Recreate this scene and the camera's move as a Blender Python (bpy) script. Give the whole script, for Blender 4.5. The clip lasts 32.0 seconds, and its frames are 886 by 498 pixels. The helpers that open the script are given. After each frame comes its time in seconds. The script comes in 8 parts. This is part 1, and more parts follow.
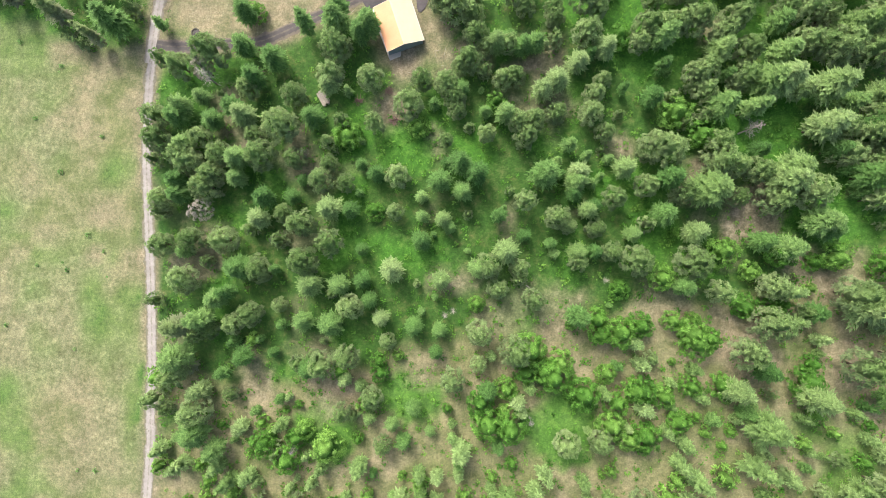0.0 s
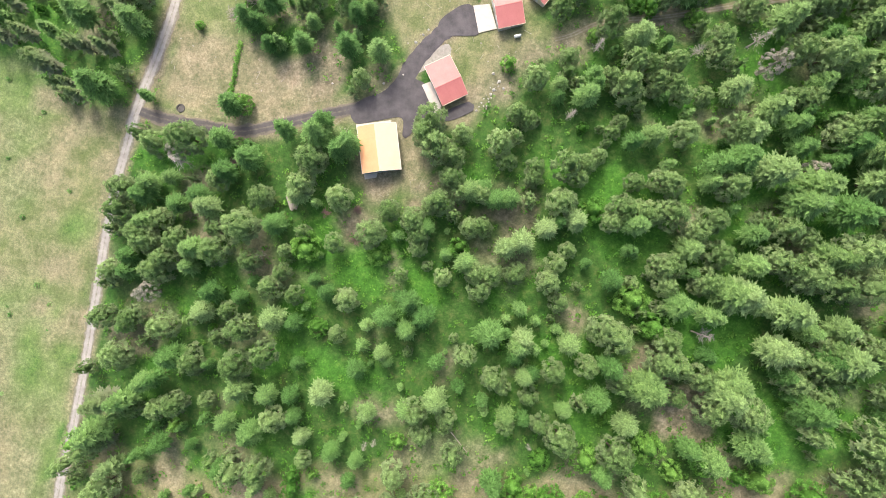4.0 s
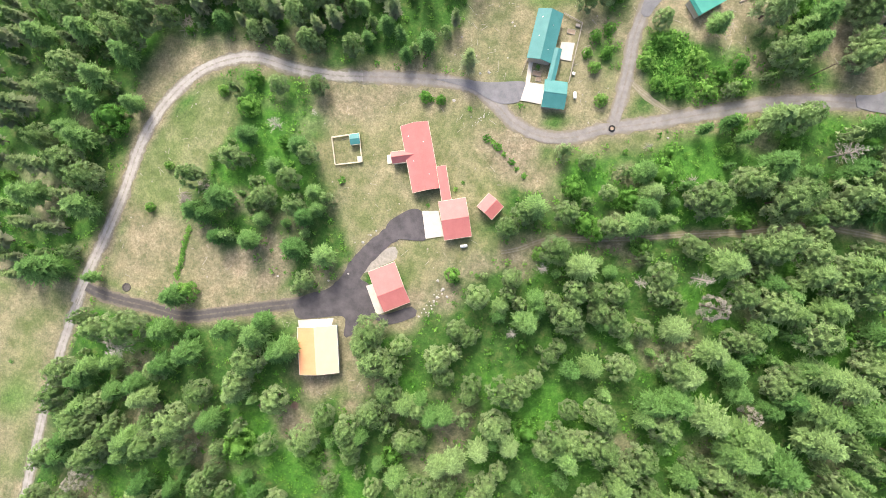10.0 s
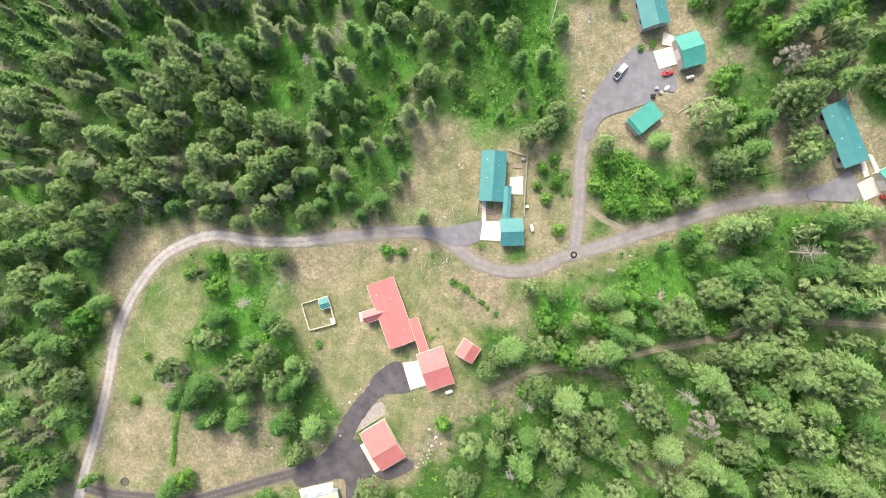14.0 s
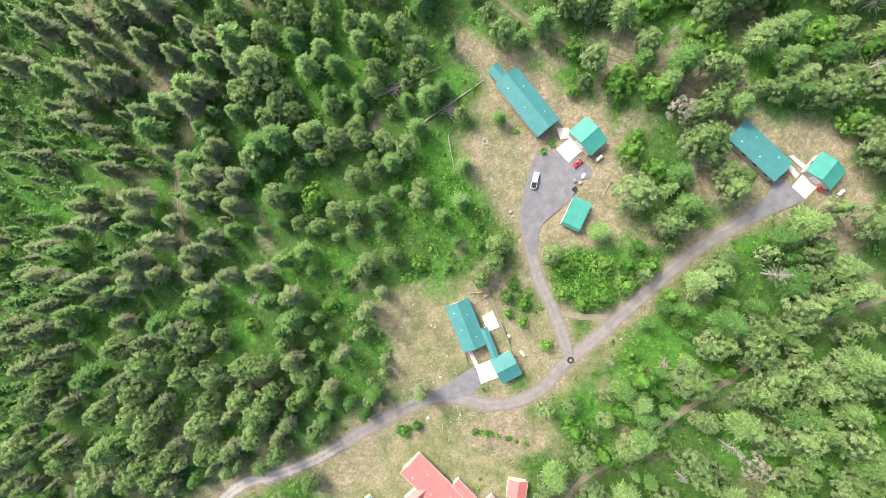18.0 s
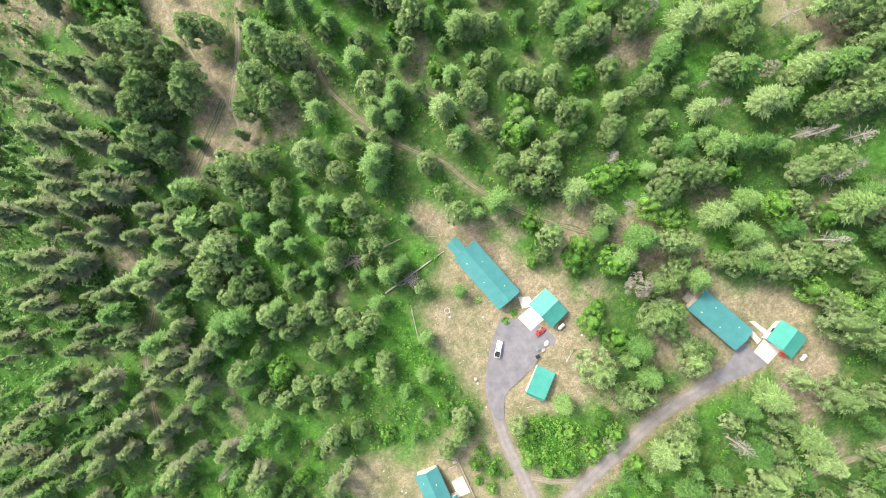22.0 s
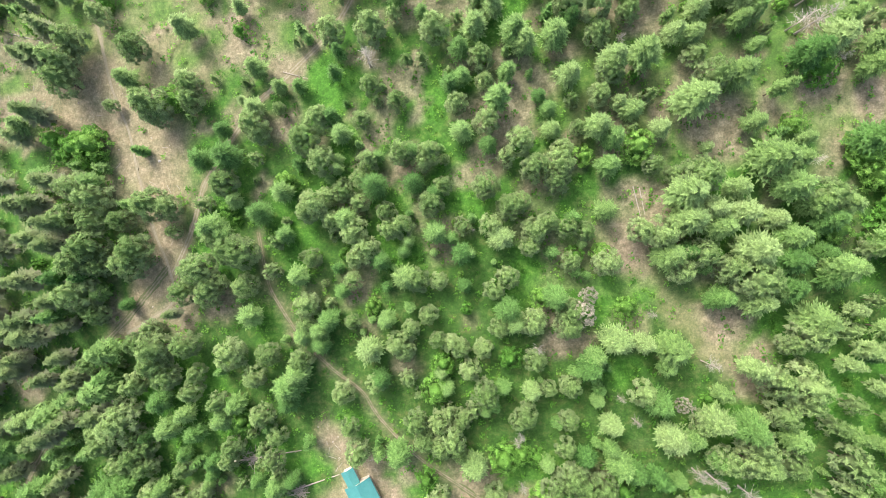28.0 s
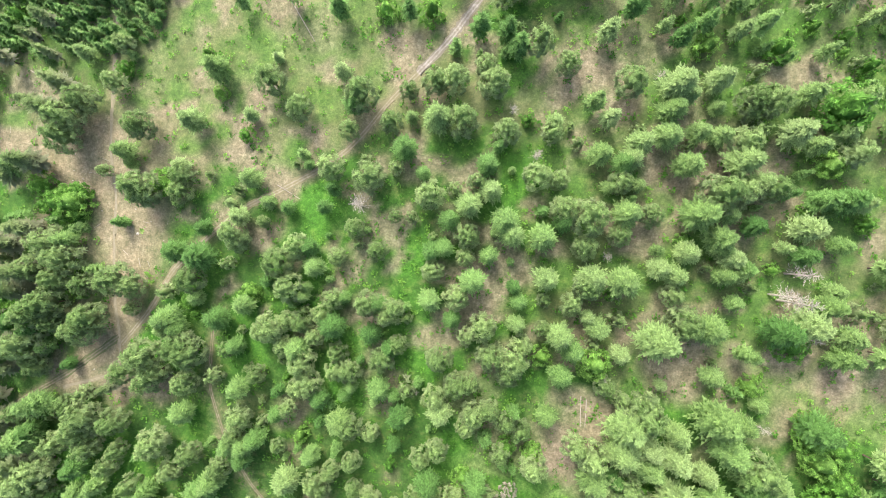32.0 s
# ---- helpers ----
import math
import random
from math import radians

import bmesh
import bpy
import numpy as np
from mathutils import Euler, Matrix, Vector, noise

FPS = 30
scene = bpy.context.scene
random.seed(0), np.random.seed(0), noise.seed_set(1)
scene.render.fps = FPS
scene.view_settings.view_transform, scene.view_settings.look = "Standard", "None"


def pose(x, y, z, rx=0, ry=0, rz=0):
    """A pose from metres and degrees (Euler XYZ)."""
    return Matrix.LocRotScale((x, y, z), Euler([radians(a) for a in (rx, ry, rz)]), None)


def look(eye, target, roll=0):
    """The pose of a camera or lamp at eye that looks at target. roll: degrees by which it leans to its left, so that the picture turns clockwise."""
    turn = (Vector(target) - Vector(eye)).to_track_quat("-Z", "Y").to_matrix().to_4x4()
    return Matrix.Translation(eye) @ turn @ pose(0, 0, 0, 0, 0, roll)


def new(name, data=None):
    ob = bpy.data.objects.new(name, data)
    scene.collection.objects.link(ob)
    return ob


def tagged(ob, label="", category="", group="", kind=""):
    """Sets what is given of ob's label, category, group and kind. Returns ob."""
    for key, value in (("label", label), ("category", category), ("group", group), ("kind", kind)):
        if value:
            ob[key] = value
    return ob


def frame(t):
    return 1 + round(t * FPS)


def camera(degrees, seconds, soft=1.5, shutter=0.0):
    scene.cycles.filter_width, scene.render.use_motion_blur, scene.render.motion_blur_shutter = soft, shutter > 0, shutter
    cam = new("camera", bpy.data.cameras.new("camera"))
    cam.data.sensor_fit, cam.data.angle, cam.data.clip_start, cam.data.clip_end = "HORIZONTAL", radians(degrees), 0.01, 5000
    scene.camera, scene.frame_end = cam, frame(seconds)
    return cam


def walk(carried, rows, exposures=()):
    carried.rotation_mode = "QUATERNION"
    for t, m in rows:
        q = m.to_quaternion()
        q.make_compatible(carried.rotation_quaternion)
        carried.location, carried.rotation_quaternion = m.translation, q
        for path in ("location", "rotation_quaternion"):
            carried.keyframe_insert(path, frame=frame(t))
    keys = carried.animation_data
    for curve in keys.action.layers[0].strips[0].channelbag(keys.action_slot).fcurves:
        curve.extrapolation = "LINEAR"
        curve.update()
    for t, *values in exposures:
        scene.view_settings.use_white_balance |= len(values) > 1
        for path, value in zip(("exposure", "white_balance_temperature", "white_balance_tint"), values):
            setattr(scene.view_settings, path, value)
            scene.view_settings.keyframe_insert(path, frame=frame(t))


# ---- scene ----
cam = camera(88.0, 32.0, soft=0.8)
ROWS = [
    (0.0, 1.31, -11.30, 149.09, 0.596, -0.610, 3.281),
    (0.5, 3.20, -5.37, 149.12, 0.340, -0.472, 3.933),
    (1.0, 4.96, 0.57, 148.98, 0.130, -0.383, 4.970),
    (1.5, 6.60, 6.31, 148.82, -0.001, -0.277, 6.177),
    (2.0, 8.06, 11.89, 148.79, -0.094, -0.221, 7.663),
    (2.5, 9.25, 17.57, 148.74, -0.241, -0.159, 9.597),
    (3.0, 10.17, 23.33, 148.70, -0.365, -0.150, 11.733),
    (3.5, 10.72, 28.97, 148.49, -0.482, -0.119, 13.742),
    (5.5, 12.29, 50.19, 147.82, -0.515, -0.037, 17.266),
    (6.0, 12.73, 55.56, 147.49, -0.516, 0.085, 17.906),
    (6.5, 12.94, 60.88, 147.18, -0.423, 0.208, 18.197),
    (7.0, 12.98, 65.94, 146.98, -0.264, 0.258, 18.252),
    (7.5, 13.00, 70.90, 146.82, -0.086, 0.289, 18.341),
    (8.0, 12.83, 76.08, 146.77, 0.028, 0.299, 18.458),
    (8.5, 12.46, 81.58, 146.89, 0.002, 0.283, 18.563),
    (9.0, 11.97, 87.38, 146.96, -0.121, 0.285, 18.559),
    (9.5, 11.60, 93.11, 147.21, -0.251, 0.273, 18.570),
    (10.0, 11.24, 98.77, 147.18, -0.321, 0.236, 18.648),
    (10.5, 10.84, 104.23, 147.28, -0.314, 0.236, 18.823),
    (11.0, 10.53, 109.77, 147.35, -0.322, 0.265, 18.944),
    (11.5, 10.14, 115.28, 147.39, -0.312, 0.238, 19.062),
    (12.0, 9.75, 120.89, 147.53, -0.274, 0.247, 18.982),
    (12.5, 9.31, 126.35, 147.68, -0.209, 0.222, 18.216),
    (13.0, 8.97, 131.78, 147.60, -0.124, 0.199, 16.361),
    (13.5, 8.69, 137.09, 147.82, 0.003, 0.176, 13.317),
    (14.0, 8.50, 142.25, 147.94, 0.195, 0.125, 8.940),
    (14.5, 8.36, 147.44, 148.09, 0.184, 0.052, 4.159),
    (16.5, 11.90, 170.85, 149.23, 0.368, -0.159, -10.569),
    (17.0, 13.95, 177.15, 149.89, 0.281, -0.099, -13.063),
    (17.5, 16.65, 183.64, 150.35, 0.045, 0.059, -15.349),
    (18.0, 19.41, 190.07, 150.65, -0.134, 0.084, -16.436),
    (18.5, 22.46, 196.27, 150.82, -0.233, 0.179, -17.117),
    (19.0, 25.69, 202.29, 150.92, -0.327, 0.264, -17.691),
    (19.5, 29.15, 207.90, 150.96, -0.319, 0.399, -18.043),
    (20.0, 32.48, 213.36, 150.99, -0.274, 0.468, -18.146),
    (20.5, 35.59, 218.77, 151.05, -0.182, 0.429, -18.252),
    (21.0, 38.86, 224.24, 150.94, -0.167, 0.365, -18.429),
    (21.5, 42.41, 229.79, 151.06, -0.174, 0.390, -18.624),
    (22.0, 46.18, 235.40, 151.13, -0.280, 0.452, -18.727),
    (22.5, 50.13, 241.24, 151.16, -0.510, 0.566, -18.811),
    (23.0, 53.85, 246.85, 151.27, -0.619, 0.636, -18.717),
    (23.5, 57.35, 252.34, 151.26, -0.691, 0.691, -18.500),
    (24.0, 60.58, 257.48, 151.21, -0.588, 0.658, -18.039),
    (24.5, 63.45, 262.34, 151.25, -0.357, 0.555, -17.251),
    (25.0, 65.99, 267.17, 151.33, -0.107, 0.365, -16.023),
    (25.5, 68.41, 272.27, 151.47, 0.043, 0.158, -14.379),
    (27.5, 76.97, 293.80, 152.05, 0.256, -0.467, -6.387),
    (28.0, 78.93, 299.58, 152.27, 0.157, -0.532, -3.598),
    (28.5, 80.55, 305.64, 152.35, 0.011, -0.627, -1.214),
    (29.0, 81.71, 311.63, 152.54, -0.121, -0.758, 0.728),
    (29.5, 82.93, 317.54, 152.71, -0.196, -0.781, 2.067),
    (30.0, 84.01, 323.46, 152.73, -0.282, -0.748, 3.524),
    (30.5, 84.96, 329.47, 152.76, -0.380, -0.691, 5.811),
    (31.0, 85.78, 335.60, 152.72, -0.518, -0.615, 8.227),
    (31.5, 86.52, 341.67, 152.62, -0.630, -0.426, 10.424),
    (32.0, 87.24, 347.65, 152.38, -0.623, -0.183, 11.963),
]
walk(cam, [(t, pose(x, y, z, rx, ry, rz)) for t, x, y, z, rx, ry, rz in ROWS], [(0.0, 0.80), (8.0, 0.88), (12.0, 0.84), (19.0, 0.98), (25.0, 1.14), (29.0, 1.17), (32.0, 1.19)])


# ---------------------------------------------------------------- light
SUN_EL, SUN_AZ = 42.0, -30.0          # elevation; compass turn of the sun from +y towards +x
world = bpy.data.worlds.new("World")
scene.world = world
world.use_nodes = True
wn = world.node_tree.nodes
sky = wn.new("ShaderNodeTexSky")
sky.sky_type, sky.sun_disc = "NISHITA", False
sky.sun_elevation, sky.sun_rotation = radians(SUN_EL), radians(SUN_AZ)
sky.air_density, sky.dust_density, sky.ozone_density = 0.7, 6.0, 0.5
wn["Background"].inputs["Strength"].default_value = 0.185
world.node_tree.links.new(sky.outputs[0], wn["Background"].inputs[0])
sun = new("sun", bpy.data.lights.new("sun", "SUN"))
sun.data.energy, sun.data.angle, sun.data.color = 1.4, radians(10.0), (1.0, 0.95, 0.86)
_e, _a = radians(SUN_EL), radians(SUN_AZ)
sun.matrix_world = look((0, 0, 0), (-math.cos(_e) * math.sin(_a), -math.cos(_e) * math.cos(_a), -math.sin(_e)))


# ---------------------------------------------------------------- land form
def ground_z(x, y):
    """Height of the hillside: a gentle slope that rises to the east and the north."""
    u = np.clip((np.asarray(x, float) + 126.0) / 127.0, -0.6, 3.2)
    v = np.clip((np.asarray(y, float) - 146.6) / 127.0, -2.2, 2.6)
    return 8.775 * u + 0.752 * v + 0.385 * u * u + 0.788 * u * v + 0.996 * v * v


def gz(x, y):
    return float(ground_z(x, y))


def inside(px, py, poly):
    """Signed distance of points to a polygon, positive inside."""
    px, py = np.asarray(px, float), np.asarray(py, float)
    hit = np.zeros(px.shape, bool)
    best = np.full(px.shape, 1e9)
    n = len(poly)
    for i in range(n):
        (x1, y1), (x2, y2) = poly[i][:2], poly[(i + 1) % n][:2]
        if y1 != y2:
            hit ^= ((y1 > py) != (y2 > py)) & (px < (x2 - x1) * (py - y1) / (y2 - y1) + x1)
        dx, dy = x2 - x1, y2 - y1
        k = np.clip(((px - x1) * dx + (py - y1) * dy) / (dx * dx + dy * dy + 1e-9), 0, 1)
        best = np.minimum(best, np.hypot(px - x1 - k * dx, py - y1 - k * dy))
    return np.where(hit, best, -best)


def from_line(px, py, line):
    """Distance of points to an open line."""
    best = np.full(np.shape(px), 1e9)
    for (x1, y1), (x2, y2) in zip(line[:-1], line[1:]):
        dx, dy = x2 - x1, y2 - y1
        k = np.clip(((px - x1) * dx + (py - y1) * dy) / (dx * dx + dy * dy + 1e-9), 0, 1)
        best = np.minimum(best, np.hypot(px - x1 - k * dx, py - y1 - k * dy))
    return best


def smooth(line, step=1.5):
    """A Catmull-Rom line through the points, cut into short steps."""
    p = [Vector((a, b, 0)) for a, b in line]
    p = [p[0] * 2 - p[1]] + p + [p[-1] * 2 - p[-2]]
    out = []
    for i in range(1, len(p) - 2):
        n = max(2, int((p[i + 1] - p[i]).length / step))
        for k in range(n):
            t = k / n
            a, b, c, d = p[i - 1], p[i], p[i + 1], p[i + 2]
            q = 0.5 * (2 * b + (c - a) * t + (2 * a - 5 * b + 4 * c - d) * t * t + (3 * b - a - 3 * c + d) * t ** 3)
            out.append((q.x, q.y))
    out.append((p[-2].x, p[-2].y))
    return out


_rg = np.random.default_rng(7)
_grid = _rg.random((64, 64))


def soft_noise(x, y, size):
    """Smooth value noise, 0 to 1, with lumps of that size in metres."""
    x, y = np.asarray(x, float) / size + 1000, np.asarray(y, float) / size + 1000
    i, j = np.floor(x).astype(int), np.floor(y).astype(int)
    a, b = x - i, y - j
    a, b = a * a * (3 - 2 * a), b * b * (3 - 2 * b)
    g = lambda m, n: _grid[m % 64, n % 64]
    return (g(i, j) * (1 - a) + g(i + 1, j) * a) * (1 - b) + (g(i, j + 1) * (1 - a) + g(i + 1, j + 1) * a) * b


# ---------------------------------------------------------------- plan
FIELD = [(-900, 60), (-131, 56.6), (-115.5, 46.5), (-95.6, 48.4), (-94.5, 21), (-92, -9.4), (-88, -48.7), (-87, -90), (-87, -900), (-900, -900)]
MEADOW_W = [(-87.3, 56.6), (-88.6, 82.6), (-87.8, 99.9), (-83.1, 114.7), (-73.4, 126.2), (-66.1, 122), (-65.5, 109.2), (-68.9, 91.2), (-71.2, 81.1), (-62.4, 78.5),
            (-50.3, 77.1), (-35.5, 73), (-28.1, 68.3), (-47.6, 58.5), (-61.4, 53.5), (-84.3, 51)]
LAWN = [(-40.3, 135.8), (-11.1, 142.4), (5.9, 145.2), (20.4, 139.2), (32, 136), (37.3, 125.4), (26.4, 121.7), (19.1, 106.7), (28.7, 104.7), (15, 92.7), (10.3, 80.2),
        (-0.6, 90.8), (-16.6, 88.9), (-21.6, 98.1), (-30.6, 107.8), (-36, 115.2), (-36.6, 127.9)]
BARN_YARD = [(-60.2, 50.2), (-47.9, 59.3), (-28.1, 68.3), (5.4, 78.5), (10.9, 73.2), (4.9, 70), (-4, 66), (1.5, 52.4), (3, 46), (-7.9, 42.7), (-20.5, 46), (-25, 60), (-36, 58)]
YARD_ONE = [(-7.7, 178.3), (5.7, 181), (15.4, 177.4), (29.8, 181.2), (34.8, 175.7), (36, 165), (42.6, 160.6), (45.9, 149.4), (35.6, 143.8), (22.2, 142.5), (16.1, 151.3),
            (-1.6, 151.7), (-8.7, 151.4), (-3.8, 165.2)]
YARD_TWO = [(38.7, 250), (45, 250), (56.5, 239.3), (70.2, 221.5), (78, 211.7), (76.7, 199.7), (70.7, 193.3), (75.1, 180.6), (62.3, 177.6), (50.2, 181.2), (41.5, 178.4),
            (39.4, 193.7), (36, 205.5), (30.5, 219.5), (40.2, 222.6), (44.9, 231.5)]
YARD_THREE = [(108.3, 206.3), (131.9, 192.3), (139.8, 179.3), (138.7, 160), (133, 160), (124.9, 172.7), (111.2, 174.4), (101.4, 174.1), (89.7, 184.7), (100.6, 187.1)]
HILL = [(-80, -55), (-40, -52), (0, -40), (24, -32), (60, -26), (89.3, -20), (150, 5), (200, -20), (200, -260), (-84, -260)]
BARE_NW = [(-70, 352.2), (-34, 358.7), (-23.5, 369.2), (-14.4, 367.9), (-10.5, 357.9), (2.3, 348.4), (8, 336.9), (5, 324.9), (2.1, 307.6), (-4, 292), (-12, 280), (-22, 278),
           (-18, 288), (-8.5, 303.4), (-9.2, 320.6), (-24.3, 340.4), (-60, 342)]
MEADOW_N = [(-10, 520), (100, 520), (83.7, 416.2), (76.1, 399.2), (63.8, 387.4), (47.9, 388.1), (43.9, 373.3), (31.5, 357.6), (14.2, 362.4), (-8, 375)]
SLOPE_S = [(118.4, 305.8), (126.6, 303.5), (136.9, 294.1), (148.7, 282.1), (161.6, 273.6), (172, 263.3), (160.6, 256.8), (142.6, 273.3), (121.9, 292.8)]
SLOPE_E = [(170, 342), (184, 340.3), (230, 336), (230, 312), (192, 322.1), (175, 326)]
NORTH_EAST = [(112, 330), (150, 318), (250, 330), (270, 470), (100, 480), (104, 400)]
YOUNG_NW = [(-90, 372), (-66, 376), (-42, 377), (-30, 383), (-16, 384), (-8, 391), (-4, 402), (-8, 430), (-70, 426)]
OPEN_N = [(-54, 395), (0, 402), (51, 402), (102, 400), (101, 381), (53, 372), (33, 358), (7, 354), (-15, 349), (-54, 356)]
DEEP = [(-150, 60), (-101, 60), (-98, 100), (-99, 139), (-60, 143), (-40, 146), (-40, 175), (-110, 195), (-150, 150)]
WEST_SIDE = [(4, 184), (30, 182), (35, 196), (32, 208), (22, 222), (8, 214)]
CORNER = [(-96, 133), (-87.3, 135.9), (-77.8, 137.4), (-61.3, 138.7), (-42.4, 139), (-52, 136), (-63.2, 135.6), (-76.6, 130.1), (-83.5, 120.3), (-88.6, 106.8), (-90.2, 101.8), (-93.2, 101.3)]
MOWN = [(-87.5, 56), (-88.5, 81), (-71, 79.5), (-50, 77), (-40, 74), (-30, 68.5), (-48, 59), (-62, 54)]
ISLAND = [(46.9, 176), (51.6, 178.1), (56.5, 179.5), (65.4, 172.8), (73.8, 167.9), (73.4, 163.8), (66.7, 160.2), (54.9, 161.2), (48.2, 167.1)]
SHRUB_ROW = [(34.0, 176.5), (38.4, 175.8), (39.9, 170.1), (39.7, 164.4), (35.3, 159.8), (31.8, 164.9), (32.2, 171.2)]
SHRUB_WEST = [(34.5, 195.0), (41.1, 194.1), (41.2, 186.0), (36.8, 181.5), (32.7, 186.2)]
CLEARINGS = [CORNER, MEADOW_W, LAWN, BARN_YARD, YARD_ONE, YARD_TWO, YARD_THREE]

ROADS = {}   # name: (line, width, surface)
ROADS["field_track"] = ([(-93.4, 47), (-93.8, 37.7), (-93.5, 21.2), (-92.6, 8.6), (-90.6, -9.4), (-88.6, -27.2), (-86.6, -48.7), (-85.6, -68.5), (-84.8, -92), (-84, -260)], 3.7, "track")
ROADS["loop_road"] = ([(-94.1, 44.2), (-93.4, 54.7), (-91.7, 68.4), (-90.5, 83.7), (-90.2, 98.8), (-87.2, 111.8), (-81.1, 123.8), (-73.6, 131.1), (-63.4, 135.8), (-52.1, 136),
                   (-47, 136.3)], 4.1, "gravel")
ROADS["road_link"] = ([(-50, 136.05), (-44, 136.7), (-37.6, 137.6), (-30, 139.6), (-25, 141.0)], 4.1, "track")
ROADS["middle_road"] = ([(-29, 139.9), (-20.5, 142.2), (-7, 145.5), (3.4, 146.7), (11.2, 144.3), (19.4, 140), (28.5, 138.8), (36.4, 141.1), (42.8, 145.4), (46.5, 147.2),
                     (54.1, 150.7), (66.3, 156.9), (78.3, 163), (88.1, 167.9), (99, 171.4), (109.5, 174.1), (121, 177.5)], 4.3, "lane")
ROADS["north_lane"] = ([(46.5, 148.5), (46.1, 155.8), (45.4, 165), (44, 174.4), (44.6, 184.9), (46.3, 193.3), (49, 198)], 4.0, "lane")
ROADS["short_cut"] = ([(45.2, 166.9), (47.1, 161.8), (54.7, 158.3), (62, 156.0)], 1.8, "pale")
ROADS["west_drive"] = ([(-92.3, 50.4), (-87.8, 49.8), (-79.9, 50.1), (-70.4, 51.2), (-59, 52.2), (-48.9, 56.7), (-35.8, 63.1), (-24.3, 68.6), (-18, 72)], 4.0, "drive")
ROADS["house_drive"] = ([(-17.7, 71), (-13.6, 79.1), (-10, 89.6), (-4.2, 98.2), (0, 101.0), (5, 103.0)], 4.9, "asphalt")
ROADS["forest_track"] = ([(27.5, 102.4), (32.1, 105), (40.5, 111), (56, 116), (73.7, 123.1), (91.1, 130), (104.9, 136.5), (116.7, 138.9), (160, 143)], 2.0, "trail")
ROADS["west_trail"] = ([(-61, 205), (-57.7, 222.6), (-54.8, 234.8), (-48, 245.6), (-42.7, 256.8), (-34, 270), (-18.4, 284), (-3.3, 299.5)], 2.1, "dirt")
ROADS["trail_spur"] = ([(-2.1, 297.4), (4.6, 309.6), (8.2, 319.1), (11.6, 326), (26, 344), (38.3, 353.7), (51.6, 364.7), (58.3, 373.4), (64.4, 384.3), (70.8, 393.5)], 2.0, "trail")
ROADS["ridge_trail"] = ([(70.8, 393.5), (78.1, 405.1), (83.7, 416.2), (100, 445)], 2.3, "gravel")
ROADS["clearing_trail"] = ([(-22, 395), (-18.1, 364.1), (-16.1, 353), (-12.4, 341.3), (-10.4, 327.4), (-7.1, 311.3), (-3.3, 299.5), (-3, 288.7), (-18.4, 280)], 1.0, "pale")
ROADS["wood_path"] = ([(25.4, 308.5), (27.4, 293.5), (30.1, 286.7), (36.8, 275.4), (45, 266.4), (53.6, 259.1), (58.4, 251), (69.1, 238.9), (80.5, 230.2), (93.3, 221.2)], 1.5, "dirt")
APRONS = {}
APRONS["barn_apron"] = [(-27.5, 67), (-24, 71.5), (-18.7, 75), (-13.2, 82), (-9.5, 81), (-6.2, 80), (-1.6, 73.4), (1.3, 74.0), (7.6, 78.3), (9.6, 76.2), (3.2, 71.2), (-0.5, 71.1), (-5, 69.6), (-7.2, 64), (-9.2, 63.2), (-11, 68.6), (-18, 66), (-24.3, 63.6)]
APRONS["house_apron"] = [(-6, 94), (-2.9, 96.3), (5, 98.6), (3.2, 102.5), (1.2, 106.6), (-1.6, 106.4), (-4.2, 104.2), (-7.5, 99.5)]
APRONS["spur_apron"] = [(-8, 145.6), (0, 147.9), (8, 149.4), (18.6, 152.6), (18.8, 147.2), (15, 144.8), (12, 144.4), (8, 144.9), (3, 146)]
APRONS["yard_apron"] = [(54.5, 210.2), (58, 208.6), (62.5, 206.6), (67, 201.6), (67.4, 198), (63.2, 197.6), (60.1, 193.8), (54.7, 190.9), (49.2, 188.2), (47.0, 184), (46.0, 181), (43.6, 181.4), (43.4, 189.6), (45.4, 195.9), (49.6, 203.7)]
APRONS["east_apron"] = [(108, 172.5), (113, 172.7), (122.4, 174.4), (120, 178.6), (117, 182), (112, 177.5), (107, 175.6)]
# a few loops of raised brush: lush patches and bare brown patches, (x, y, radius)
LUSH = [(-26, 60, 5), (-60, 100, 4), (-40, 120, 5), (23, 217, 9), (28, 205, 7), (30, 30, 10), (60, 60, 12), (90, 110, 10), (120, 210, 12), (70, 170, 9), (-10, 20, 9), (95, 35, 12), (-30, -10, 8), (51, 351, 7), (78, 344, 7), (82, 317, 9), (114, 306, 6), (131, 281, 8), (97, 397, 5), (8, 264, 5), (163, 269, 6), (26, 218, 6), (39, 237, 5), (30, 242, 4), (50, 250, 4), (-4, -55, 9), (-31, -67, 9), (41, -62, 11), (22, -20, 6), (58, 53, 8), (96, 27, 7), (37, 64, 6)]
LUSH += [(-65, -6, 6), (10, 18, 6), (108, 68, 8), (98, 29, 7), (50, 61, 6), (120, 69, 7), (7, 261, 7), (-34, 218, 6), (-51, 177, 6), (23, 219, 6), (-18, 183, 4), (-47, 195, 6), (-60, 148, 5), (100, 71, 10), (50, 59, 5)]
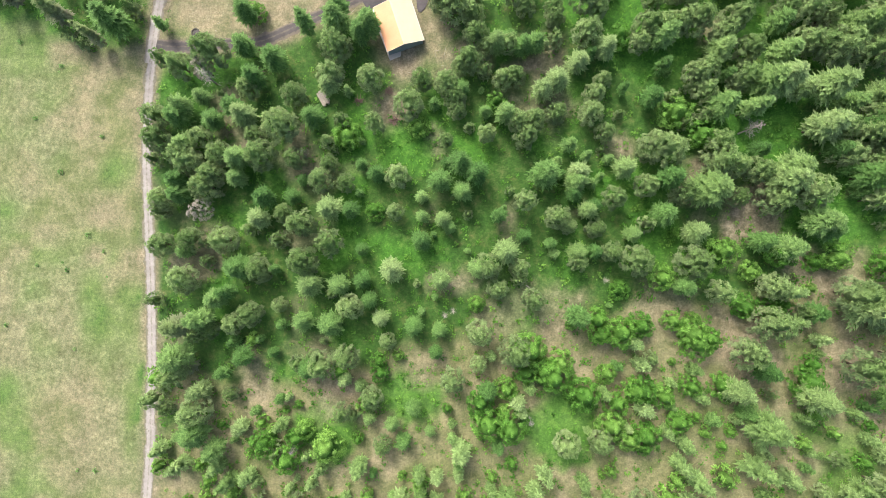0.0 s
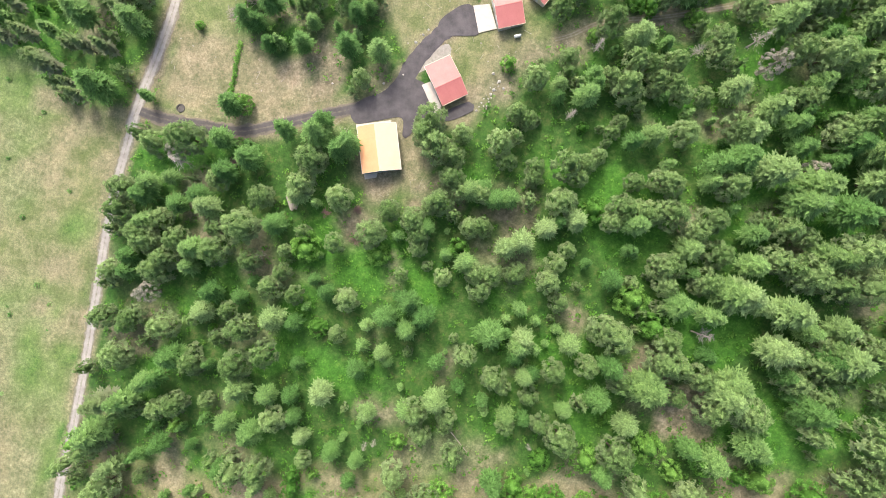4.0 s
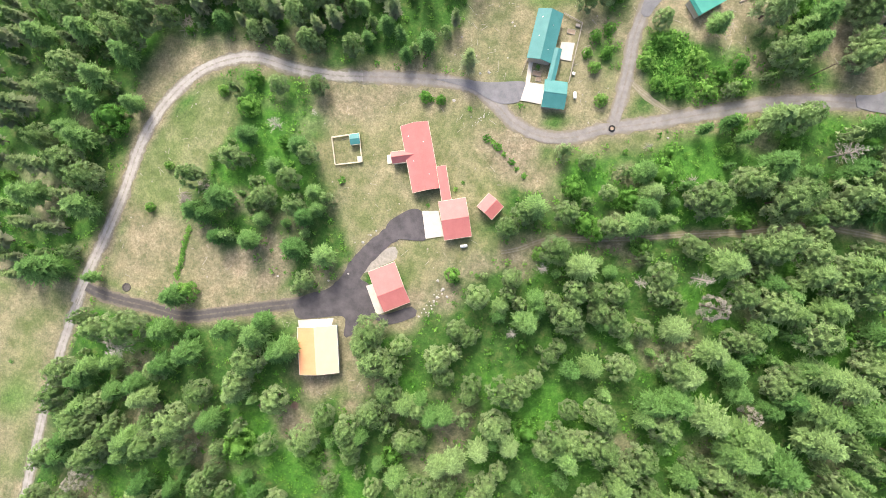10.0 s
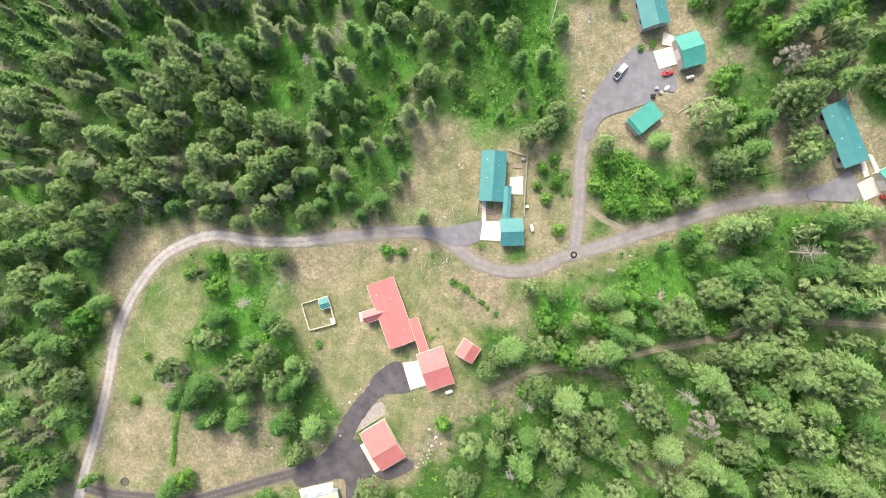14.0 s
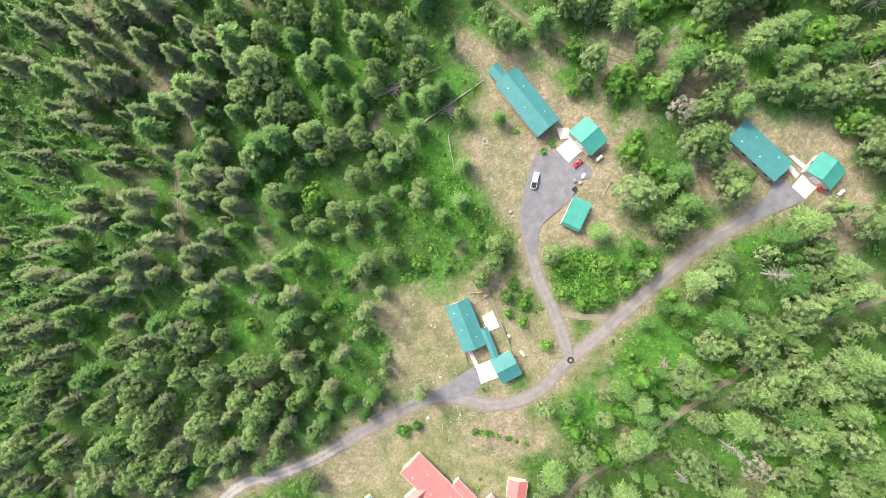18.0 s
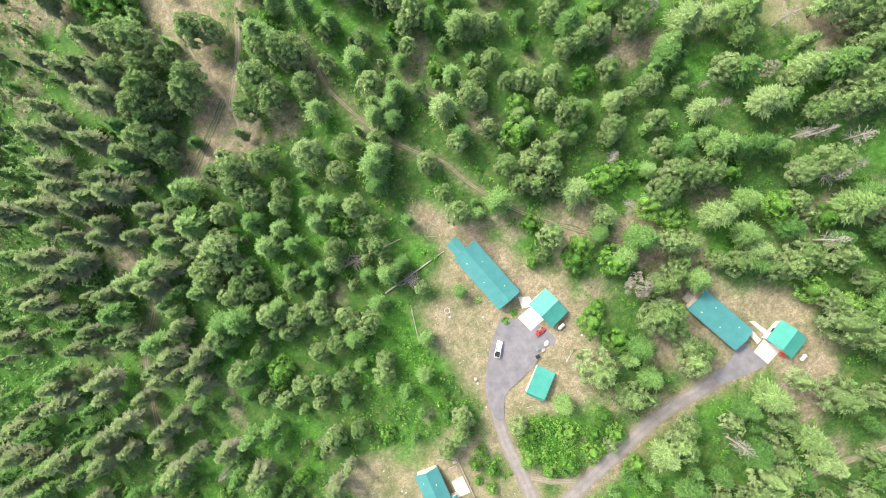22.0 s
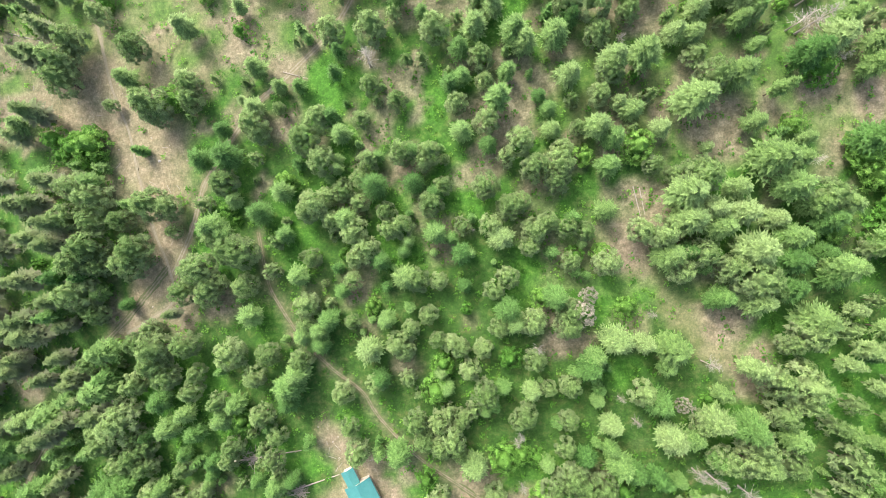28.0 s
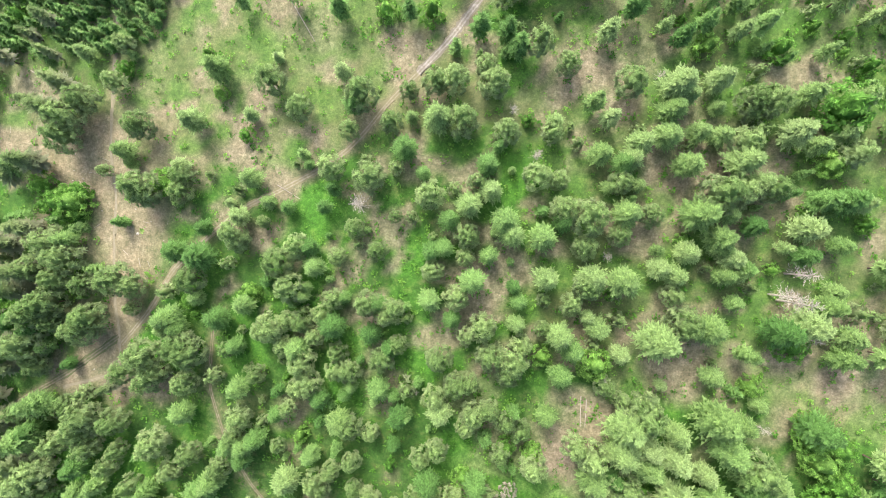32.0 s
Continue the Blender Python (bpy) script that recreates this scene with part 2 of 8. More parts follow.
BARE = [(-12, 48, 7), (100, 220, 8), (110, 207, 9), (85, 232, 7), (128, 165, 9), (70, -20, 9), (95, -35, 8), (20, -30, 7), (-30, -52, 9), (-40, 80, 6), (22, 130, 9), (76, 195, 7), (-60, 20, 5), (-46, 73.5, 5), (-38, 73, 5), (61.7, 85, 4), (78.7, 14.8, 6), (88, 3, 6), (108, -7, 7), (116, -14, 6), (88, -30, 7), (27, -26, 6), (40, -23, 6), (56, 23, 4), (1, 48, 5), (116, 402, 8), (138, 381, 4), (157, 328, 10), (138, 310, 7)]
BARE += [(122, 410, 2.5), (126, 403, 2.5), (127, 394, 3), (137, 384, 3.5), (145, 376, 2.5), (149, 367, 3), (128, 295, 6), (99, 338, 8), (34, 337, 6), (-1, 287, 7), (-19, 284, 5), (155, 381, 5), (185, 337, 5), (200, 333, 7), (175, 329, 4), (65, 398, 7), (27, 376, 6), (38, 355, 6), (104, 316, 4), (65, 335, 3), (149, 370, 3), (142, 362, 4), (131, 301, 8), (157, 275, 7), (163, 260, 8), (115, 272, 6), (54, 290, 5), (70, 324, 6), (12, 287, 4), (65, 235, 5), (80, 227, 6), (104, 212, 6), (80, 301, 6), (94, 6, 8), (123, -36, 9), (94, -31, 6), (115, -14, 5), (35, -30, 7)]
BARE += [(-52, -53, 7), (-1, -48, 5), (-15, 31, 5), (28, 45, 4), (75, 12, 4), (95, 12, 5), (100, 190, 7), (101, 215, 5), (81, 208, 5), (-51, 266, 5), (-89, 190, 3), (58, 116, 6)]

FIELD_GREEN = [(-129, 33.7, 6), (-134, 46, 5), (-125, 15, 7), (-133, 19, 6), (-120, -20, 6), (-140, -5, 9), (-128, -32, 8), (-122, -52, 8), (-136, -62, 9), (-108, -38, 6), (-103, 10, 5), (124, -68, 11), (112, -57, 5)]
BARE_STRIP = [(121, 305), (127, 305), (136, 293), (133, 287), (126, 295)]
BARE_YARDS = [(BARE_STRIP, 0.95), (MOWN, 0.42), (CORNER, 0.35), ([(6, 78), (11, 87), (20, 98), (33, 107), (42, 112.5), (44, 111), (36, 103.5), (28, 97), (22, 89), (16, 81), (11, 75)], 0.8), ([(38.7, 250), (45, 250), (56.5, 239.3), (68, 222), (76, 211), (77, 198), (70, 192), (66, 205), (58, 222), (46, 238)], 0.75), (YARD_TWO, 0.4), (YARD_THREE, 0.55), (YARD_ONE, 0.2),
              ([(-42, 134), (-25, 139), (-8, 143), (4, 144), (-2, 138), (-20, 132), (-34, 122), (-38, 116), (-40, 124)], 0.6), ([(8, 138), (22, 137), (34, 131), (36, 124), (28, 121), (18, 126), (12, 131)], 0.55),
              ([(-62, 78), (-50, 76.5), (-36, 72.5), (-30, 69), (-40, 64), (-52, 68), (-60, 72)], 0.5), (BARN_YARD, 0.45)]
BUILDINGS_AT = [(-14.6, 57.5, 11), (-0.6, 82, 9), (-4.2, 121.5, 13), (11.4, 107.4, 8), (20, 114, 6), (19.2, 166, 11), (27.2, 150.6, 7), (54.4, 224, 13), (68.4, 209.2, 8), (59.3, 188.7, 7),
                (112.6, 191.2, 13), (127.8, 180.5, 8)]
for _k, (_l, _w, _s) in ROADS.items():
    ROADS[_k] = (smooth(_l), _w, _s)


# ---------------------------------------------------------------- materials
def material(name, rough=0.8, metal=0.0):
    m = bpy.data.materials.new(name)
    m.use_nodes = True
    b = m.node_tree.nodes["Principled BSDF"]
    b.inputs["Roughness"].default_value, b.inputs["Metallic"].default_value = rough, metal
    return m, m.node_tree, b


def node(tree, kind, **values):
    n = tree.nodes.new(kind)
    for k, v in values.items():
        n.inputs[k].default_value = v
    return n


def noise_node(tree, size, detail=3.0, rough=0.6):
    """Noise with lumps of about that size in metres, in object space."""
    c = node(tree, "ShaderNodeTexCoord")
    n = node(tree, "ShaderNodeTexNoise", Scale=1.0 / size, Detail=detail, Roughness=rough)
    tree.links.new(c.outputs["Object"], n.inputs["Vector"])
    return n.outputs["Fac"]


def ramp(tree, fac, stops):
    r = node(tree, "ShaderNodeValToRGB")
    e = r.color_ramp.elements
    while len(e) < len(stops):
        e.new(0.5)
    for el, (p, c) in zip(e, stops):
        el.position, el.color = p, (*c, 1)
    tree.links.new(fac, r.inputs[0])
    return r.outputs[0]


def mix(tree, fac, a, b, how="MIX"):
    m = node(tree, "ShaderNodeMix")
    m.data_type, m.blend_type = "RGBA", how
    for sock, v in ((m.inputs[0], fac), (m.inputs[6], a), (m.inputs[7], b)):
        if isinstance(v, (int, float)):
            sock.default_value = v
        elif isinstance(v, tuple):
            sock.default_value = (*v, 1)
        else:
            tree.links.new(v, sock)
    return m.outputs[2]


def bump(tree, bsdf, height, strength=0.4, distance=0.05):
    b = node(tree, "ShaderNodeBump", Strength=strength, Distance=distance)
    tree.links.new(height, b.inputs["Height"])
    tree.links.new(b.outputs[0], bsdf.inputs["Normal"])


def mottled(name, dark, light, size=0.6, fine=0.08, rough=0.85, metal=0.0, relief=0.3):
    m, t, b = material(name, rough, metal)
    a, f = noise_node(t, size), noise_node(t, fine, 2)
    c = mix(t, 0.35, ramp(t, a, [(0.3, dark), (0.7, light)]), ramp(t, f, [(0.3, dark), (0.7, light)]))
    t.links.new(c, b.inputs["Base Color"])
    if relief:
        bump(t, b, f, relief, fine * 0.3)
    return m


def foliage(name, dark, mid, light, thin=0.25, soft=0.0, wither=0.0):
    """Leaf or needle sprays; the tone runs from tree to tree and from spray to spray; low boughs of pines wither grey."""
    m, t, b = material(name, 0.7)
    calm = lambda c: tuple(v + (1.0 - v) * soft for v in c)
    at = node(t, "ShaderNodeAttribute")
    at.attribute_name = "tint"
    info, geo = node(t, "ShaderNodeObjectInfo"), node(t, "ShaderNodeNewGeometry")
    s = node(t, "ShaderNodeMath")
    s.operation = "ADD"
    t.links.new(at.outputs["Fac"], s.inputs[0])
    t.links.new(info.outputs["Random"], s.inputs[1])
    fr = node(t, "ShaderNodeMath")
    fr.operation = "FRACT"
    t.links.new(s.outputs[0], fr.inputs[0])
    tree_tone = ramp(t, fr.outputs[0], [(0.0, dark), (0.45, mid), (1.0, light)])
    spray = ramp(t, geo.outputs["Random Per Island"], [(0.0, calm((0.56, 0.59, 0.54))), (1.0, calm((1.46, 1.44, 1.36)))])
    col = mix(t, 1.0, tree_tone, spray, "MULTIPLY")
    needles = ramp(t, noise_node(t, 0.34, 2, 0.7), [(0.34, calm((0.5, 0.54, 0.5))), (0.5, (0.97, 0.98, 0.94)), (0.66, calm((1.6, 1.56, 1.5)))])
    col = mix(t, 0.6, col, needles, "MULTIPLY")
    end = node(t, "ShaderNodeAttribute")          # highlights painted in: spray ends paler, feet and inner body darker
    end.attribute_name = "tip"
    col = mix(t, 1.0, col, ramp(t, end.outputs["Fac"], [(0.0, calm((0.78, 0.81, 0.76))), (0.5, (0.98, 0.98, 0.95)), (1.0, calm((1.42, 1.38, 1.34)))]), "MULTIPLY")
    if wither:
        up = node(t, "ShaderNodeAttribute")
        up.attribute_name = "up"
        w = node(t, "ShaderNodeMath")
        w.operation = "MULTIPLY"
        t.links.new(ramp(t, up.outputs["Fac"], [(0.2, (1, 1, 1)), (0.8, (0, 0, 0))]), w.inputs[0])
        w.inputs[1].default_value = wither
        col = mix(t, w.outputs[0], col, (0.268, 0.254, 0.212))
    t.links.new(col, b.inputs["Base Color"])
    b.inputs["Specular IOR Level"].default_value = 0.22
    tr = node(t, "ShaderNodeBsdfTranslucent")
    t.links.new(col, tr.inputs[0])
    sh = node(t, "ShaderNodeMixShader", Fac=thin)
    t.links.new(b.outputs[0], sh.inputs[1])
    t.links.new(tr.outputs[0], sh.inputs[2])
    t.links.new(sh.outputs[0], t.nodes["Material Output"].inputs[0])
    return m


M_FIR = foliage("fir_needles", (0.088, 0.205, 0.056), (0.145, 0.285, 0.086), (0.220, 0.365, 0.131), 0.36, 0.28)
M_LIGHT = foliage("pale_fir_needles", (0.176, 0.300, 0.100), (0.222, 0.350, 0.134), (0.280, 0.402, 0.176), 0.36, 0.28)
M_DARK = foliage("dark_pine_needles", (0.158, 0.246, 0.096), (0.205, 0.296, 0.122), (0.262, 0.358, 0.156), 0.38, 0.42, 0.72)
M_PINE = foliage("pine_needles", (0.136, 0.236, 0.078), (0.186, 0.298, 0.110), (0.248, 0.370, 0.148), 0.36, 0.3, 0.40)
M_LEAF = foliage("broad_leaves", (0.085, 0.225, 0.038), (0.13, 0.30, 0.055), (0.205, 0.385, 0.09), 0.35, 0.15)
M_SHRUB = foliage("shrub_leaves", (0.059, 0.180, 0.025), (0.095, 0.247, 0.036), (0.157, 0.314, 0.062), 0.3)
M_DEAD = foliage("bare_twigs", (0.215, 0.205, 0.200), (0.29, 0.278, 0.272), (0.39, 0.375, 0.368), 0.0)
M_RUST = foliage("browned_needles", (0.255, 0.24, 0.215), (0.305, 0.288, 0.262), (0.36, 0.342, 0.315), 0.3, 0.2)
M_BARK = mottled("bark", (0.07, 0.05, 0.04), (0.16, 0.12, 0.09), 0.5, 0.08, 0.95)
M_GREYWOOD = mottled("weathered_wood", (0.26, 0.23, 0.20), (0.44, 0.40, 0.35), 0.7, 0.06, 0.9)
M_ASPHALT = mottled("worn_asphalt", (0.046, 0.042, 0.048), (0.120, 0.111, 0.116), 2.4, 0.08, 0.9)
M_GREYTOP = mottled("grey_asphalt", (0.125, 0.126, 0.138), (0.235, 0.235, 0.248), 2.6, 0.10, 0.9)
M_DIRT = mottled("track_dirt", (0.22, 0.165, 0.12), (0.36, 0.285, 0.21), 1.6, 0.12, 0.95)


def rutted(name, dark, light, crown):
    """A track: paler wheel lines, and a crown and verges taken by grass and dust."""
    m, t, b = material(name, 0.95)
    at = node(t, "ShaderNodeAttribute")
    at.attribute_name = "wheel"
    a, f, g = noise_node(t, 2.6), noise_node(t, 0.12, 2), noise_node(t, 0.9, 4)
    c = mix(t, 0.4, ramp(t, a, [(0.3, dark), (0.7, light)]), ramp(t, f, [(0.3, dark), (0.7, light)]))
    k = node(t, "ShaderNodeMath")
    k.operation = "ADD"
    t.links.new(at.outputs["Fac"], k.inputs[0])
    t.links.new(g, k.inputs[1])
    wear = ramp(t, k.outputs[0], [(0.55, (0, 0, 0)), (0.95, (1, 1, 1))])
    t.links.new(mix(t, wear, crown, c), b.inputs["Base Color"])
    bump(t, b, f, 0.4, 0.04)
    return m


M_GRAVEL = rutted("gravel", (0.27, 0.252, 0.232), (0.48, 0.450, 0.415), (0.20, 0.182, 0.142))
M_DIRT_ROAD = rutted("rutted_dirt", (0.19, 0.158, 0.118), (0.31, 0.262, 0.205), (0.105, 0.128, 0.052))
M_PALE_TRAIL = rutted("pale_trail", (0.25, 0.220, 0.165), (0.36, 0.320, 0.250), (0.215, 0.200, 0.132))
M_TRAIL = rutted("pale_ruts", (0.24, 0.21, 0.16), (0.36, 0.32, 0.255), (0.185, 0.178, 0.10))
M_TRACK = rutted("track_gravel", (0.22, 0.207, 0.195), (0.42, 0.398, 0.372), (0.165, 0.16, 0.112))
M_LANE = rutted("lane_gravel", (0.170, 0.160, 0.155), (0.30, 0.283, 0.268), (0.20, 0.180, 0.138))
M_DRIVE = rutted("faded_asphalt", (0.062, 0.057, 0.058), (0.115, 0.107, 0.105), (0.175, 0.152, 0.122))
M_CONCRETE = mottled("concrete", (0.47, 0.43, 0.385), (0.62, 0.58, 0.52), 1.5, 0.05, 0.85, relief=0.1)
M_WHITE = mottled("white_paint", (0.68, 0.68, 0.66), (0.82, 0.81, 0.79), 0.8, 0.05, 0.6, relief=0.05)
M_WALL = mottled("beige_siding", (0.42, 0.38, 0.32), (0.52, 0.48, 0.41), 1.0, 0.05, 0.8, relief=0.1)
M_REDROOF = mottled("red_metal_roof", (0.47, 0.150, 0.140), (0.56, 0.205, 0.190), 2.5, 0.2, 0.6, 0.0, 0.05)
M_TEALROOF = mottled("teal_metal_roof", (0.042, 0.200, 0.200), (0.070, 0.262, 0.255), 2.5, 0.2, 0.55, 0.0, 0.05)
M_TEALBRIGHT = mottled("bright_teal_metal_roof", (0.040, 0.262, 0.210), (0.070, 0.340, 0.275), 2.5, 0.2, 0.5, 0.0, 0.05)
# one barn roof in two colours: orange west, cream east with its sheen painted in
M_ORANGEROOF = mottled("orange_dim_slope_metal_roof", (0.68, 0.34, 0.165), (0.76, 0.41, 0.21), 2.5, 0.2, 0.4, 0.0, 0.05)
M_TANROOF = mottled("cream_tan_metal_roof", (0.66, 0.48, 0.335), (0.73, 0.55, 0.40), 2.5, 0.2, 0.4, 0.0, 0.05)
M_GLASS, _t, _b = material("window_glass", 0.05)
_b.inputs["Base Color"].default_value = (0.03, 0.04, 0.05, 1)
M_STEEL = mottled("galvanised_steel", (0.40, 0.41, 0.42), (0.55, 0.56, 0.57), 0.4, 0.05, 0.4, 0.8, 0.05)
M_BLACK = mottled("black_rubber", (0.015, 0.015, 0.016), (0.03, 0.03, 0.03), 0.3, 0.03, 0.8)
M_REDPAINT = mottled("red_paint", (0.50, 0.03, 0.03), (0.60, 0.05, 0.04), 0.5, 0.05, 0.4, relief=0.03)
M_CHAR = mottled("charred_stone", (0.05, 0.045, 0.045), (0.15, 0.14, 0.13), 0.3, 0.05, 0.95)
M_ROCK = mottled("rock", (0.34, 0.32, 0.30), (0.50, 0.48, 0.45), 0.4, 0.06, 0.9)


def ground_material():
    m, t, b = material("hillside", 0.95)
    sep = node(t, "ShaderNodeAttribute")
    sep.attribute_name = "cover"
    rgb = node(t, "ShaderNodeSeparateColor")
    t.links.new(sep.outputs["Color"], rgb.inputs[0])
    dry, lush, bare = rgb.outputs[0], rgb.outputs[1], rgb.outputs[2]
    big, mid, fine, tiny = noise_node(t, 9.0, 4), noise_node(t, 2.2, 4), noise_node(t, 0.45, 3), noise_node(t, 0.14, 2)
    floor = ramp(t, mid, [(0.30, (0.022, 0.086, 0.009)), (0.50, (0.040, 0.112, 0.015)), (0.66, (0.078, 0.126, 0.030)), (0.80, (0.135, 0.130, 0.062))])
    grass = ramp(t, big, [(0.32, (0.134, 0.168, 0.064)), (0.50, (0.192, 0.194, 0.100)), (0.68, (0.264, 0.241, 0.152))])
    green = ramp(t, mid, [(0.30, (0.034, 0.135, 0.010)), (0.55, (0.062, 0.200, 0.018)), (0.75, (0.105, 0.245, 0.034))])
    soil = ramp(t, mid, [(0.30, (0.185, 0.150, 0.107)), (0.55, (0.258, 0.217, 0.160)), (0.72, (0.350, 0.307, 0.235))])
    c = mix(t, dry, floor, grass)
    c = mix(t, lush, c, green)
    c = mix(t, bare, c, soil)
    patch = noise_node(t, 4.5, 5, 0.65)
    c = mix(t, dry, c, mix(t, 0.9, c, ramp(t, patch, [(0.30, (0.74, 0.77, 0.68)), (0.5, (1.0, 1.0, 1.0)), (0.68, (1.24, 1.20, 1.20))]), "MULTIPLY"))
    clump = noise_node(t, 1.1, 5, 0.72)
    c = mix(t, 0.62, c, ramp(t, clump, [(0.34, (0.62, 0.72, 0.58)), (0.5, (1.0, 1.0, 1.0)), (0.66, (1.36, 1.27, 1.25))]), "MULTIPLY")
    c = mix(t, 0.75, c, ramp(t, fine, [(0.32, (0.66, 0.69, 0.64)), (0.68, (1.32, 1.28, 1.26))]), "MULTIPLY")
    c = mix(t, 0.3, c, ramp(t, tiny, [(0.28, (0.7, 0.7, 0.7)), (0.72, (1.25, 1.25, 1.25))]), "MULTIPLY")
    t.links.new(c, b.inputs["Base Color"])
    bump(t, b, fine, 0.6, 0.12)
    return m


# ---------------------------------------------------------------- mesh helpers
def mesh_of(name, verts, faces, mat, tint=None, tip=None, up=None):
    me = bpy.data.meshes.new(name)
    verts, faces = np.asarray(verts, np.float32), np.asarray(faces, np.int32)
    k = faces.shape[1]
    me.vertices.add(len(verts))
    me.vertices.foreach_set("co", verts.ravel())
    me.loops.add(faces.size)
    me.loops.foreach_set("vertex_index", faces.ravel())
    me.polygons.add(len(faces))
    me.polygons.foreach_set("loop_start", np.arange(0, faces.size, k, dtype=np.int32))
    me.update(calc_edges=True)
    if tint is not None:
        me.attributes.new("tint", "FLOAT", "POINT").data.foreach_set("value", np.asarray(tint, np.float32))
    if tip is not None:
        me.attributes.new("tip", "FLOAT", "POINT").data.foreach_set("value", np.asarray(tip, np.float32))
    if up is not None:
        me.attributes.new("up", "FLOAT", "POINT").data.foreach_set("value", np.asarray(up, np.float32))
    me.materials.append(mat)
    return me


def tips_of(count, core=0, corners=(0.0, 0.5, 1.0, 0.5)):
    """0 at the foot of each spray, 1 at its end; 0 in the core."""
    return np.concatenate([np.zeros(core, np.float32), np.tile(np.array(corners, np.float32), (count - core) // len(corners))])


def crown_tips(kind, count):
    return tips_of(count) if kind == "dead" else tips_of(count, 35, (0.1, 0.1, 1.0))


def part(name, bm, mat, parent=None, label=""):
    me = bpy.data.meshes.new(name)
    bm.to_mesh(me)
    bm.free()
    me.materials.append(mat)
    ob = new(name, me)
    if parent:
        ob.parent = parent
    if label:
        tagged(ob, label)
    return ob


def box_bm(sx, sy, sz, at=(0, 0, 0), turn=0.0, bevel=0.0, bm=None):
    """A box of that size standing on at."""
    bm = bm or bmesh.new()
    m = Matrix.Translation(at) @ Matrix.Rotation(turn, 4, "Z") @ Matrix.Translation((0, 0, sz / 2)) @ Matrix.Diagonal((sx, sy, sz, 1))
    r = bmesh.ops.create_cube(bm, size=1, matrix=m)
    if bevel:
        es = {e for v in r["verts"] for e in v.link_edges}
        bmesh.ops.bevel(bm, geom=list(es), offset=bevel, segments=2, affect="EDGES", profile=0.5)
    return bm


def tube_bm(p, q, r0, r1, sides=8, bm=None):
    bm = bm or bmesh.new()
    p, q = Vector(p), Vector(q)
    d = q - p
    m = Matrix.Translation((p + q) / 2) @ d.to_track_quat("Z", "Y").to_matrix().to_4x4()
    bmesh.ops.create_cone(bm, segments=sides, radius1=r0, radius2=r1, depth=d.length, cap_ends=True, matrix=m)
    return bm


def thing(name, label, category, at=(0, 0, 0), turn=0.0, group="", kind=""):
    ob = new(name)
    ob.matrix_basis = Matrix.Translation(at) @ Matrix.Rotation(turn, 4, "Z")
    return tagged(ob, label, category, group, kind)


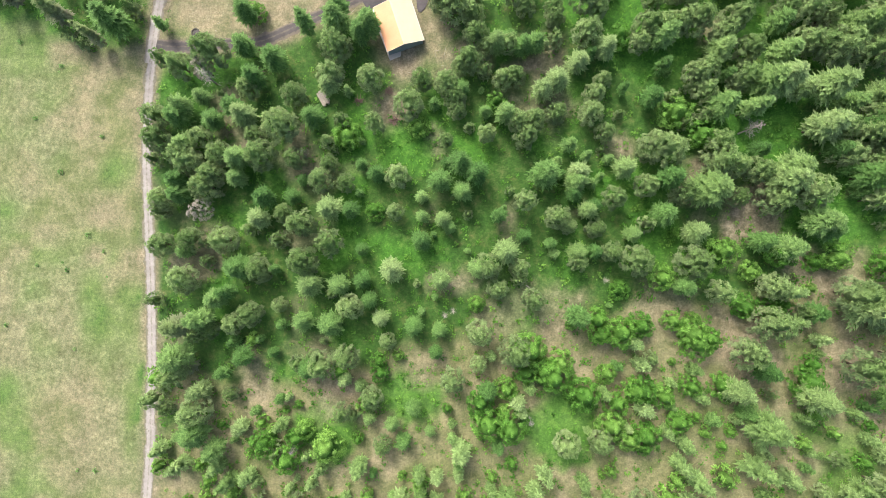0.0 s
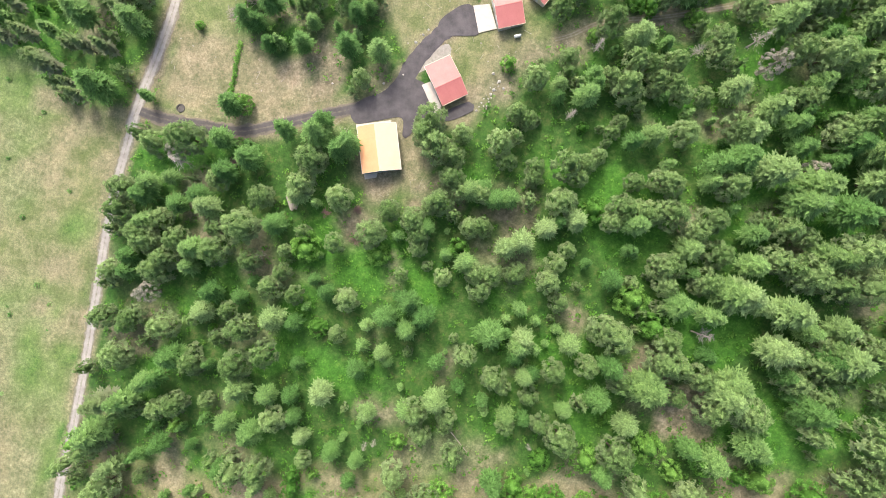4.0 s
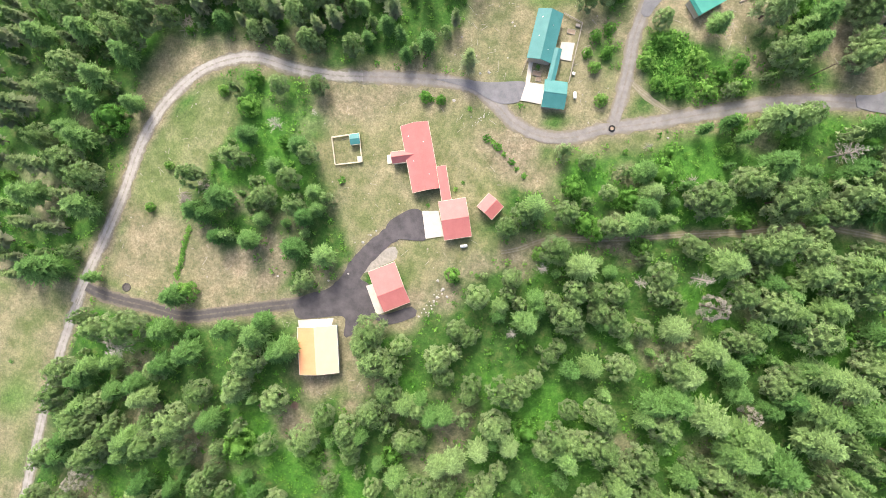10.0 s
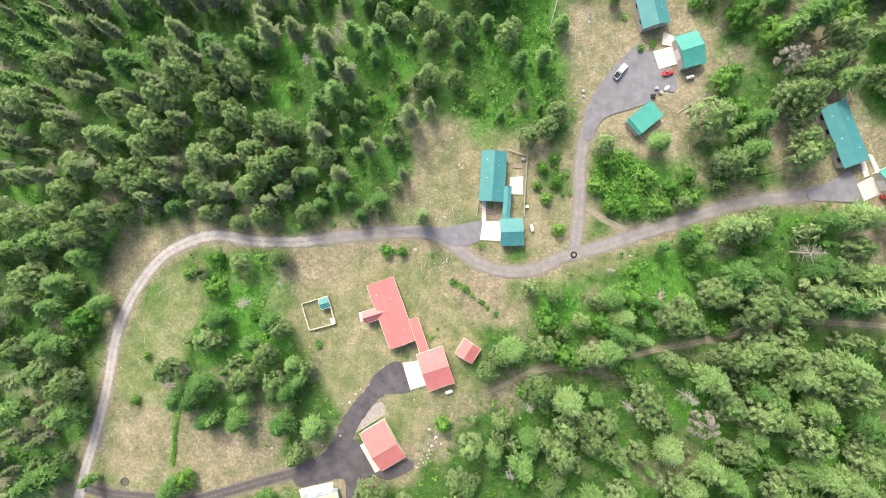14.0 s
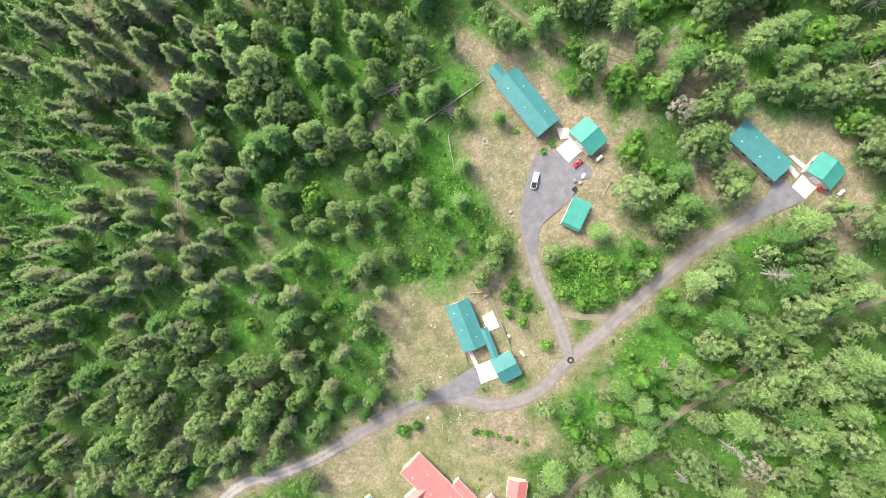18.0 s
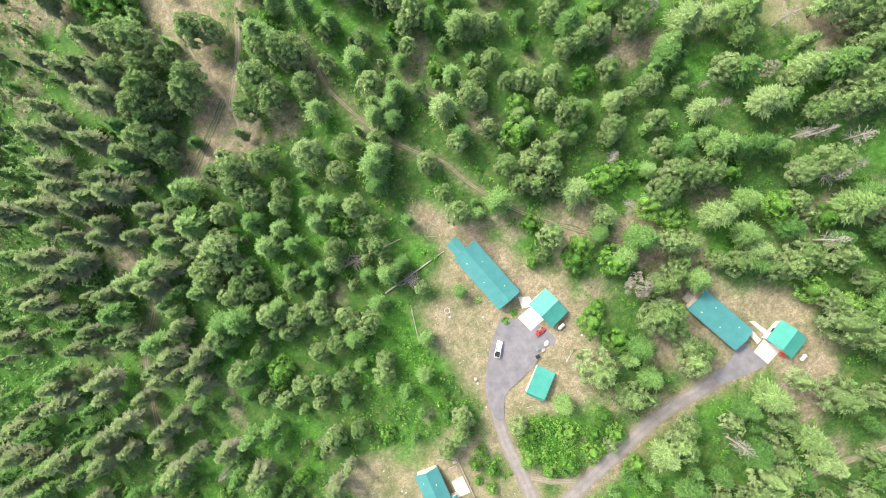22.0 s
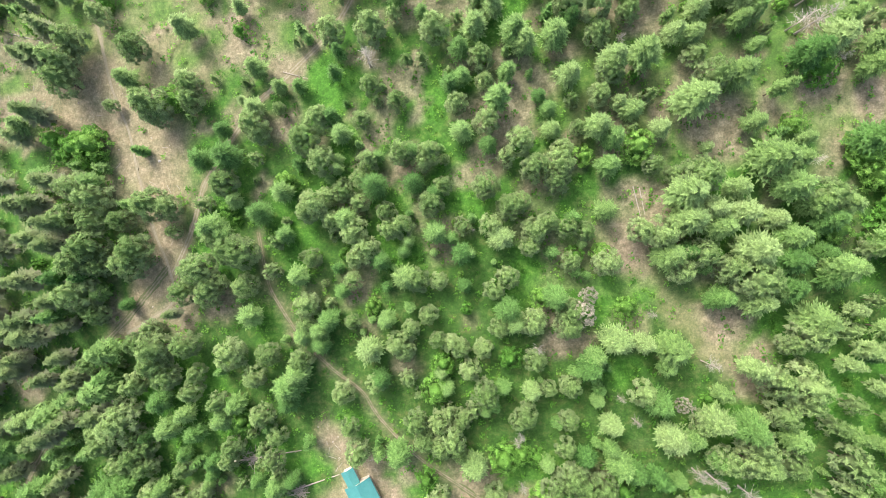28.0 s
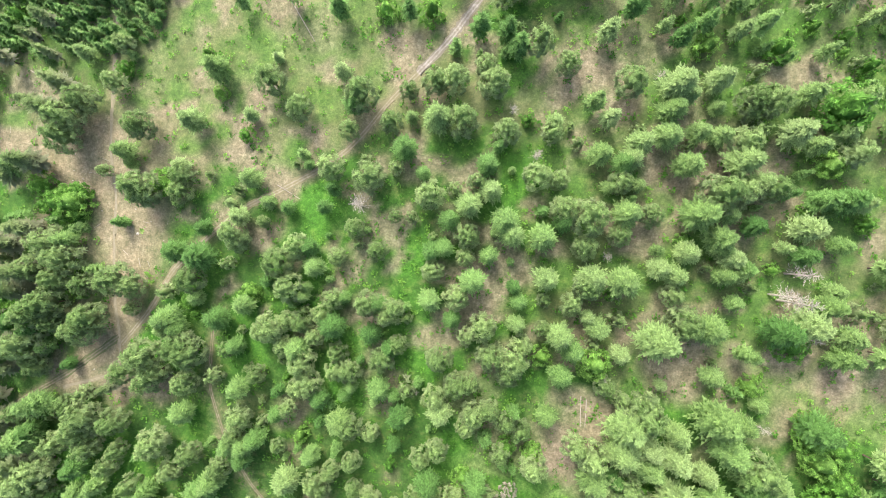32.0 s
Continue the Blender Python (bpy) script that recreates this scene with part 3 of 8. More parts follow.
# ---------------------------------------------------------------- ground, roads
def build_ground():
    xs = np.concatenate([[-4000, -1500, -700, -400, -280], np.arange(-200, 270, 2.4), [340, 450, 800, 1600, 4000]])
    ys = np.concatenate([[-4000, -1500, -700, -350, -220], np.arange(-150, 480, 2.4), [540, 650, 1000, 1700, 4000]])
    gx, gy = np.meshgrid(xs, ys)
    z = ground_z(gx, gy)
    n = len(xs)
    i = np.arange(len(ys) - 1)[:, None] * n + np.arange(n - 1)[None, :]
    faces = np.stack([i, i + 1, i + n + 1, i + n], -1).reshape(-1, 4)
    me = mesh_of("ground", np.stack([gx, gy, z], -1).reshape(-1, 3), faces, ground_material())
    x, y = gx.ravel(), gy.ravel()
    w1, w2 = soft_noise(x, y, 6.0) - 0.5, soft_noise(x, y, 17.0) - 0.5
    step = lambda d, soft: np.clip(d / soft + 0.5, 0, 1)
    dry, lush, bare = np.zeros(x.shape), np.zeros(x.shape), np.zeros(x.shape)
    near = (np.abs(x) < 400) & (np.abs(y) < 600)
    for poly, amount in ((FIELD, 0.84), (MEADOW_W, 0.95), (LAWN, 0.95), (BARN_YARD, 0.9), (YARD_ONE, 1.0), (YARD_TWO, 1.0), (YARD_THREE, 0.9), (HILL, 0.95), (BARE_NW, 0.9), (MEADOW_N, 0.58),
                         (SLOPE_S, 0.75), (SLOPE_E, 0.8), (OPEN_N, 0.58), (NORTH_EAST, 0.34), (CORNER, 0.9)):
        dry = np.maximum(dry, amount * step(inside(x, y, poly) + 7 * w1, 4.0))
    x0, y0 = x, y
    x = x0 + 5 * (soft_noise(x0, y0, 9.0) - 0.5) + 4 * (soft_noise(x0 + 7, y0, 3.0) - 0.5)
    y = y0 + 5 * (soft_noise(x0 + 300, y0 + 70, 9.0) - 0.5) + 4 * (soft_noise(x0, y0 + 9, 3.0) - 0.5)
    for cx, cy, r in LUSH:
        lush = np.maximum(lush, 0.85 * step(r - np.hypot(x - cx, y - cy) + 5 * w1, 2.4))
    for cx, cy, r in BARE:
        bare = np.maximum(bare, (0.8 if cy > -20 else 0.5) * step(r - np.hypot(x - cx, y - cy) + 5 * w1, 3.4))
    bare = np.maximum(bare, 0.62 * step(inside(x, y, BARE_NW) + 5 * w1, 5.0))
    for poly, amount in BARE_YARDS:
        bare = np.maximum(bare, amount * step(inside(x, y, poly) + 6 * w1, 6.0))
    # forest floor: patches of lush undergrowth and of needle litter
    lush = np.maximum(lush, np.clip((soft_noise(x + 91, y, 13.0) - 0.55) * 3.0, 0, 0.85) * (1 - dry))
    bare = np.maximum(bare, np.clip((soft_noise(x, y + 53, 11.0) - 0.74) * 4.0, 0, 0.6) * (1 - 0.7 * dry))
    north = step(y - 300, 40.0) * (1 - step(inside(x, y, BARE_NW), 4.0))       # the northern slope is greener
    lush = np.maximum(lush, north * np.clip((soft_noise(x + 40, y + 200, 5.0) - 0.38) * 3.0, 0, 0.5))
    bare = np.maximum(bare, north * np.clip((soft_noise(x + 140, y + 20, 6.0) - 0.62) * 5.0, 0, 0.7))
    x, y = x0, y0
    for line, width, surface in ROADS.values():
        d = from_line(x, y, line[::3] + [line[-1]])
        bare = np.maximum(bare, (0.75 if width > 2.5 else 0.4) * step(width / 2 + 0.7 - d + 2 * w1, 1.6))
        lush *= 1 - step(width / 2 + 1.5 - d, 1.5)
        if surface in ("lane", "gravel") and width > 3.2:
            dry = np.maximum(dry, 0.85 * step(width / 2 + 4.0 - d + 7 * w1, 4.0))
            lush *= 1 - 0.7 * step(width / 2 + 4.0 - d + 7 * w1, 4.0)
    green_field = step(inside(x, y, FIELD), 4) * np.clip((soft_noise(x + 9 * w1, y * 0.5 + 9 * w1, 19.0) - 0.36) * 1.6, 0, 0.42)
    lush = np.maximum(lush * near, green_field)
    lush = np.maximum(lush, 0.8 * step(inside(x, y, ISLAND) + 3 * w1, 3.0))
    lush = np.maximum(lush, 0.22 * step(inside(x, y, MEADOW_W), 3.0) * (1 - step(inside(x, y, MOWN), 1.5)))
    for cx, cy, r in FIELD_GREEN:
        lush = np.maximum(lush, 0.62 * step(r - np.hypot(x - cx, y - cy) + 6 * w1, 8.0))
    bare = np.maximum(bare, step(inside(x, y, FIELD), 4) * np.clip(0.10 + 0.9 * w2 + 0.6 * w1, 0, 0.5))
    col = me.attributes.new("cover", "FLOAT_COLOR", "POINT")
    col.data.foreach_set("color", np.stack([dry, lush, bare, np.ones(x.shape)], -1).astype(np.float32).ravel())
    me.polygons.foreach_set("use_smooth", np.ones(len(faces), bool))
    tagged(new("ground", me), "grassy forest hillside with dry grass, lush undergrowth and bare soil", "ground", kind="structure")


def build_road(name, line, width, surface, lift, label):
    rng = np.random.default_rng(len(name) * 13 + int(width * 10))
    p = np.array(line)
    d = np.gradient(p, axis=0)
    d /= np.linalg.norm(d, axis=1)[:, None] + 1e-9
    nrm = np.stack([-d[:, 1], d[:, 0]], -1)
    cols = np.array([-0.5, -0.36, -0.2, 0.0, 0.2, 0.36, 0.5])
    jit = np.zeros((len(p), 7))
    jit[:, 0], jit[:, -1] = rng.normal(0, 0.26, len(p)), rng.normal(0, 0.26, len(p))
    off = (cols[None, :] * width + jit)
    q = p[:, None, :] + nrm[:, None, :] * off[..., None]
    rise = np.array([-0.03, 0.04, 0.03, 0.06, 0.03, 0.04, -0.03]) + lift if width > 3.0 else np.array([-0.02, 0.0, -0.005, 0.006, -0.005, 0.0, -0.02]) + 0.012 + 0.1 * lift
    z = ground_z(q[..., 0], q[..., 1]) + rise[None, :]
    i = np.arange(len(p) - 1)[:, None] * 7 + np.arange(6)[None, :]
    faces = np.stack([i, i + 7, i + 8, i + 1], -1).reshape(-1, 4)
    me = mesh_of(name, np.concatenate([q, z[..., None]], -1).reshape(-1, 3), faces[:, ::-1], {"gravel": M_GRAVEL, "asphalt": M_ASPHALT, "grey": M_GREYTOP, "dirt": M_DIRT_ROAD, "lane": M_LANE, "track": M_TRACK, "trail": M_TRAIL, "drive": M_DRIVE, "pale": M_PALE_TRAIL}[surface])
    tone = (0.0, 0.0, 0.36, 0.05, 0.36, 0.0, 0.0) if width < 3.0 else (0.0, 0.45, 0.7, 0.55, 0.7, 0.45, 0.0) if surface == "asphalt" else (-0.1, 0.22, 0.72, 0.26, 0.72, 0.22, -0.1)
    wheel = np.tile(np.array(tone, np.float32), len(p))
    me.attributes.new("wheel", "FLOAT", "POINT").data.foreach_set("value", wheel)
    me.polygons.foreach_set("use_smooth", np.ones(len(faces), bool))
    tagged(new(name, me), label, "road", kind="structure")


def build_slab(name, poly, mat, lift, label, thick=0.3, category="pavement", kind="structure", level=None, parent=None):
    bm = bmesh.new()
    top = [bm.verts.new((x, y, (gz(x, y) if level is None else level) + lift)) for x, y in poly]
    f = bm.faces.new(top)
    r = bmesh.ops.extrude_face_region(bm, geom=[f])
    bmesh.ops.translate(bm, verts=[v for v in r["geom"] if isinstance(v, bmesh.types.BMVert)], vec=(0, 0, -thick))
    bmesh.ops.recalc_face_normals(bm, faces=bm.faces)
    ob = part(name, bm, mat, parent)
    return tagged(ob, label, category, kind=kind)


build_ground()
_lift = 0.03
ROAD_LABELS = {"field_track": "pale gravel farm track beside the field", "loop_road": "long curved gravel access road between the yards", "north_lane": "worn gravel lane up to the yard",
               "short_cut": "faint dirt short cut with grass", "road_link": "mixed grey gravel stretch of the loop road", "middle_road": "grey-brown gravel road with pale streaks between the houses", "west_drive": "dark asphalt driveway across the meadow",
               "house_drive": "dark asphalt driveway up to the garage", "forest_track": "brown dirt track into the forest", "west_trail": "narrow rutted dirt trail between pines",
               "ridge_trail": "pale two-track trail over the grassy ridge", "trail_spur": "rutted dirt trail out of the clearing", "clearing_trail": "thin worn footpath over the bare clearing", "wood_path": "narrow brown footpath in the wood"}
for _k, (_l, _w, _s) in ROADS.items():
    build_road("road_" + _k, _l, _w, _s, _lift, ROAD_LABELS[_k])
    _lift += 0.012
for _k, _p in APRONS.items():
    _q = [a for a in smooth(_p + [_p[0]], 1.0)][:-1]
    build_slab("pavement_" + _k, _q, M_GREYTOP if _k in ("yard_apron", "east_apron", "spur_apron") else M_ASPHALT, 0.15 + _lift - 0.16, "dark grey asphalt parking apron with worn edges", 0.25)
    _lift += 0.012


# ---------------------------------------------------------------- trees
def cone_profile(kind, u):
    """Crown radius, 0 to 1, at height u of the crown, 0 at its foot and 1 at its tip."""
    if kind == "fir":
        return (1 - u) ** 0.54 * (0.66 + 0.34 * min(1, u * 4))
    if kind == "pine":
        return 0.22 * math.sqrt(max(0.0, 1 - (1.25 * u - 0.25) ** 2)) + 0.78 * (1 - u) ** 0.62 * (0.70 + 0.30 * min(1, u * 4))
    return math.sqrt(max(0.0, 1 - (1.5 * u - 0.5) ** 2))


def crown_body(kind, h, r, zb, rng, wide):
    """The inner body of needles behind the sprays: five rings of seven corners."""
    vs, fs = [], []
    for k in range(5):
        for j in range(7):
            a, u = j * 0.8976 + 0.4 * k, (0.05, 0.25, 0.52, 0.8, 0.96)[k]
            rr = wide * (0.5, 0.9, 1.0, 1.0, 0.0)[k] * r * cone_profile(kind, u) * rng.uniform(0.8, 1.1) + 0.02
            vs.append((rr * math.cos(a), rr * math.sin(a), zb + (h - zb) * u * 0.94))
    for k in range(4):
        for j in range(7):
            p, q, m, n = k * 7 + j, k * 7 + (j + 1) % 7, (k + 1) * 7 + (j + 1) % 7, (k + 1) * 7 + j
            fs += [(p, q, m), (p, m, n)]
    return vs, fs


def spray(vs, fs, c, along, side):
    """One pointed spray of needles: two corners at its foot, one at its end."""
    n = len(vs)
    vs += [tuple(c - along * 0.45 + side), tuple(c - along * 0.45 - side), tuple(c + along * 0.65)]
    fs.append((n, n + 1, n + 2))


def crown_arrays(kind, h, r, seed, tiers=11, spokes=8, sprays=3, size=1.0, foot=0.2):
    """Boughs in whorls round an inner body. Each bough is a feather of sprays, set in pairs to both sides of its end."""
    rng = random.Random(seed)
    zb = h * foot
    vs, fs = crown_body(kind, h, r, zb, rng, 0.62)
    a0, lop = rng.random() * 6.28, rng.uniform(0, 6.28)
    lumps = [rng.uniform(0.74, 1.12) for _ in range(9)]
    around = lambda a, u: lumps[int(a / 0.6982 + 4 * u) % 9] * (1 + 0.12 * math.cos(a - lop))
    for k in range(tiers):
        u = (k + 0.4) / tiers
        rad = r * cone_profile(kind, u)
        nb = max(4, round(spokes * (0.25 + 0.75 * rad / r)))
        for j in range(nb):
            a = a0 = (a0 + 6.2832 / nb + rng.uniform(-0.2, 0.2)) % 6.2832
            L = rad * rng.uniform(0.72, 1.10) * around(a, u)
            root = Vector((0, 0, zb + (h - zb) * (u + rng.uniform(-0.05, 0.05))))
            out = Vector((math.cos(a), math.sin(a), -0.26 + rng.uniform(-0.18, 0.18) + 0.25 * u)).normalized()
            side = Vector((-math.sin(a), math.cos(a), rng.uniform(-0.35, 0.35)))
            ln = size * (0.62 + 0.38 * rad / r) * rng.uniform(0.8, 1.2)
            spray(vs, fs, root + out * L, out * ln * 1.2, side * ln * 0.40)
            for q in range(1, sprays):
                f = 1.0 - 0.16 * q - rng.uniform(0, 0.06)
                for sgn in (1, -1):
                    w = rng.uniform(0.5, 0.95) * sgn
                    d = (out + side * w + Vector((0, 0, rng.uniform(-0.12, 0.35)))).normalized()
                    at = root + out * L * f + side * (sgn * 0.30 * ln * (1 + 0.3 * q)) + Vector((0, 0, rng.uniform(-0.15, 0.2) * size))
                    spray(vs, fs, at, d * ln * rng.uniform(0.85, 1.25), (side - out * (w * 0.8)) * ln * rng.uniform(0.30, 0.44))
    for j in range(9):
        a = j * 0.7
        out = Vector((math.cos(a), math.sin(a), 0.9 - 0.1 * j)).normalized()
        spray(vs, fs, Vector((0, 0, h - 0.15 - 0.12 * j)) + out * 0.12, out * size * 0.9, Vector((-math.sin(a), math.cos(a), 0)) * size * 0.3)
    return np.array(vs, np.float32), np.array(fs, np.int32)


def clump_arrays(kind, h, r, seed, clumps=44, leaves=9, size=1.0, foot=0.3, body=0.6):
    """A rounded crown of tufted clumps round an inner body: each clump is a small ball of sprays that face outwards."""
    rng = random.Random(seed)
    zb = h * foot
    vs, fs = crown_body(kind, h, r, zb, rng, body)
    lop, stretch = rng.uniform(0, 6.28), rng.uniform(0.06, 0.2)
    for i in range(clumps):
        u = 1.0 - ((i + 0.5) / clumps) ** 0.66 * 0.97
        a = i * 2.39996 + rng.uniform(-0.3, 0.3)
        rad = r * cone_profile(kind, u) * rng.uniform(0.68, 1.02) * (1 + stretch * math.cos(a - lop))
        rc = size * rng.uniform(0.7, 1.25) * (0.75 + 0.25 * (1 - u))
        c = Vector((rad * math.cos(a), rad * math.sin(a), zb + (h - zb) * u * 0.97 + rng.uniform(-0.3, 0.3)))
        if i == 0:
            c = Vector((0, 0, h - rc * 0.7))
        n = Vector((math.cos(a) * (1 - 0.6 * u), math.sin(a) * (1 - 0.6 * u), 0.45 + 0.7 * u)).normalized()
        t = n.orthogonal().normalized()
        t2 = n.cross(t)
        for m in range(leaves):
            e, b = (m + 0.5) / leaves * 1.75, m * 2.39996 + a
            d = (n * math.cos(e) + (t * math.cos(b) + t2 * math.sin(b)) * math.sin(e)).normalized()
            along = (t * math.cos(b + 0.5) + t2 * math.sin(b + 0.5) + d * 0.35 + Vector((rng.uniform(-0.6, 0.6), rng.uniform(-0.6, 0.6), rng.uniform(-0.2, 0.4)))).normalized()
            k = rc * 3.2 / math.sqrt(leaves)
            spray(vs, fs, c + d * rc * rng.uniform(0.6, 0.95), along * k * rng.uniform(0.7, 1.15), d.cross(along).normalized() * k * rng.uniform(0.28, 0.42))
    return np.array(vs, np.float32), np.array(fs, np.int32)


def trunk_arrays(h, r0, seed, limbs=7, top=0.9, sides=6, reach=0.0):
    """A tapered trunk with a slight sweep, and bare limbs."""
    rng = random.Random(seed)
    vs, fs = [], []

    def tube(path, radii, m):
        n = len(vs)
        for (x, y, z), rr in zip(path, radii):
            for k in range(m):
                a = 6.2832 * k / m
                vs.append((x + rr * math.cos(a), y + rr * math.sin(a), z))
        for i in range(len(path) - 1):
            for k in range(m):
                fs.append((n + i * m + k, n + i * m + (k + 1) % m, n + (i + 1) * m + (k + 1) % m, n + (i + 1) * m + k))

    sx, sy = rng.uniform(-0.2, 0.2), rng.uniform(-0.2, 0.2)
    path = [(sx * (i / 4) ** 2, sy * (i / 4) ** 2, -0.4 + (h * top + 0.4) * i / 4) for i in range(5)]
    tube(path, [r0 * (1.25 - 0.25 * (i > 0)) * (1 - 0.22 * i) for i in range(5)], sides)
    for k in range(limbs):
        a, z = rng.uniform(0, 6.28), h * rng.uniform(0.25, 0.85)
        L = (reach or 0.14 * h) * rng.uniform(0.5, 1.0) * (1.1 - z / h * 0.7)
        p0 = Vector((0, 0, z))
        d = Vector((math.cos(a), math.sin(a), rng.uniform(0.0, 0.3)))
        side = Vector((-math.sin(a), math.cos(a), 0))
        n = len(vs)
        rr = r0 * 0.28
        for q, w in ((p0, rr), (p0 + d * L, rr * 0.3)):
            for o in (side, Vector((0, 0, 1)), -side):
                vs.append(tuple(q + o * w))
        for i in range(3):
            fs.append((n + i, n + (i + 1) % 3, n + 3 + (i + 1) % 3, n + 3 + i))
    return np.array(vs, np.float32), np.array(fs, np.int32)


def twig_arrays(h, r, seed, count=60):
    """A leafless crown: fine twigs on every side."""
    rng = random.Random(seed)
    vs, fs = [], []
    for k in range(count):
        u = rng.random() ** 0.8
        z, a = h * (0.2 + 0.78 * u), rng.uniform(0, 6.28)
        L = r * (1.05 - u) * rng.uniform(0.5, 1.1) + 0.3
        d = Vector((math.cos(a), math.sin(a), rng.uniform(-0.1, 0.5)))
        side = Vector((-math.sin(a), math.cos(a), 0)) * 0.05
        p0 = Vector((0, 0, z))
        for m in range(4):
            n = len(vs)
            b0 = p0 + d * L * (0.15 + 0.22 * m)
            e = b0 + (d * 0.55 + side * rng.uniform(-11, 11) + Vector((0, 0, rng.uniform(-0.2, 0.3)))) * L * 0.34
            for q in (b0 + side, b0 - side, e - side * 0.4, e + side * 0.4):
                vs.append(tuple(q))
            fs.append((n, n + 1, n + 2, n + 3))
    return np.array(vs, np.float32), np.array(fs, np.int32)


# unit trees: crown blades and trunk for a tree 1 high would lose their taper, so each kind has its own true size
KINDS = {}
for _n in range(5):
    KINDS["fir", _n] = (crown_arrays("fir", 15.0, 4.6, 10 + _n, 11, 16, 4, 0.80, 0.26), trunk_arrays(15.0, 0.22, 50 + _n), 15.0, M_FIR)
    KINDS["light", _n] = (crown_arrays("fir", 15.0, 4.6, 15 + _n, 11, 16, 4, 0.84, 0.26), trunk_arrays(15.0, 0.22, 55 + _n), 15.0, M_LIGHT)
    KINDS["pine", _n] = (clump_arrays("pine", 15.0, 4.0, 20 + _n, 66, 16, 0.98, 0.24), trunk_arrays(15.0, 0.24, 60 + _n), 15.0, M_PINE)
    KINDS["dark", _n] = (crown_arrays("fir", 15.0, 3.7, 25 + _n, 13, 13, 4, 0.66, 0.2), KINDS["pine", _n][1], 15.0, M_DARK)
    KINDS["leaf", _n] = (clump_arrays("round", 9.0, 3.5, 30 + _n, 46, 18, 0.95, 0.12), trunk_arrays(9.0, 0.16, 70 + _n), 9.0, M_LEAF)
for _n in range(3):
    KINDS["dead", _n] = (twig_arrays(11.0, 2.6, 80 + _n), trunk_arrays(11.0, 0.18, 90 + _n, 12, reach=2.2), 11.0, M_DEAD)
    KINDS["rust", _n] = (clump_arrays("pine", 12.0, 2.7, 40 + _n, 40, 26, 0.62, 0.3, 0.1), trunk_arrays(12.0, 0.2, 95 + _n), 12.0, M_RUST)
FAR = {}             # lighter crowns for the joined wood
for _n in range(5):
    FAR["fir", _n] = (crown_arrays("fir", 15.0, 4.3, 110 + _n, 8, 13, 3, 1.0, 0.26), trunk_arrays(15.0, 0.22, 150 + _n, 3, 0.9, 5), 15.0, M_FIR)
    FAR["pine", _n] = (clump_arrays("pine", 15.0, 4.0, 120 + _n, 40, 11, 1.15, 0.24), trunk_arrays(15.0, 0.24, 160 + _n, 3, 0.9, 5), 15.0, M_PINE)
    FAR["leaf", _n] = (clump_arrays("round", 9.0, 3.4, 130 + _n, 26, 10, 1.15, 0.08), trunk_arrays(9.0, 0.16, 170 + _n, 3, 0.9, 5), 9.0, M_LEAF)
    FAR["young", _n] = (crown_arrays("fir", 15.0, 4.4, 180 + _n, 6, 8, 3, 1.6, 0.06), trunk_arrays(15.0, 0.22, 150 + _n, 0, 0.9, 4), 15.0, M_FIR)
    FAR["sprout", _n] = (clump_arrays("pine", 15.0, 4.1, 185 + _n, 18, 8, 1.6, 0.10), trunk_arrays(15.0, 0.22, 155 + _n, 0, 0.9, 4), 15.0, M_PINE)
    FAR["pale", _n] = (FAR["young", _n][0], FAR["young", _n][1], 15.0, M_LIGHT)
    FAR["light", _n] = (FAR["fir", _n][0], FAR["fir", _n][1], 15.0, M_LIGHT)
    FAR["dark", _n] = (crown_arrays("fir", 15.0, 3.6, 190 + _n, 10, 11, 3, 0.86, 0.2), FAR["pine", _n][1], 15.0, M_DARK)
for _n in range(3):
    FAR["dead", _n] = KINDS["dead", _n]
VARIANTS = {"fir": 5, "dark": 5, "light": 5, "pine": 5, "leaf": 5, "dead": 3, "rust": 3, "young": 5, "sprout": 5, "pale": 5}
TREE_MESH = {}
TREE_WORDS = {"fir": ("fir_tree", "dense dark green fir tree with layered boughs"), "light": ("spruce_tree", "pale yellow-green spruce tree with feathery boughs"), "pine": ("pine_tree", "grey-green pine tree with a rounded open crown"),
              "leaf": ("broadleaf_tree", "bright green broadleaf tree with a bushy crown"), "dead": ("dead_tree", "grey leafless dead tree with bare twigs"),
              "rust": ("browned_pine", "dying pine tree with rust-brown needles")}
STANDING = []        # x, y, reach of every tree that stands already


def tree(kind, x, y, height, wide=1.0):
    """One tree as a thing: a trunk and a crown, sharing the meshes of its kind."""
    n = int(abs(x * 7.3 + y * 3.1)) % VARIANTS[kind]
    key = kind, n
    (cv, cf), (tv, tf), h0, mat = KINDS[key]
    if key not in TREE_MESH:
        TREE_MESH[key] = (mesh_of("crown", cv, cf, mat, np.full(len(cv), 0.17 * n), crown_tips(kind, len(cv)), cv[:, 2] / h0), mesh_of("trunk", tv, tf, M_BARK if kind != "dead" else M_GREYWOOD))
    s = height / h0
    name, words = TREE_WORDS[kind]
    ob = thing(name, words, "tree", group="forest trees")
    ob.matrix_basis = Matrix.LocRotScale((x, y, gz(x, y) - 0.05), Euler((0, 0, (x * 1.7 + y * 2.3) % 6.28)), (s * wide, s * wide, s))
    for nm, me in zip(("crown", "trunk"), TREE_MESH[key]):
        c = new(nm, me)
        c.parent = ob
    STANDING.append((x, y, (3.2 if kind != "leaf" else 3.0) * s * wide))
    return ob


WOODS = [(-170, -115), (160, -105), (172, 60), (172, 120), (232, 205), (245, 310), (215, 455), (-80, 430), (-112, 330), (-172, 200), (-178, 100)]


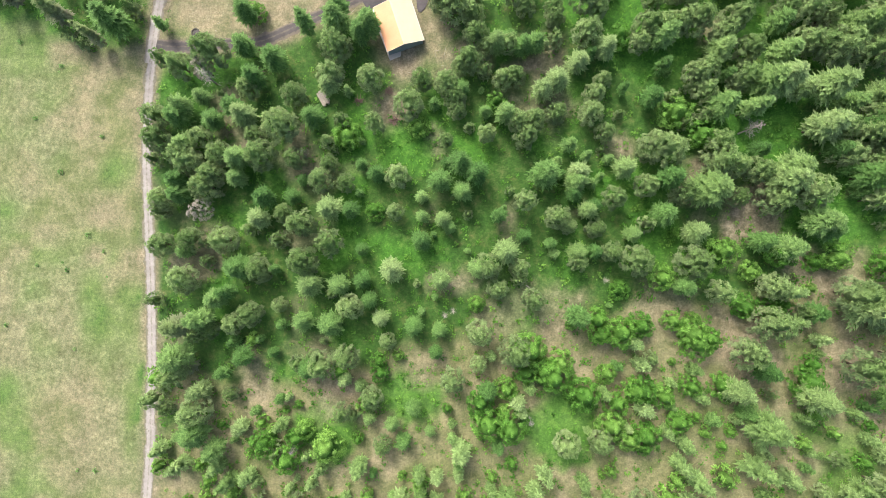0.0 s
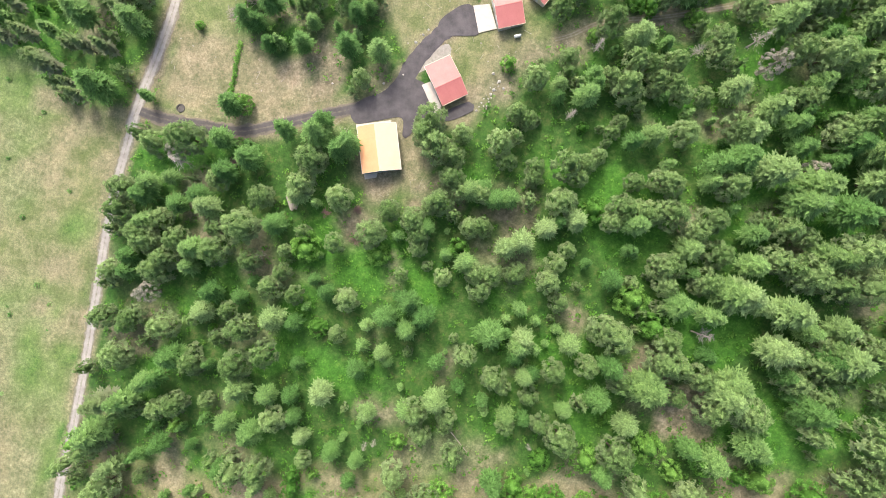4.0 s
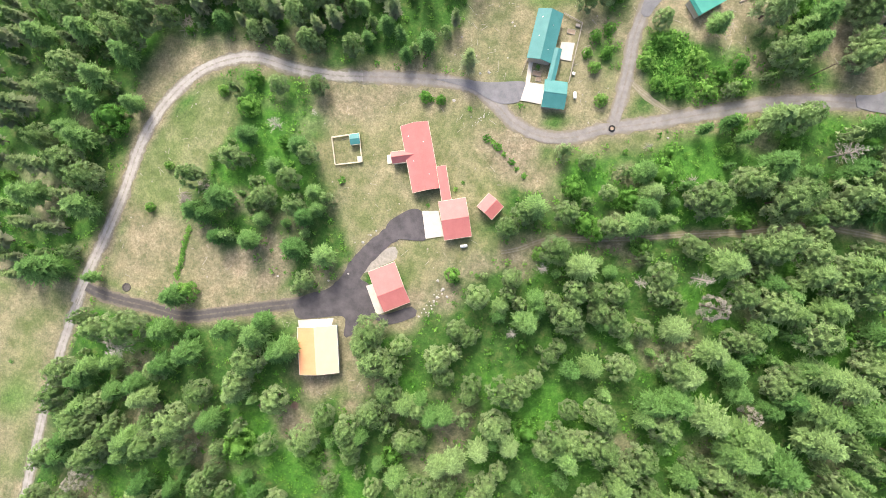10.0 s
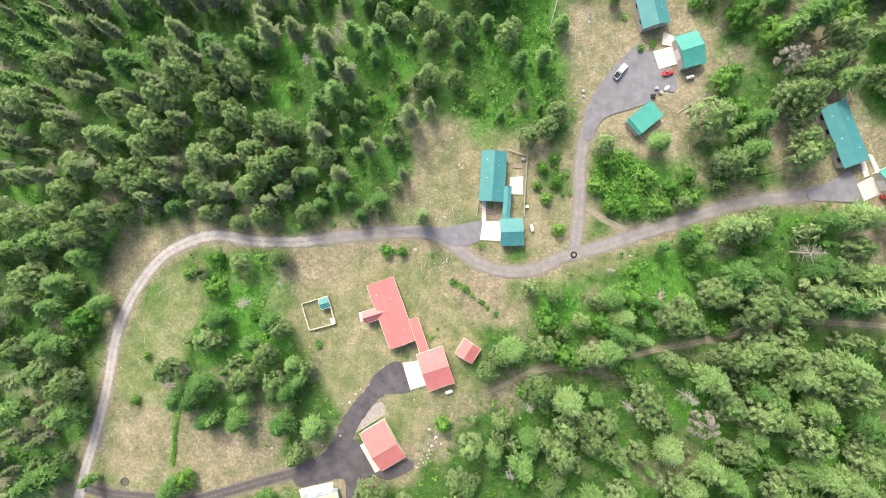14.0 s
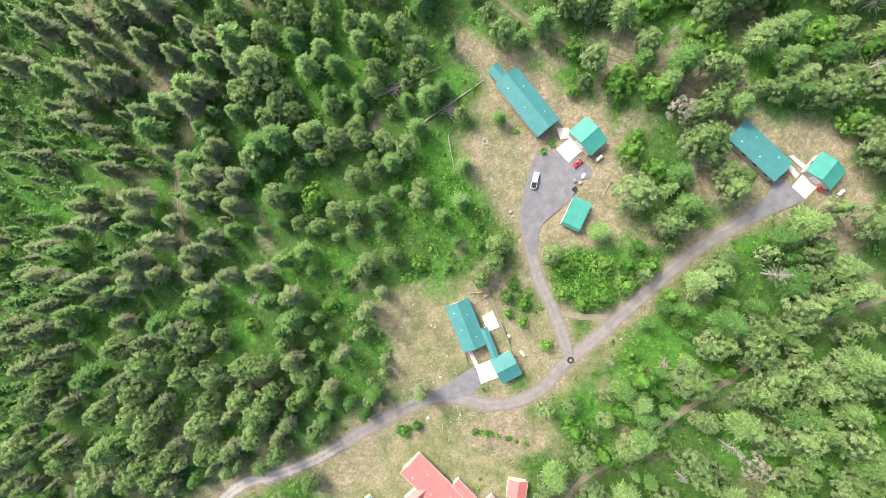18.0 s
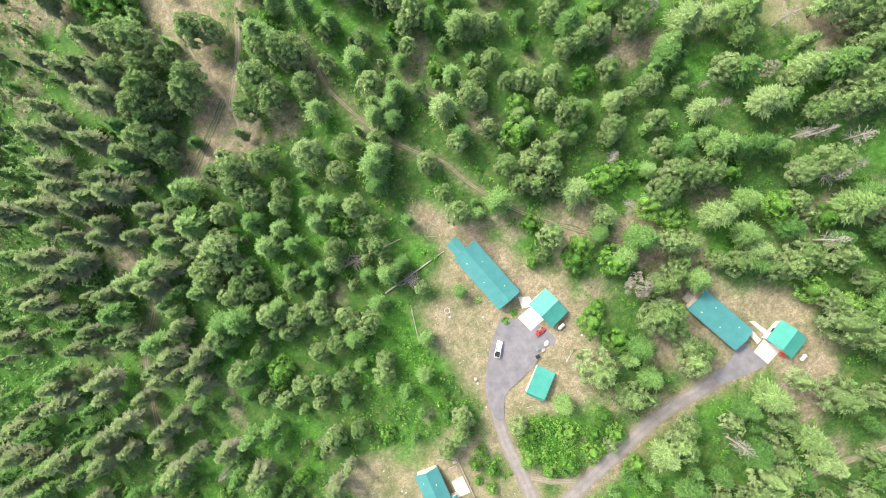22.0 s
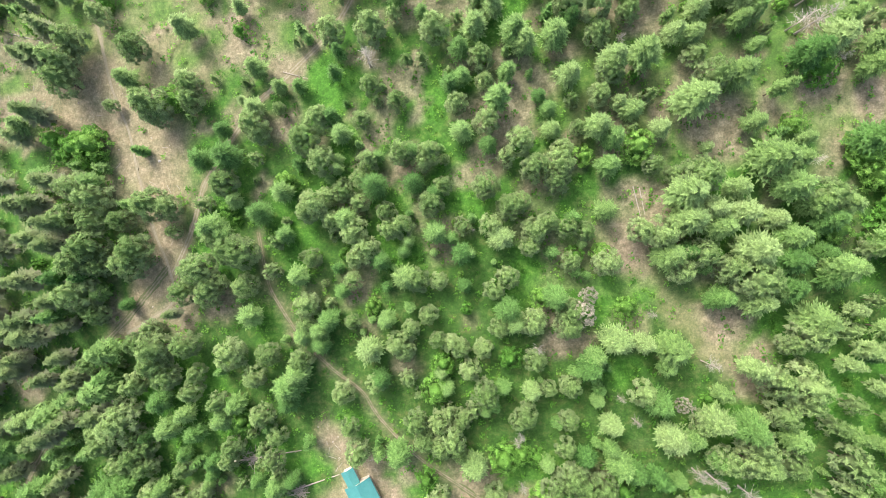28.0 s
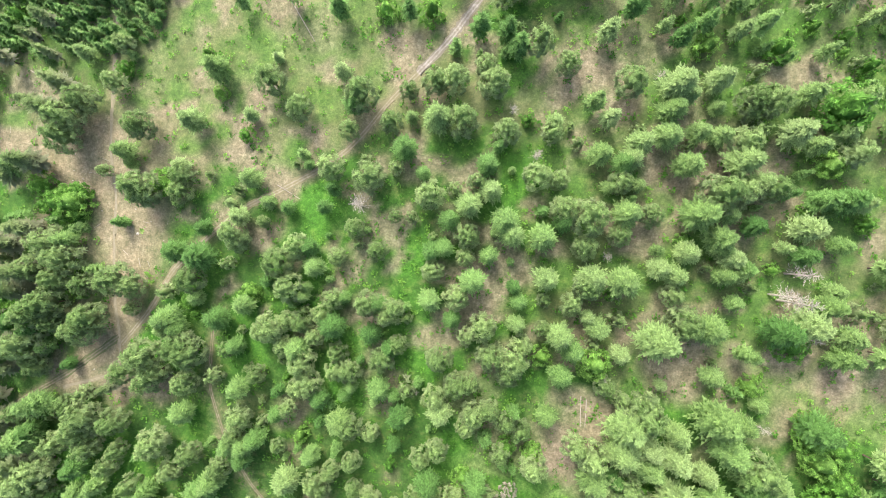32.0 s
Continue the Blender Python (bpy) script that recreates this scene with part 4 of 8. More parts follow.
def bush(x, y, s, mat=None, label="small round green bush in the grass"):
    """A low shrub of leafy sprays."""
    cv, cf = SHRUBS[int(abs(x * 5 + y * 3)) % 6]
    me = mesh_of("bush", cv, cf, mat or M_SHRUB, np.full(len(cv), (x * 0.37 + y * 0.11) % 1.0), tips_of(len(cv)))
    ob = new("bush", me)
    ob.matrix_basis = Matrix.LocRotScale((x, y, gz(x, y) - 0.05), Euler((0, 0, (x + y) % 6.28)), (s, s, s * 0.95))
    return tagged(ob, label, "bush", "bushes")


def shrub_arrays(seed, r=1.0, count=46):
    rng = random.Random(seed)
    vs, fs = [], []
    for k in range(count):
        a, e = rng.uniform(0, 6.28), rng.uniform(0.1, 1.5)
        d = r * rng.uniform(0.55, 1.0)
        c = Vector((math.cos(a) * math.cos(e) * d, math.sin(a) * math.cos(e) * d, 0.1 + math.sin(e) * d * 0.9))
        ln = r * rng.uniform(0.30, 0.48)
        aa = a + rng.uniform(-0.9, 0.9)
        u = Vector((math.cos(aa), math.sin(aa), rng.uniform(-0.2, 0.7))) * ln
        s = Vector((-math.sin(aa), math.cos(aa), rng.uniform(-0.4, 0.4))) * ln * 0.5
        n = len(vs)
        for q in (c - u * 0.4, c + s, c + u * 0.6, c - s):
            vs.append(tuple(q))
        fs.append((n, n + 1, n + 2, n + 3))
    return np.array(vs, np.float32), np.array(fs, np.int32)


SHRUBS = [shrub_arrays(200 + k) for k in range(6)]
LOW_SHRUBS = [shrub_arrays(210 + k, 1.0, 15) for k in range(6)]


def scatter(count, gap, allow, seed, box=(-180, 246, -118, 456)):
    """Points kept apart by about that gap; allow gives 0..1 for every candidate."""
    rng = np.random.default_rng(seed)
    xs, ys = rng.uniform(box[0], box[1], count), rng.uniform(box[2], box[3], count)
    keep = (rng.random(count) < allow(xs, ys)) & (inside(xs, ys, WOODS) > 0)
    cells, out = {}, []
    for x, y, _r in STANDING:
        cells.setdefault((int(x // 8), int(y // 8)), []).append((x, y, _r * 0.62 + gap * 0.42))
    for x, y in zip(xs[keep], ys[keep]):
        i, j = int(x // 8), int(y // 8)
        if all((x - a) ** 2 + (y - b) ** 2 >= g * g for m in (i - 1, i, i + 1) for n in (j - 1, j, j + 1) for a, b, g in cells.get((m, n), ())):
            cells.setdefault((i, j), []).append((x, y, gap))
            out.append((x, y))
    return out


def open_ground(x, y, margin=2.0):
    """True where trees may stand: off roads, aprons and buildings."""
    free = np.ones(np.shape(x), bool)
    for line, width, _s in ROADS.values():
        free &= from_line(x, y, line[::4] + [line[-1]]) > width / 2 + margin
    for poly in APRONS.values():
        free &= inside(x, y, poly) < -margin
    for cx, cy, r in BUILDINGS_AT:
        free &= np.hypot(x - cx, y - cy) > r + 1
    return free


def forest_density(x, y):
    d = np.full(np.shape(x), 0.95)
    d *= 0.35 + 0.65 * np.clip((soft_noise(x + 31, y - 17, 15.0) - 0.22) * 4, 0, 1)
    d = np.where(inside(x, y, DEEP) > 0, 0.8, d)
    for poly in CLEARINGS:
        d *= np.clip(-inside(x, y, poly) / 2.0 + 0.3, 0, 1)
    d *= np.where(inside(x, y, FIELD) > -1.5, 0, 1)
    d *= np.where(inside(x, y, BARE_NW) > -1, 0.03, 1)
    d *= np.where(inside(x, y, SLOPE_S) > 0, 0.08, 1) * np.where(inside(x, y, SLOPE_E) > 0, 0.08, 1)
    d *= np.where(inside(x, y, HILL) > 0, 0.55, 1)
    d *= np.where(inside(x, y, MEADOW_N) > 0, 0.16, 1)
    d *= np.where(inside(x, y, OPEN_N) > 0, 0.15, 1) * np.where(inside(x, y, NORTH_EAST) > 0, 0.75, 1)
    return d * open_ground(x, y)


def join_trees(name, label, spots, category="trees"):
    """Many trees of one kind in one object: spots of kind, x, y, height, width factor. Trunks go with their crowns."""
    rng = np.random.default_rng(len(spots))
    V, F, T, TV, TF, E, U, n, m = [], [], [], [], [], [], [], 0, 0
    mat = None
    for kind, x, y, h, wide in spots:
        pick = rng.integers(VARIANTS[kind])
        (cv, cf), (tv, tf), h0, mat = FAR[kind, pick]
        if (x, y) in LISTED:                      # the trees that the path passes get full crowns
            (cv, cf), _t, h0, _m = KINDS[kind, pick]
        s, a = h / h0, rng.uniform(0, 6.28)
        ca, sa = math.cos(a) * s * wide, math.sin(a) * s * wide
        at = np.array([x, y, gz(x, y) - 0.05], np.float32)
        for src, vl, fl in ((cv, V, F), (tv, TV, TF)):
            vl.append(np.stack([src[:, 0] * ca - src[:, 1] * sa, src[:, 0] * sa + src[:, 1] * ca, src[:, 2] * s], -1) + at)
        F.append(cf + n)
        TF.append(tf + m)
        n, m = n + len(cv), m + len(tv)
        T.append(np.full(len(cv), rng.random()))
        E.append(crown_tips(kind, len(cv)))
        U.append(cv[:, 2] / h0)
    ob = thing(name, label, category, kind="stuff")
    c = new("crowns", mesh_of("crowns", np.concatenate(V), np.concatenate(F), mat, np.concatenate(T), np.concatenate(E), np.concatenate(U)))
    t = new("trunks", mesh_of("trunks", np.concatenate(TV), np.concatenate(TF), M_BARK))
    c.parent = t.parent = ob
    return ob


LISTED = set()
LATER = []           # trees farther from the middle of the valley, joined below
MIDDLE = [(2, -30), (10, 90), (22, 190), (60, 260), (84, 350)]
SINGLE = {"fir": 62.0, "light": 85.0, "pine": 55.0}


def plant(kind, spots):
    for x, y, h, wide in spots:
        if kind == "fir" and x > 110 and y > 325 and (x * 3 + y) % 5 < 2:
            kind = "light"                        # the north-east slope is lighter
        dusky = kind == "pine" and (x < -30 and y > 190 or y < -30 and x < -70)
        if dusky or kind in SINGLE and from_line(np.array(x), np.array(y), MIDDLE) > SINGLE[kind]:
            LATER.append(("dark" if dusky else kind, x, y, h, wide))
            LISTED.add((x, y))
            STANDING.append((x, y, 3.2 * h / 15))
        else:
            tree(kind, x, y, h, wide)


plant("fir", [(-67.4, -68.5, 14.6, 1.32), (-9.3, -62.3, 7.2, 1.32), (-74.1, -46.9, 15.9, 1.32), (-64.4, -28.4, 12.1, 1.32), (-55.4, -45.7, 10.5, 1.32), (-47, -43.9, 5.9, 1.32), (-44.1, -57.8, 5.6, 1.32), (-37.4, -33.4, 10.2, 1.32), (-35.4, -47.4, 10.3, 1.32), (-29.3, -34, 13, 1.32), (-27.1, -22.2, 10.6, 1.32), (-20.7, -20.4, 9.5, 1.32), (-4.8, -33.2, 10, 1.32), (-3.6, -57.2, 8.1, 1.32), (2.2, -40.3, 7.2, 1.32), (2.8, -33.8, 8.3, 1.32), (-79.3, 6.9, 11.2, 1.32), (-78.8, 2.2, 10.9, 1.32), (-78.1, 17.8, 10.8, 1.32), (-75.8, -14.8, 8.7, 1.32), (-60.9, 8.5, 10.2, 1.32), (-58.2, -18.7, 13.9, 1.32)])
plant("fir", [(-51.9, 2.9, 11.4, 1.32), (-43.4, 3.2, 8.4, 1.32), (-41.2, 8.8, 6.4, 1.32), (-25.9, 0.3, 9.2, 1.32), (-23.3, 14.4, 7, 1.26), (-21.8, -11.2, 7.1, 1.32), (-18.7, 11.8, 9.1, 1.32), (-4, -7.4, 10.5, 1.32), (0.6, 10, 12.4, 1.32), (4.4, -3.1, 6.7, 1.32), (6.3, 16.4, 12, 1.32), (7.5, 7.3, 10.6, 1.32), (13.2, -14.9, 10.1, 1.32), (30.4, 13.7, 14.8, 1.32), (39.9, 12, 11.1, 1.32), (57.1, -2.5, 8.6, 1.32), (64.6, 3.9, 12.3, 1.32), (110.8, 1.6, 10.6, 1.32), (119.5, 12.9, 7, 1.32), (126.9, 8.4, 6.3, 1.32), (-102.1, 54.2, 16, 1.32)])
plant("fir", [(-79.6, 29.3, 11.1, 1.32), (-73.8, 32.7, 9.1, 1.32), (-69.2, 25.3, 10.7, 1.32), (-63.6, 29.7, 11.1, 1.32), (-61.3, 58.8, 12, 1.32), (-60.9, 48, 12.4, 1.32), (-51.5, 44.2, 13.1, 1.32), (-38.7, 27.4, 12.2, 1.32), (-26, 53.4, 11.8, 1.32), (5.3, 37.9, 8.7, 1.32), (12.7, 31.8, 6.7, 1.31), (18.6, 31.1, 11.1, 1.32), (18.7, 54.2, 8.1, 1.32), (26.3, 52.2, 10, 1.32), (60.2, 37.3, 11, 1.32), (79.4, 35.7, 13.3, 1.32), (94.1, 59.8, 11, 1.32), (95.4, 51.1, 12.7, 1.32), (120.2, 31.5, 13, 1.32), (-96.5, 75.7, 14.5, 1.32), (-60.5, 84.8, 9.4, 1.32), (-57, 91.5, 13.3, 1.32)])
plant("fir", [(-55.1, 79.7, 8.9, 1.32), (-44.7, 81.9, 11.1, 1.32), (-43.6, 89, 8.7, 1.32), (-31.2, 84.1, 12.5, 1.32), (-28.2, 97.3, 8.3, 1.32), (-21.5, 84.8, 12.2, 1.32), (32.2, 85, 7.8, 1.32), (42, 91, 9, 1.32), (115, 98.7, 10.8, 1.32), (-127.2, 120.8, 13.3, 1.32), (-44.6, 105.5, 8.8, 1.32), (-31, 101.7, 8.6, 1.32), (31.4, 117.2, 13.5, 1.32), (57.7, 136.2, 10.8, 1.32), (58.1, 106.9, 7.2, 1.32), (60.6, 127.2, 11.7, 1.32), (68.3, 130.9, 6.4, 1.32), (90.7, 122.9, 6.1, 1.32), (98.3, 117.2, 11.2, 1.32), (100.3, 105.3, 10.9, 1.32), (104.9, 138, 8.3, 1.32), (109.1, 106, 9.2, 1.32)])
plant("fir", [(128.3, 113.2, 12.2, 1.32), (-74.8, 142.7, 8.4, 1.32), (-50.7, 154.4, 10.1, 1.32), (-34.8, 158.9, 7.7, 1.32), (-30.3, 150.2, 7.1, 1.32), (-25.6, 155.2, 9.2, 1.32), (-17.7, 149.1, 7.3, 1.32), (-12.6, 153.8, 9.8, 1.32), (88.6, 148, 15.5, 1.32), (98.7, 149.3, 9.6, 1.32), (108.8, 152.3, 11.1, 1.32), (110.5, 166.2, 10.9, 1.32), (117.5, 144.6, 12.5, 1.32), (-94.4, 182.7, 16.4, 1.32), (-69.9, 192.2, 12.5, 1.32), (-60.1, 193.8, 10.2, 1.32), (-53.9, 193.4, 8.1, 1.32), (-40.4, 213.7, 8.6, 1.32), (-25.5, 211.3, 6.6, 1.32), (-21.1, 219, 9, 1.32), (3.6, 201, 7.8, 1.29), (10.7, 210.1, 7.2, 1.32)])
plant("fir", [(11.9, 218.3, 10.6, 1.32), (31.8, 211.9, 8.1, 1.32), (63.6, 181.6, 10.3, 1.32), (80.7, 180.5, 7, 1.26), (88.4, 191.2, 11.6, 1.32), (108.5, 205.1, 11.4, 1.32), (123.7, 212.6, 12.8, 1.32), (124.4, 203.4, 10.3, 1.32), (135.4, 210.5, 10.9, 1.32), (147.7, 203.3, 9.4, 1.32), (152.2, 182.2, 14.1, 1.32), (-69.2, 249.6, 8.9, 1.32), (-53.9, 248.3, 15, 1.32), (-45.2, 235.5, 14.1, 1.32), (-40.1, 257.5, 13.3, 1.32), (-38.4, 243.1, 8.6, 1.32), (-27.4, 227.2, 8.3, 1.32), (-24.5, 229, 8.9, 1.32), (-24, 234.5, 12.7, 1.32), (-18, 234.6, 15.5, 1.32), (-11.6, 249.6, 8, 1.32)])
plant("fir", [(-10.9, 227.1, 7.4, 1.32), (-7.1, 234.4, 10.1, 1.32), (-3.8, 252.1, 11.5, 1.32), (-0.1, 243.9, 8.1, 1.32), (1.4, 256.3, 10.1, 1.32), (4.1, 250.2, 10.2, 1.32), (5.8, 233.8, 6.3, 1.32), (6.9, 222.5, 6.3, 1.32), (7.7, 237.4, 7.2, 1.32), (8.7, 241.4, 8.8, 1.32), (13, 251.9, 6.6, 1.32), (16.8, 258.3, 10.2, 1.32), (21.2, 235.1, 7.2, 1.32), (21.9, 226, 9.6, 1.32), (27.3, 233.7, 10.8, 1.32), (32.3, 235.2, 8.6, 1.32), (33.1, 258.5, 11.3, 1.32), (88.5, 225, 8, 1.32), (89.4, 253.1, 6.8, 1.29), (94.7, 260, 8.3, 1.32), (97.4, 220.7, 14.2, 1.32)])
plant("fir", [(105.6, 237.6, 8.3, 1.32), (115.9, 240.1, 10.3, 1.32), (120.5, 255, 7.2, 1.32), (123.1, 241.6, 8.9, 1.32), (126.8, 221.6, 11.5, 1.32), (128.4, 235.7, 11.8, 1.32), (141.4, 231.8, 7.5, 1.32), (150.8, 238, 10.1, 1.32), (157.7, 247.6, 9.7, 1.32), (170.4, 243.8, 11.9, 1.32), (-82.1, 275.4, 10.8, 1.32), (-32.9, 262.7, 11.4, 1.32), (-22.4, 293, 8.7, 1.32), (-21.5, 276.2, 13, 1.32), (-21.3, 267.9, 11.4, 1.32), (-15.1, 289.1, 6.8, 1.29), (-5.1, 260.5, 11.9, 1.32), (24, 284.2, 11.4, 1.32), (36.4, 266.8, 12.8, 1.32), (38.2, 294.5, 10.5, 1.32), (38.6, 277.7, 10.3, 1.32), (40.1, 273.5, 5.3, 1.32)])
plant("fir", [(43.4, 278.6, 10.5, 1.32), (62.6, 297.7, 10.1, 1.32), (63, 280.8, 9.6, 1.32), (68.9, 299.8, 7.4, 1.32), (78.8, 260.4, 8.6, 1.32), (85.6, 289.4, 7.5, 1.32), (98.7, 277.9, 10.6, 1.32), (110, 284.8, 12.3, 1.32), (118.2, 264.9, 12.5, 1.32), (118.7, 298.7, 5, 1.32), (139.1, 263.6, 8.8, 1.32), (150.5, 290.1, 6.8, 1.29), (152.1, 281.6, 8.1, 1.32), (170.1, 291.1, 14.2, 1.32), (170.6, 297.5, 13.7, 1.32), (180, 292.5, 9.6, 1.32), (181.8, 286, 10.9, 1.32), (-37.5, 329.1, 9.4, 1.32), (11.3, 309.1, 8.1, 1.32), (17.2, 308, 10.6, 1.32), (19.1, 338.2, 8.8, 1.32)])
plant("fir", [(20.8, 329.7, 14.1, 1.32), (20.9, 317.8, 8.6, 1.32), (28.9, 313.6, 11.6, 1.32), (35.4, 306.8, 9.5, 1.32), (35.6, 318.8, 10.5, 1.32), (51.1, 339.1, 9.7, 1.32), (51.5, 324.7, 6.9, 1.32), (51.5, 327.6, 5.8, 1.32), (53, 310.2, 11.3, 1.32), (53.7, 333.9, 10.9, 1.32), (62.3, 318.9, 12.3, 1.32), (63.2, 327, 7, 1.32), (70.5, 302.6, 7, 1.32), (73, 327.7, 9.3, 1.32), (73.2, 319, 10, 1.32), (78.3, 304.2, 11.4, 1.32), (78.7, 315.7, 8.6, 1.32), (82.6, 302.6, 7, 1.26), (87.2, 331.9, 11, 1.32), (94.3, 328.3, 8.6, 1.32), (111.1, 336.3, 7.8, 1.32), (111.8, 330.4, 8.9, 1.32)])
plant("fir", [(125.8, 319.8, 11.1, 1.32), (132.7, 333.8, 10.5, 1.32), (144.8, 303.5, 15, 1.32), (151.7, 305.7, 12.3, 1.32), (152.6, 322.6, 6.2, 1.21), (153.3, 301.2, 13.3, 1.32), (158.3, 311.2, 10.8, 1.32), (167.7, 302.5, 10.3, 1.32), (173.3, 317.5, 11.4, 1.32), (176.5, 305.6, 12.7, 1.32), (177.4, 323.1, 7.5, 1.32), (184.4, 305, 12, 1.32), (-41.1, 344.1, 11.2, 1.32), (-8.7, 355.1, 10, 1.32), (-7, 352, 6.2, 1.32), (8.3, 354.3, 7.7, 1.32), (10.4, 367.4, 11.7, 1.32), (24.7, 346.7, 5.2, 1.32), (26.7, 372.3, 7.8, 1.29), (29.2, 343.3, 9.7, 1.32), (30.1, 354.6, 9.9, 1.32), (36.6, 349.1, 7.8, 1.32)])
plant("fir", [(42.1, 348.8, 7.2, 1.32), (45.7, 362, 5.6, 1.32), (72.3, 371.1, 11.5, 1.32), (78.3, 365.8, 7.5, 1.32), (87.9, 354.9, 10, 1.32), (88.1, 346.6, 10, 1.32), (94.8, 371.1, 10.9, 1.32), (100.5, 347.3, 9.2, 1.32), (102.7, 357.6, 12.8, 1.32), (109, 340.2, 7.2, 1.32), (113.1, 354.9, 13.1, 1.32), (117.8, 359.9, 10, 1.32), (123.5, 379.6, 10.6, 1.32), (128, 346.9, 13.6, 1.32), (128, 371.7, 7.1, 1.32), (131.3, 379.5, 10.6, 1.32), (144.5, 353.4, 9.8, 1.32), (150.2, 358.6, 10.6, 1.32), (158.1, 370.1, 9.5, 1.32), (158.7, 361.3, 9.4, 1.32), (160.6, 354.6, 10, 1.32), (163.6, 379.5, 10.5, 1.32)])
plant("fir", [(164.9, 369, 9.6, 1.32), (165.1, 357.2, 9.4, 1.32), (165.4, 348.3, 7.8, 1.32), (178.5, 363.9, 10.2, 1.32), (178.9, 378.2, 11.5, 1.32), (186.6, 368, 8.9, 1.32), (188.4, 356.6, 7.7, 1.32), (188.9, 379.8, 9.1, 1.32), (193.3, 340.3, 11.5, 1.32), (193.5, 345.6, 10.8, 1.32), (-26.3, 380.9, 8.6, 1.32), (-12.8, 383.3, 5, 1.32), (15.4, 383.3, 12.2, 1.32), (30.7, 390, 5.5, 1.32), (50.2, 389.2, 8.1, 1.32), (71.8, 380.5, 6.4, 1.32), (79.3, 380.7, 13.7, 1.32), (138, 393.4, 12.5, 1.32), (138.3, 386.8, 12.2, 1.32), (142.1, 398.7, 8.9, 1.32), (147.9, 403.3, 11.6, 1.32), (149.7, 397.1, 7.1, 1.32)])
plant("fir", [(151.8, 389.8, 9.8, 1.32), (158, 384, 13.3, 1.32), (168.2, 393.7, 13, 1.32), (170.2, 403.9, 10.6, 1.32), (174.7, 391.5, 9.6, 1.32), (180.1, 395.8, 10, 1.32), (181.3, 404.9, 11.3, 1.32)])
plant("light", [(-36.3, -22.3, 12.9, 1.32), (-14.8, -31.6, 8.9, 1.32), (-53.2, -3.9, 10.8, 1.32), (-31.8, 0.1, 13.2, 1.32), (-12.2, -16.5, 12.1, 1.32), (2.8, -18.8, 9.6, 1.32), (20.6, -9.3, 13.2, 1.32), (41.4, -8.7, 9.4, 1.32), (53.3, 16.3, 11.1, 1.32), (74, -0.7, 11.7, 1.32), (98.1, 18.2, 15.3, 1.32), (33, 41.3, 11.5, 1.32), (38.7, 46.5, 11.3, 1.32), (78, 51.5, 12.4, 1.32), (89.7, 42, 16.1, 1.32), (105.8, 30.4, 16.4, 1.32), (106.7, 41.2, 17, 1.32), (115.9, 58.9, 14.1, 1.32), (61, 79.7, 11.3, 1.32), (78.2, 97.5, 12.9, 1.32), (89.5, 94.7, 13.5, 1.32), (49.1, 105.4, 13.6, 1.32)])
plant("light", [(86.1, 118.6, 14.8, 1.32), (106.1, 111.4, 12.9, 1.32), (108.2, 123.7, 13.5, 1.32), (113.7, 115.6, 14, 1.32), (118.8, 127.8, 17, 1.32), (85.3, 160.8, 13.6, 1.32), (116.8, 167.8, 14.5, 1.32), (124.2, 153.2, 12.2, 1.32), (125.2, 146.6, 13.5, 1.32), (125.8, 207.6, 11.5, 1.32), (151.5, 211.4, 15.3, 1.32), (85.3, 238.9, 12.8, 1.32), (102.5, 258.9, 9.2, 1.32), (118.1, 220.2, 14.4, 1.32), (123.6, 248.7, 10.5, 1.32), (138, 245.2, 14, 1.32), (149.8, 249.8, 14.2, 1.32), (57.8, 273, 12.9, 1.32), (68.9, 292.7, 12.1, 1.32), (77.5, 264.6, 7.2, 1.32), (105.5, 279.8, 7.2, 1.32), (125.3, 271.9, 13.8, 1.32)])
plant("light", [(139.6, 269.7, 14.6, 1.32), (139.8, 294.5, 13.6, 1.32), (160.4, 294.5, 17, 1.32), (161.9, 280.8, 13.2, 1.32), (174.5, 275.2, 16.1, 1.32), (96.4, 301.8, 12, 1.32), (123, 330.1, 12.9, 1.32), (124.4, 307.6, 10.3, 1.32), (140.1, 328.4, 9.1, 1.32), (144.3, 310.8, 17, 1.32), (147.5, 334.5, 16.4, 1.32), (159.4, 304.5, 13.2, 1.32), (163.6, 328, 9.9, 1.32), (165.9, 318, 17, 1.32), (116.9, 344.4, 11.7, 1.32), (133, 365.6, 12.7, 1.32), (135.5, 348, 14.2, 1.32), (149.7, 368.3, 15.4, 1.32), (159.2, 340.6, 13.7, 1.32), (177.2, 370.3, 12.4, 1.32), (110, 386.1, 8.1, 1.32), (145.1, 380.9, 11.8, 1.32)])
plant("pine", [(-68.4, -62, 14.5, 1.32), (-74.7, -23, 13.3, 1.32), (-74.6, -37, 15.8, 1.32), (-66.7, -38, 8.8, 1.32), (-59.5, -35.8, 10.1, 1.32), (-58.9, -57.3, 7.2, 1.32), (-54, -32.2, 11.8, 1.31), (-45.7, -29.8, 7.2, 1.32), (-24, -28.2, 12.1, 1.28), (-16.2, -54.9, 10.3, 1.32), (7.3, -48.1, 10.9, 1.32), (15, -42.9, 7.9, 1.32), (25.4, -38.5, 14.1, 1.32), (64.8, -38.2, 6.2, 1.32), (89.8, -33.9, 14.1, 1.32), (94.6, -25.1, 15.4, 1.32), (106.4, -21.9, 8.5, 1.32), (120.2, -35.9, 16, 1.32), (-86.7, 19, 12.3, 1.32), (-84.1, 0.6, 10.9, 1.32), (-83.1, -13.2, 11.4, 1.32), (-75.6, 12.3, 12.6, 1.32)])
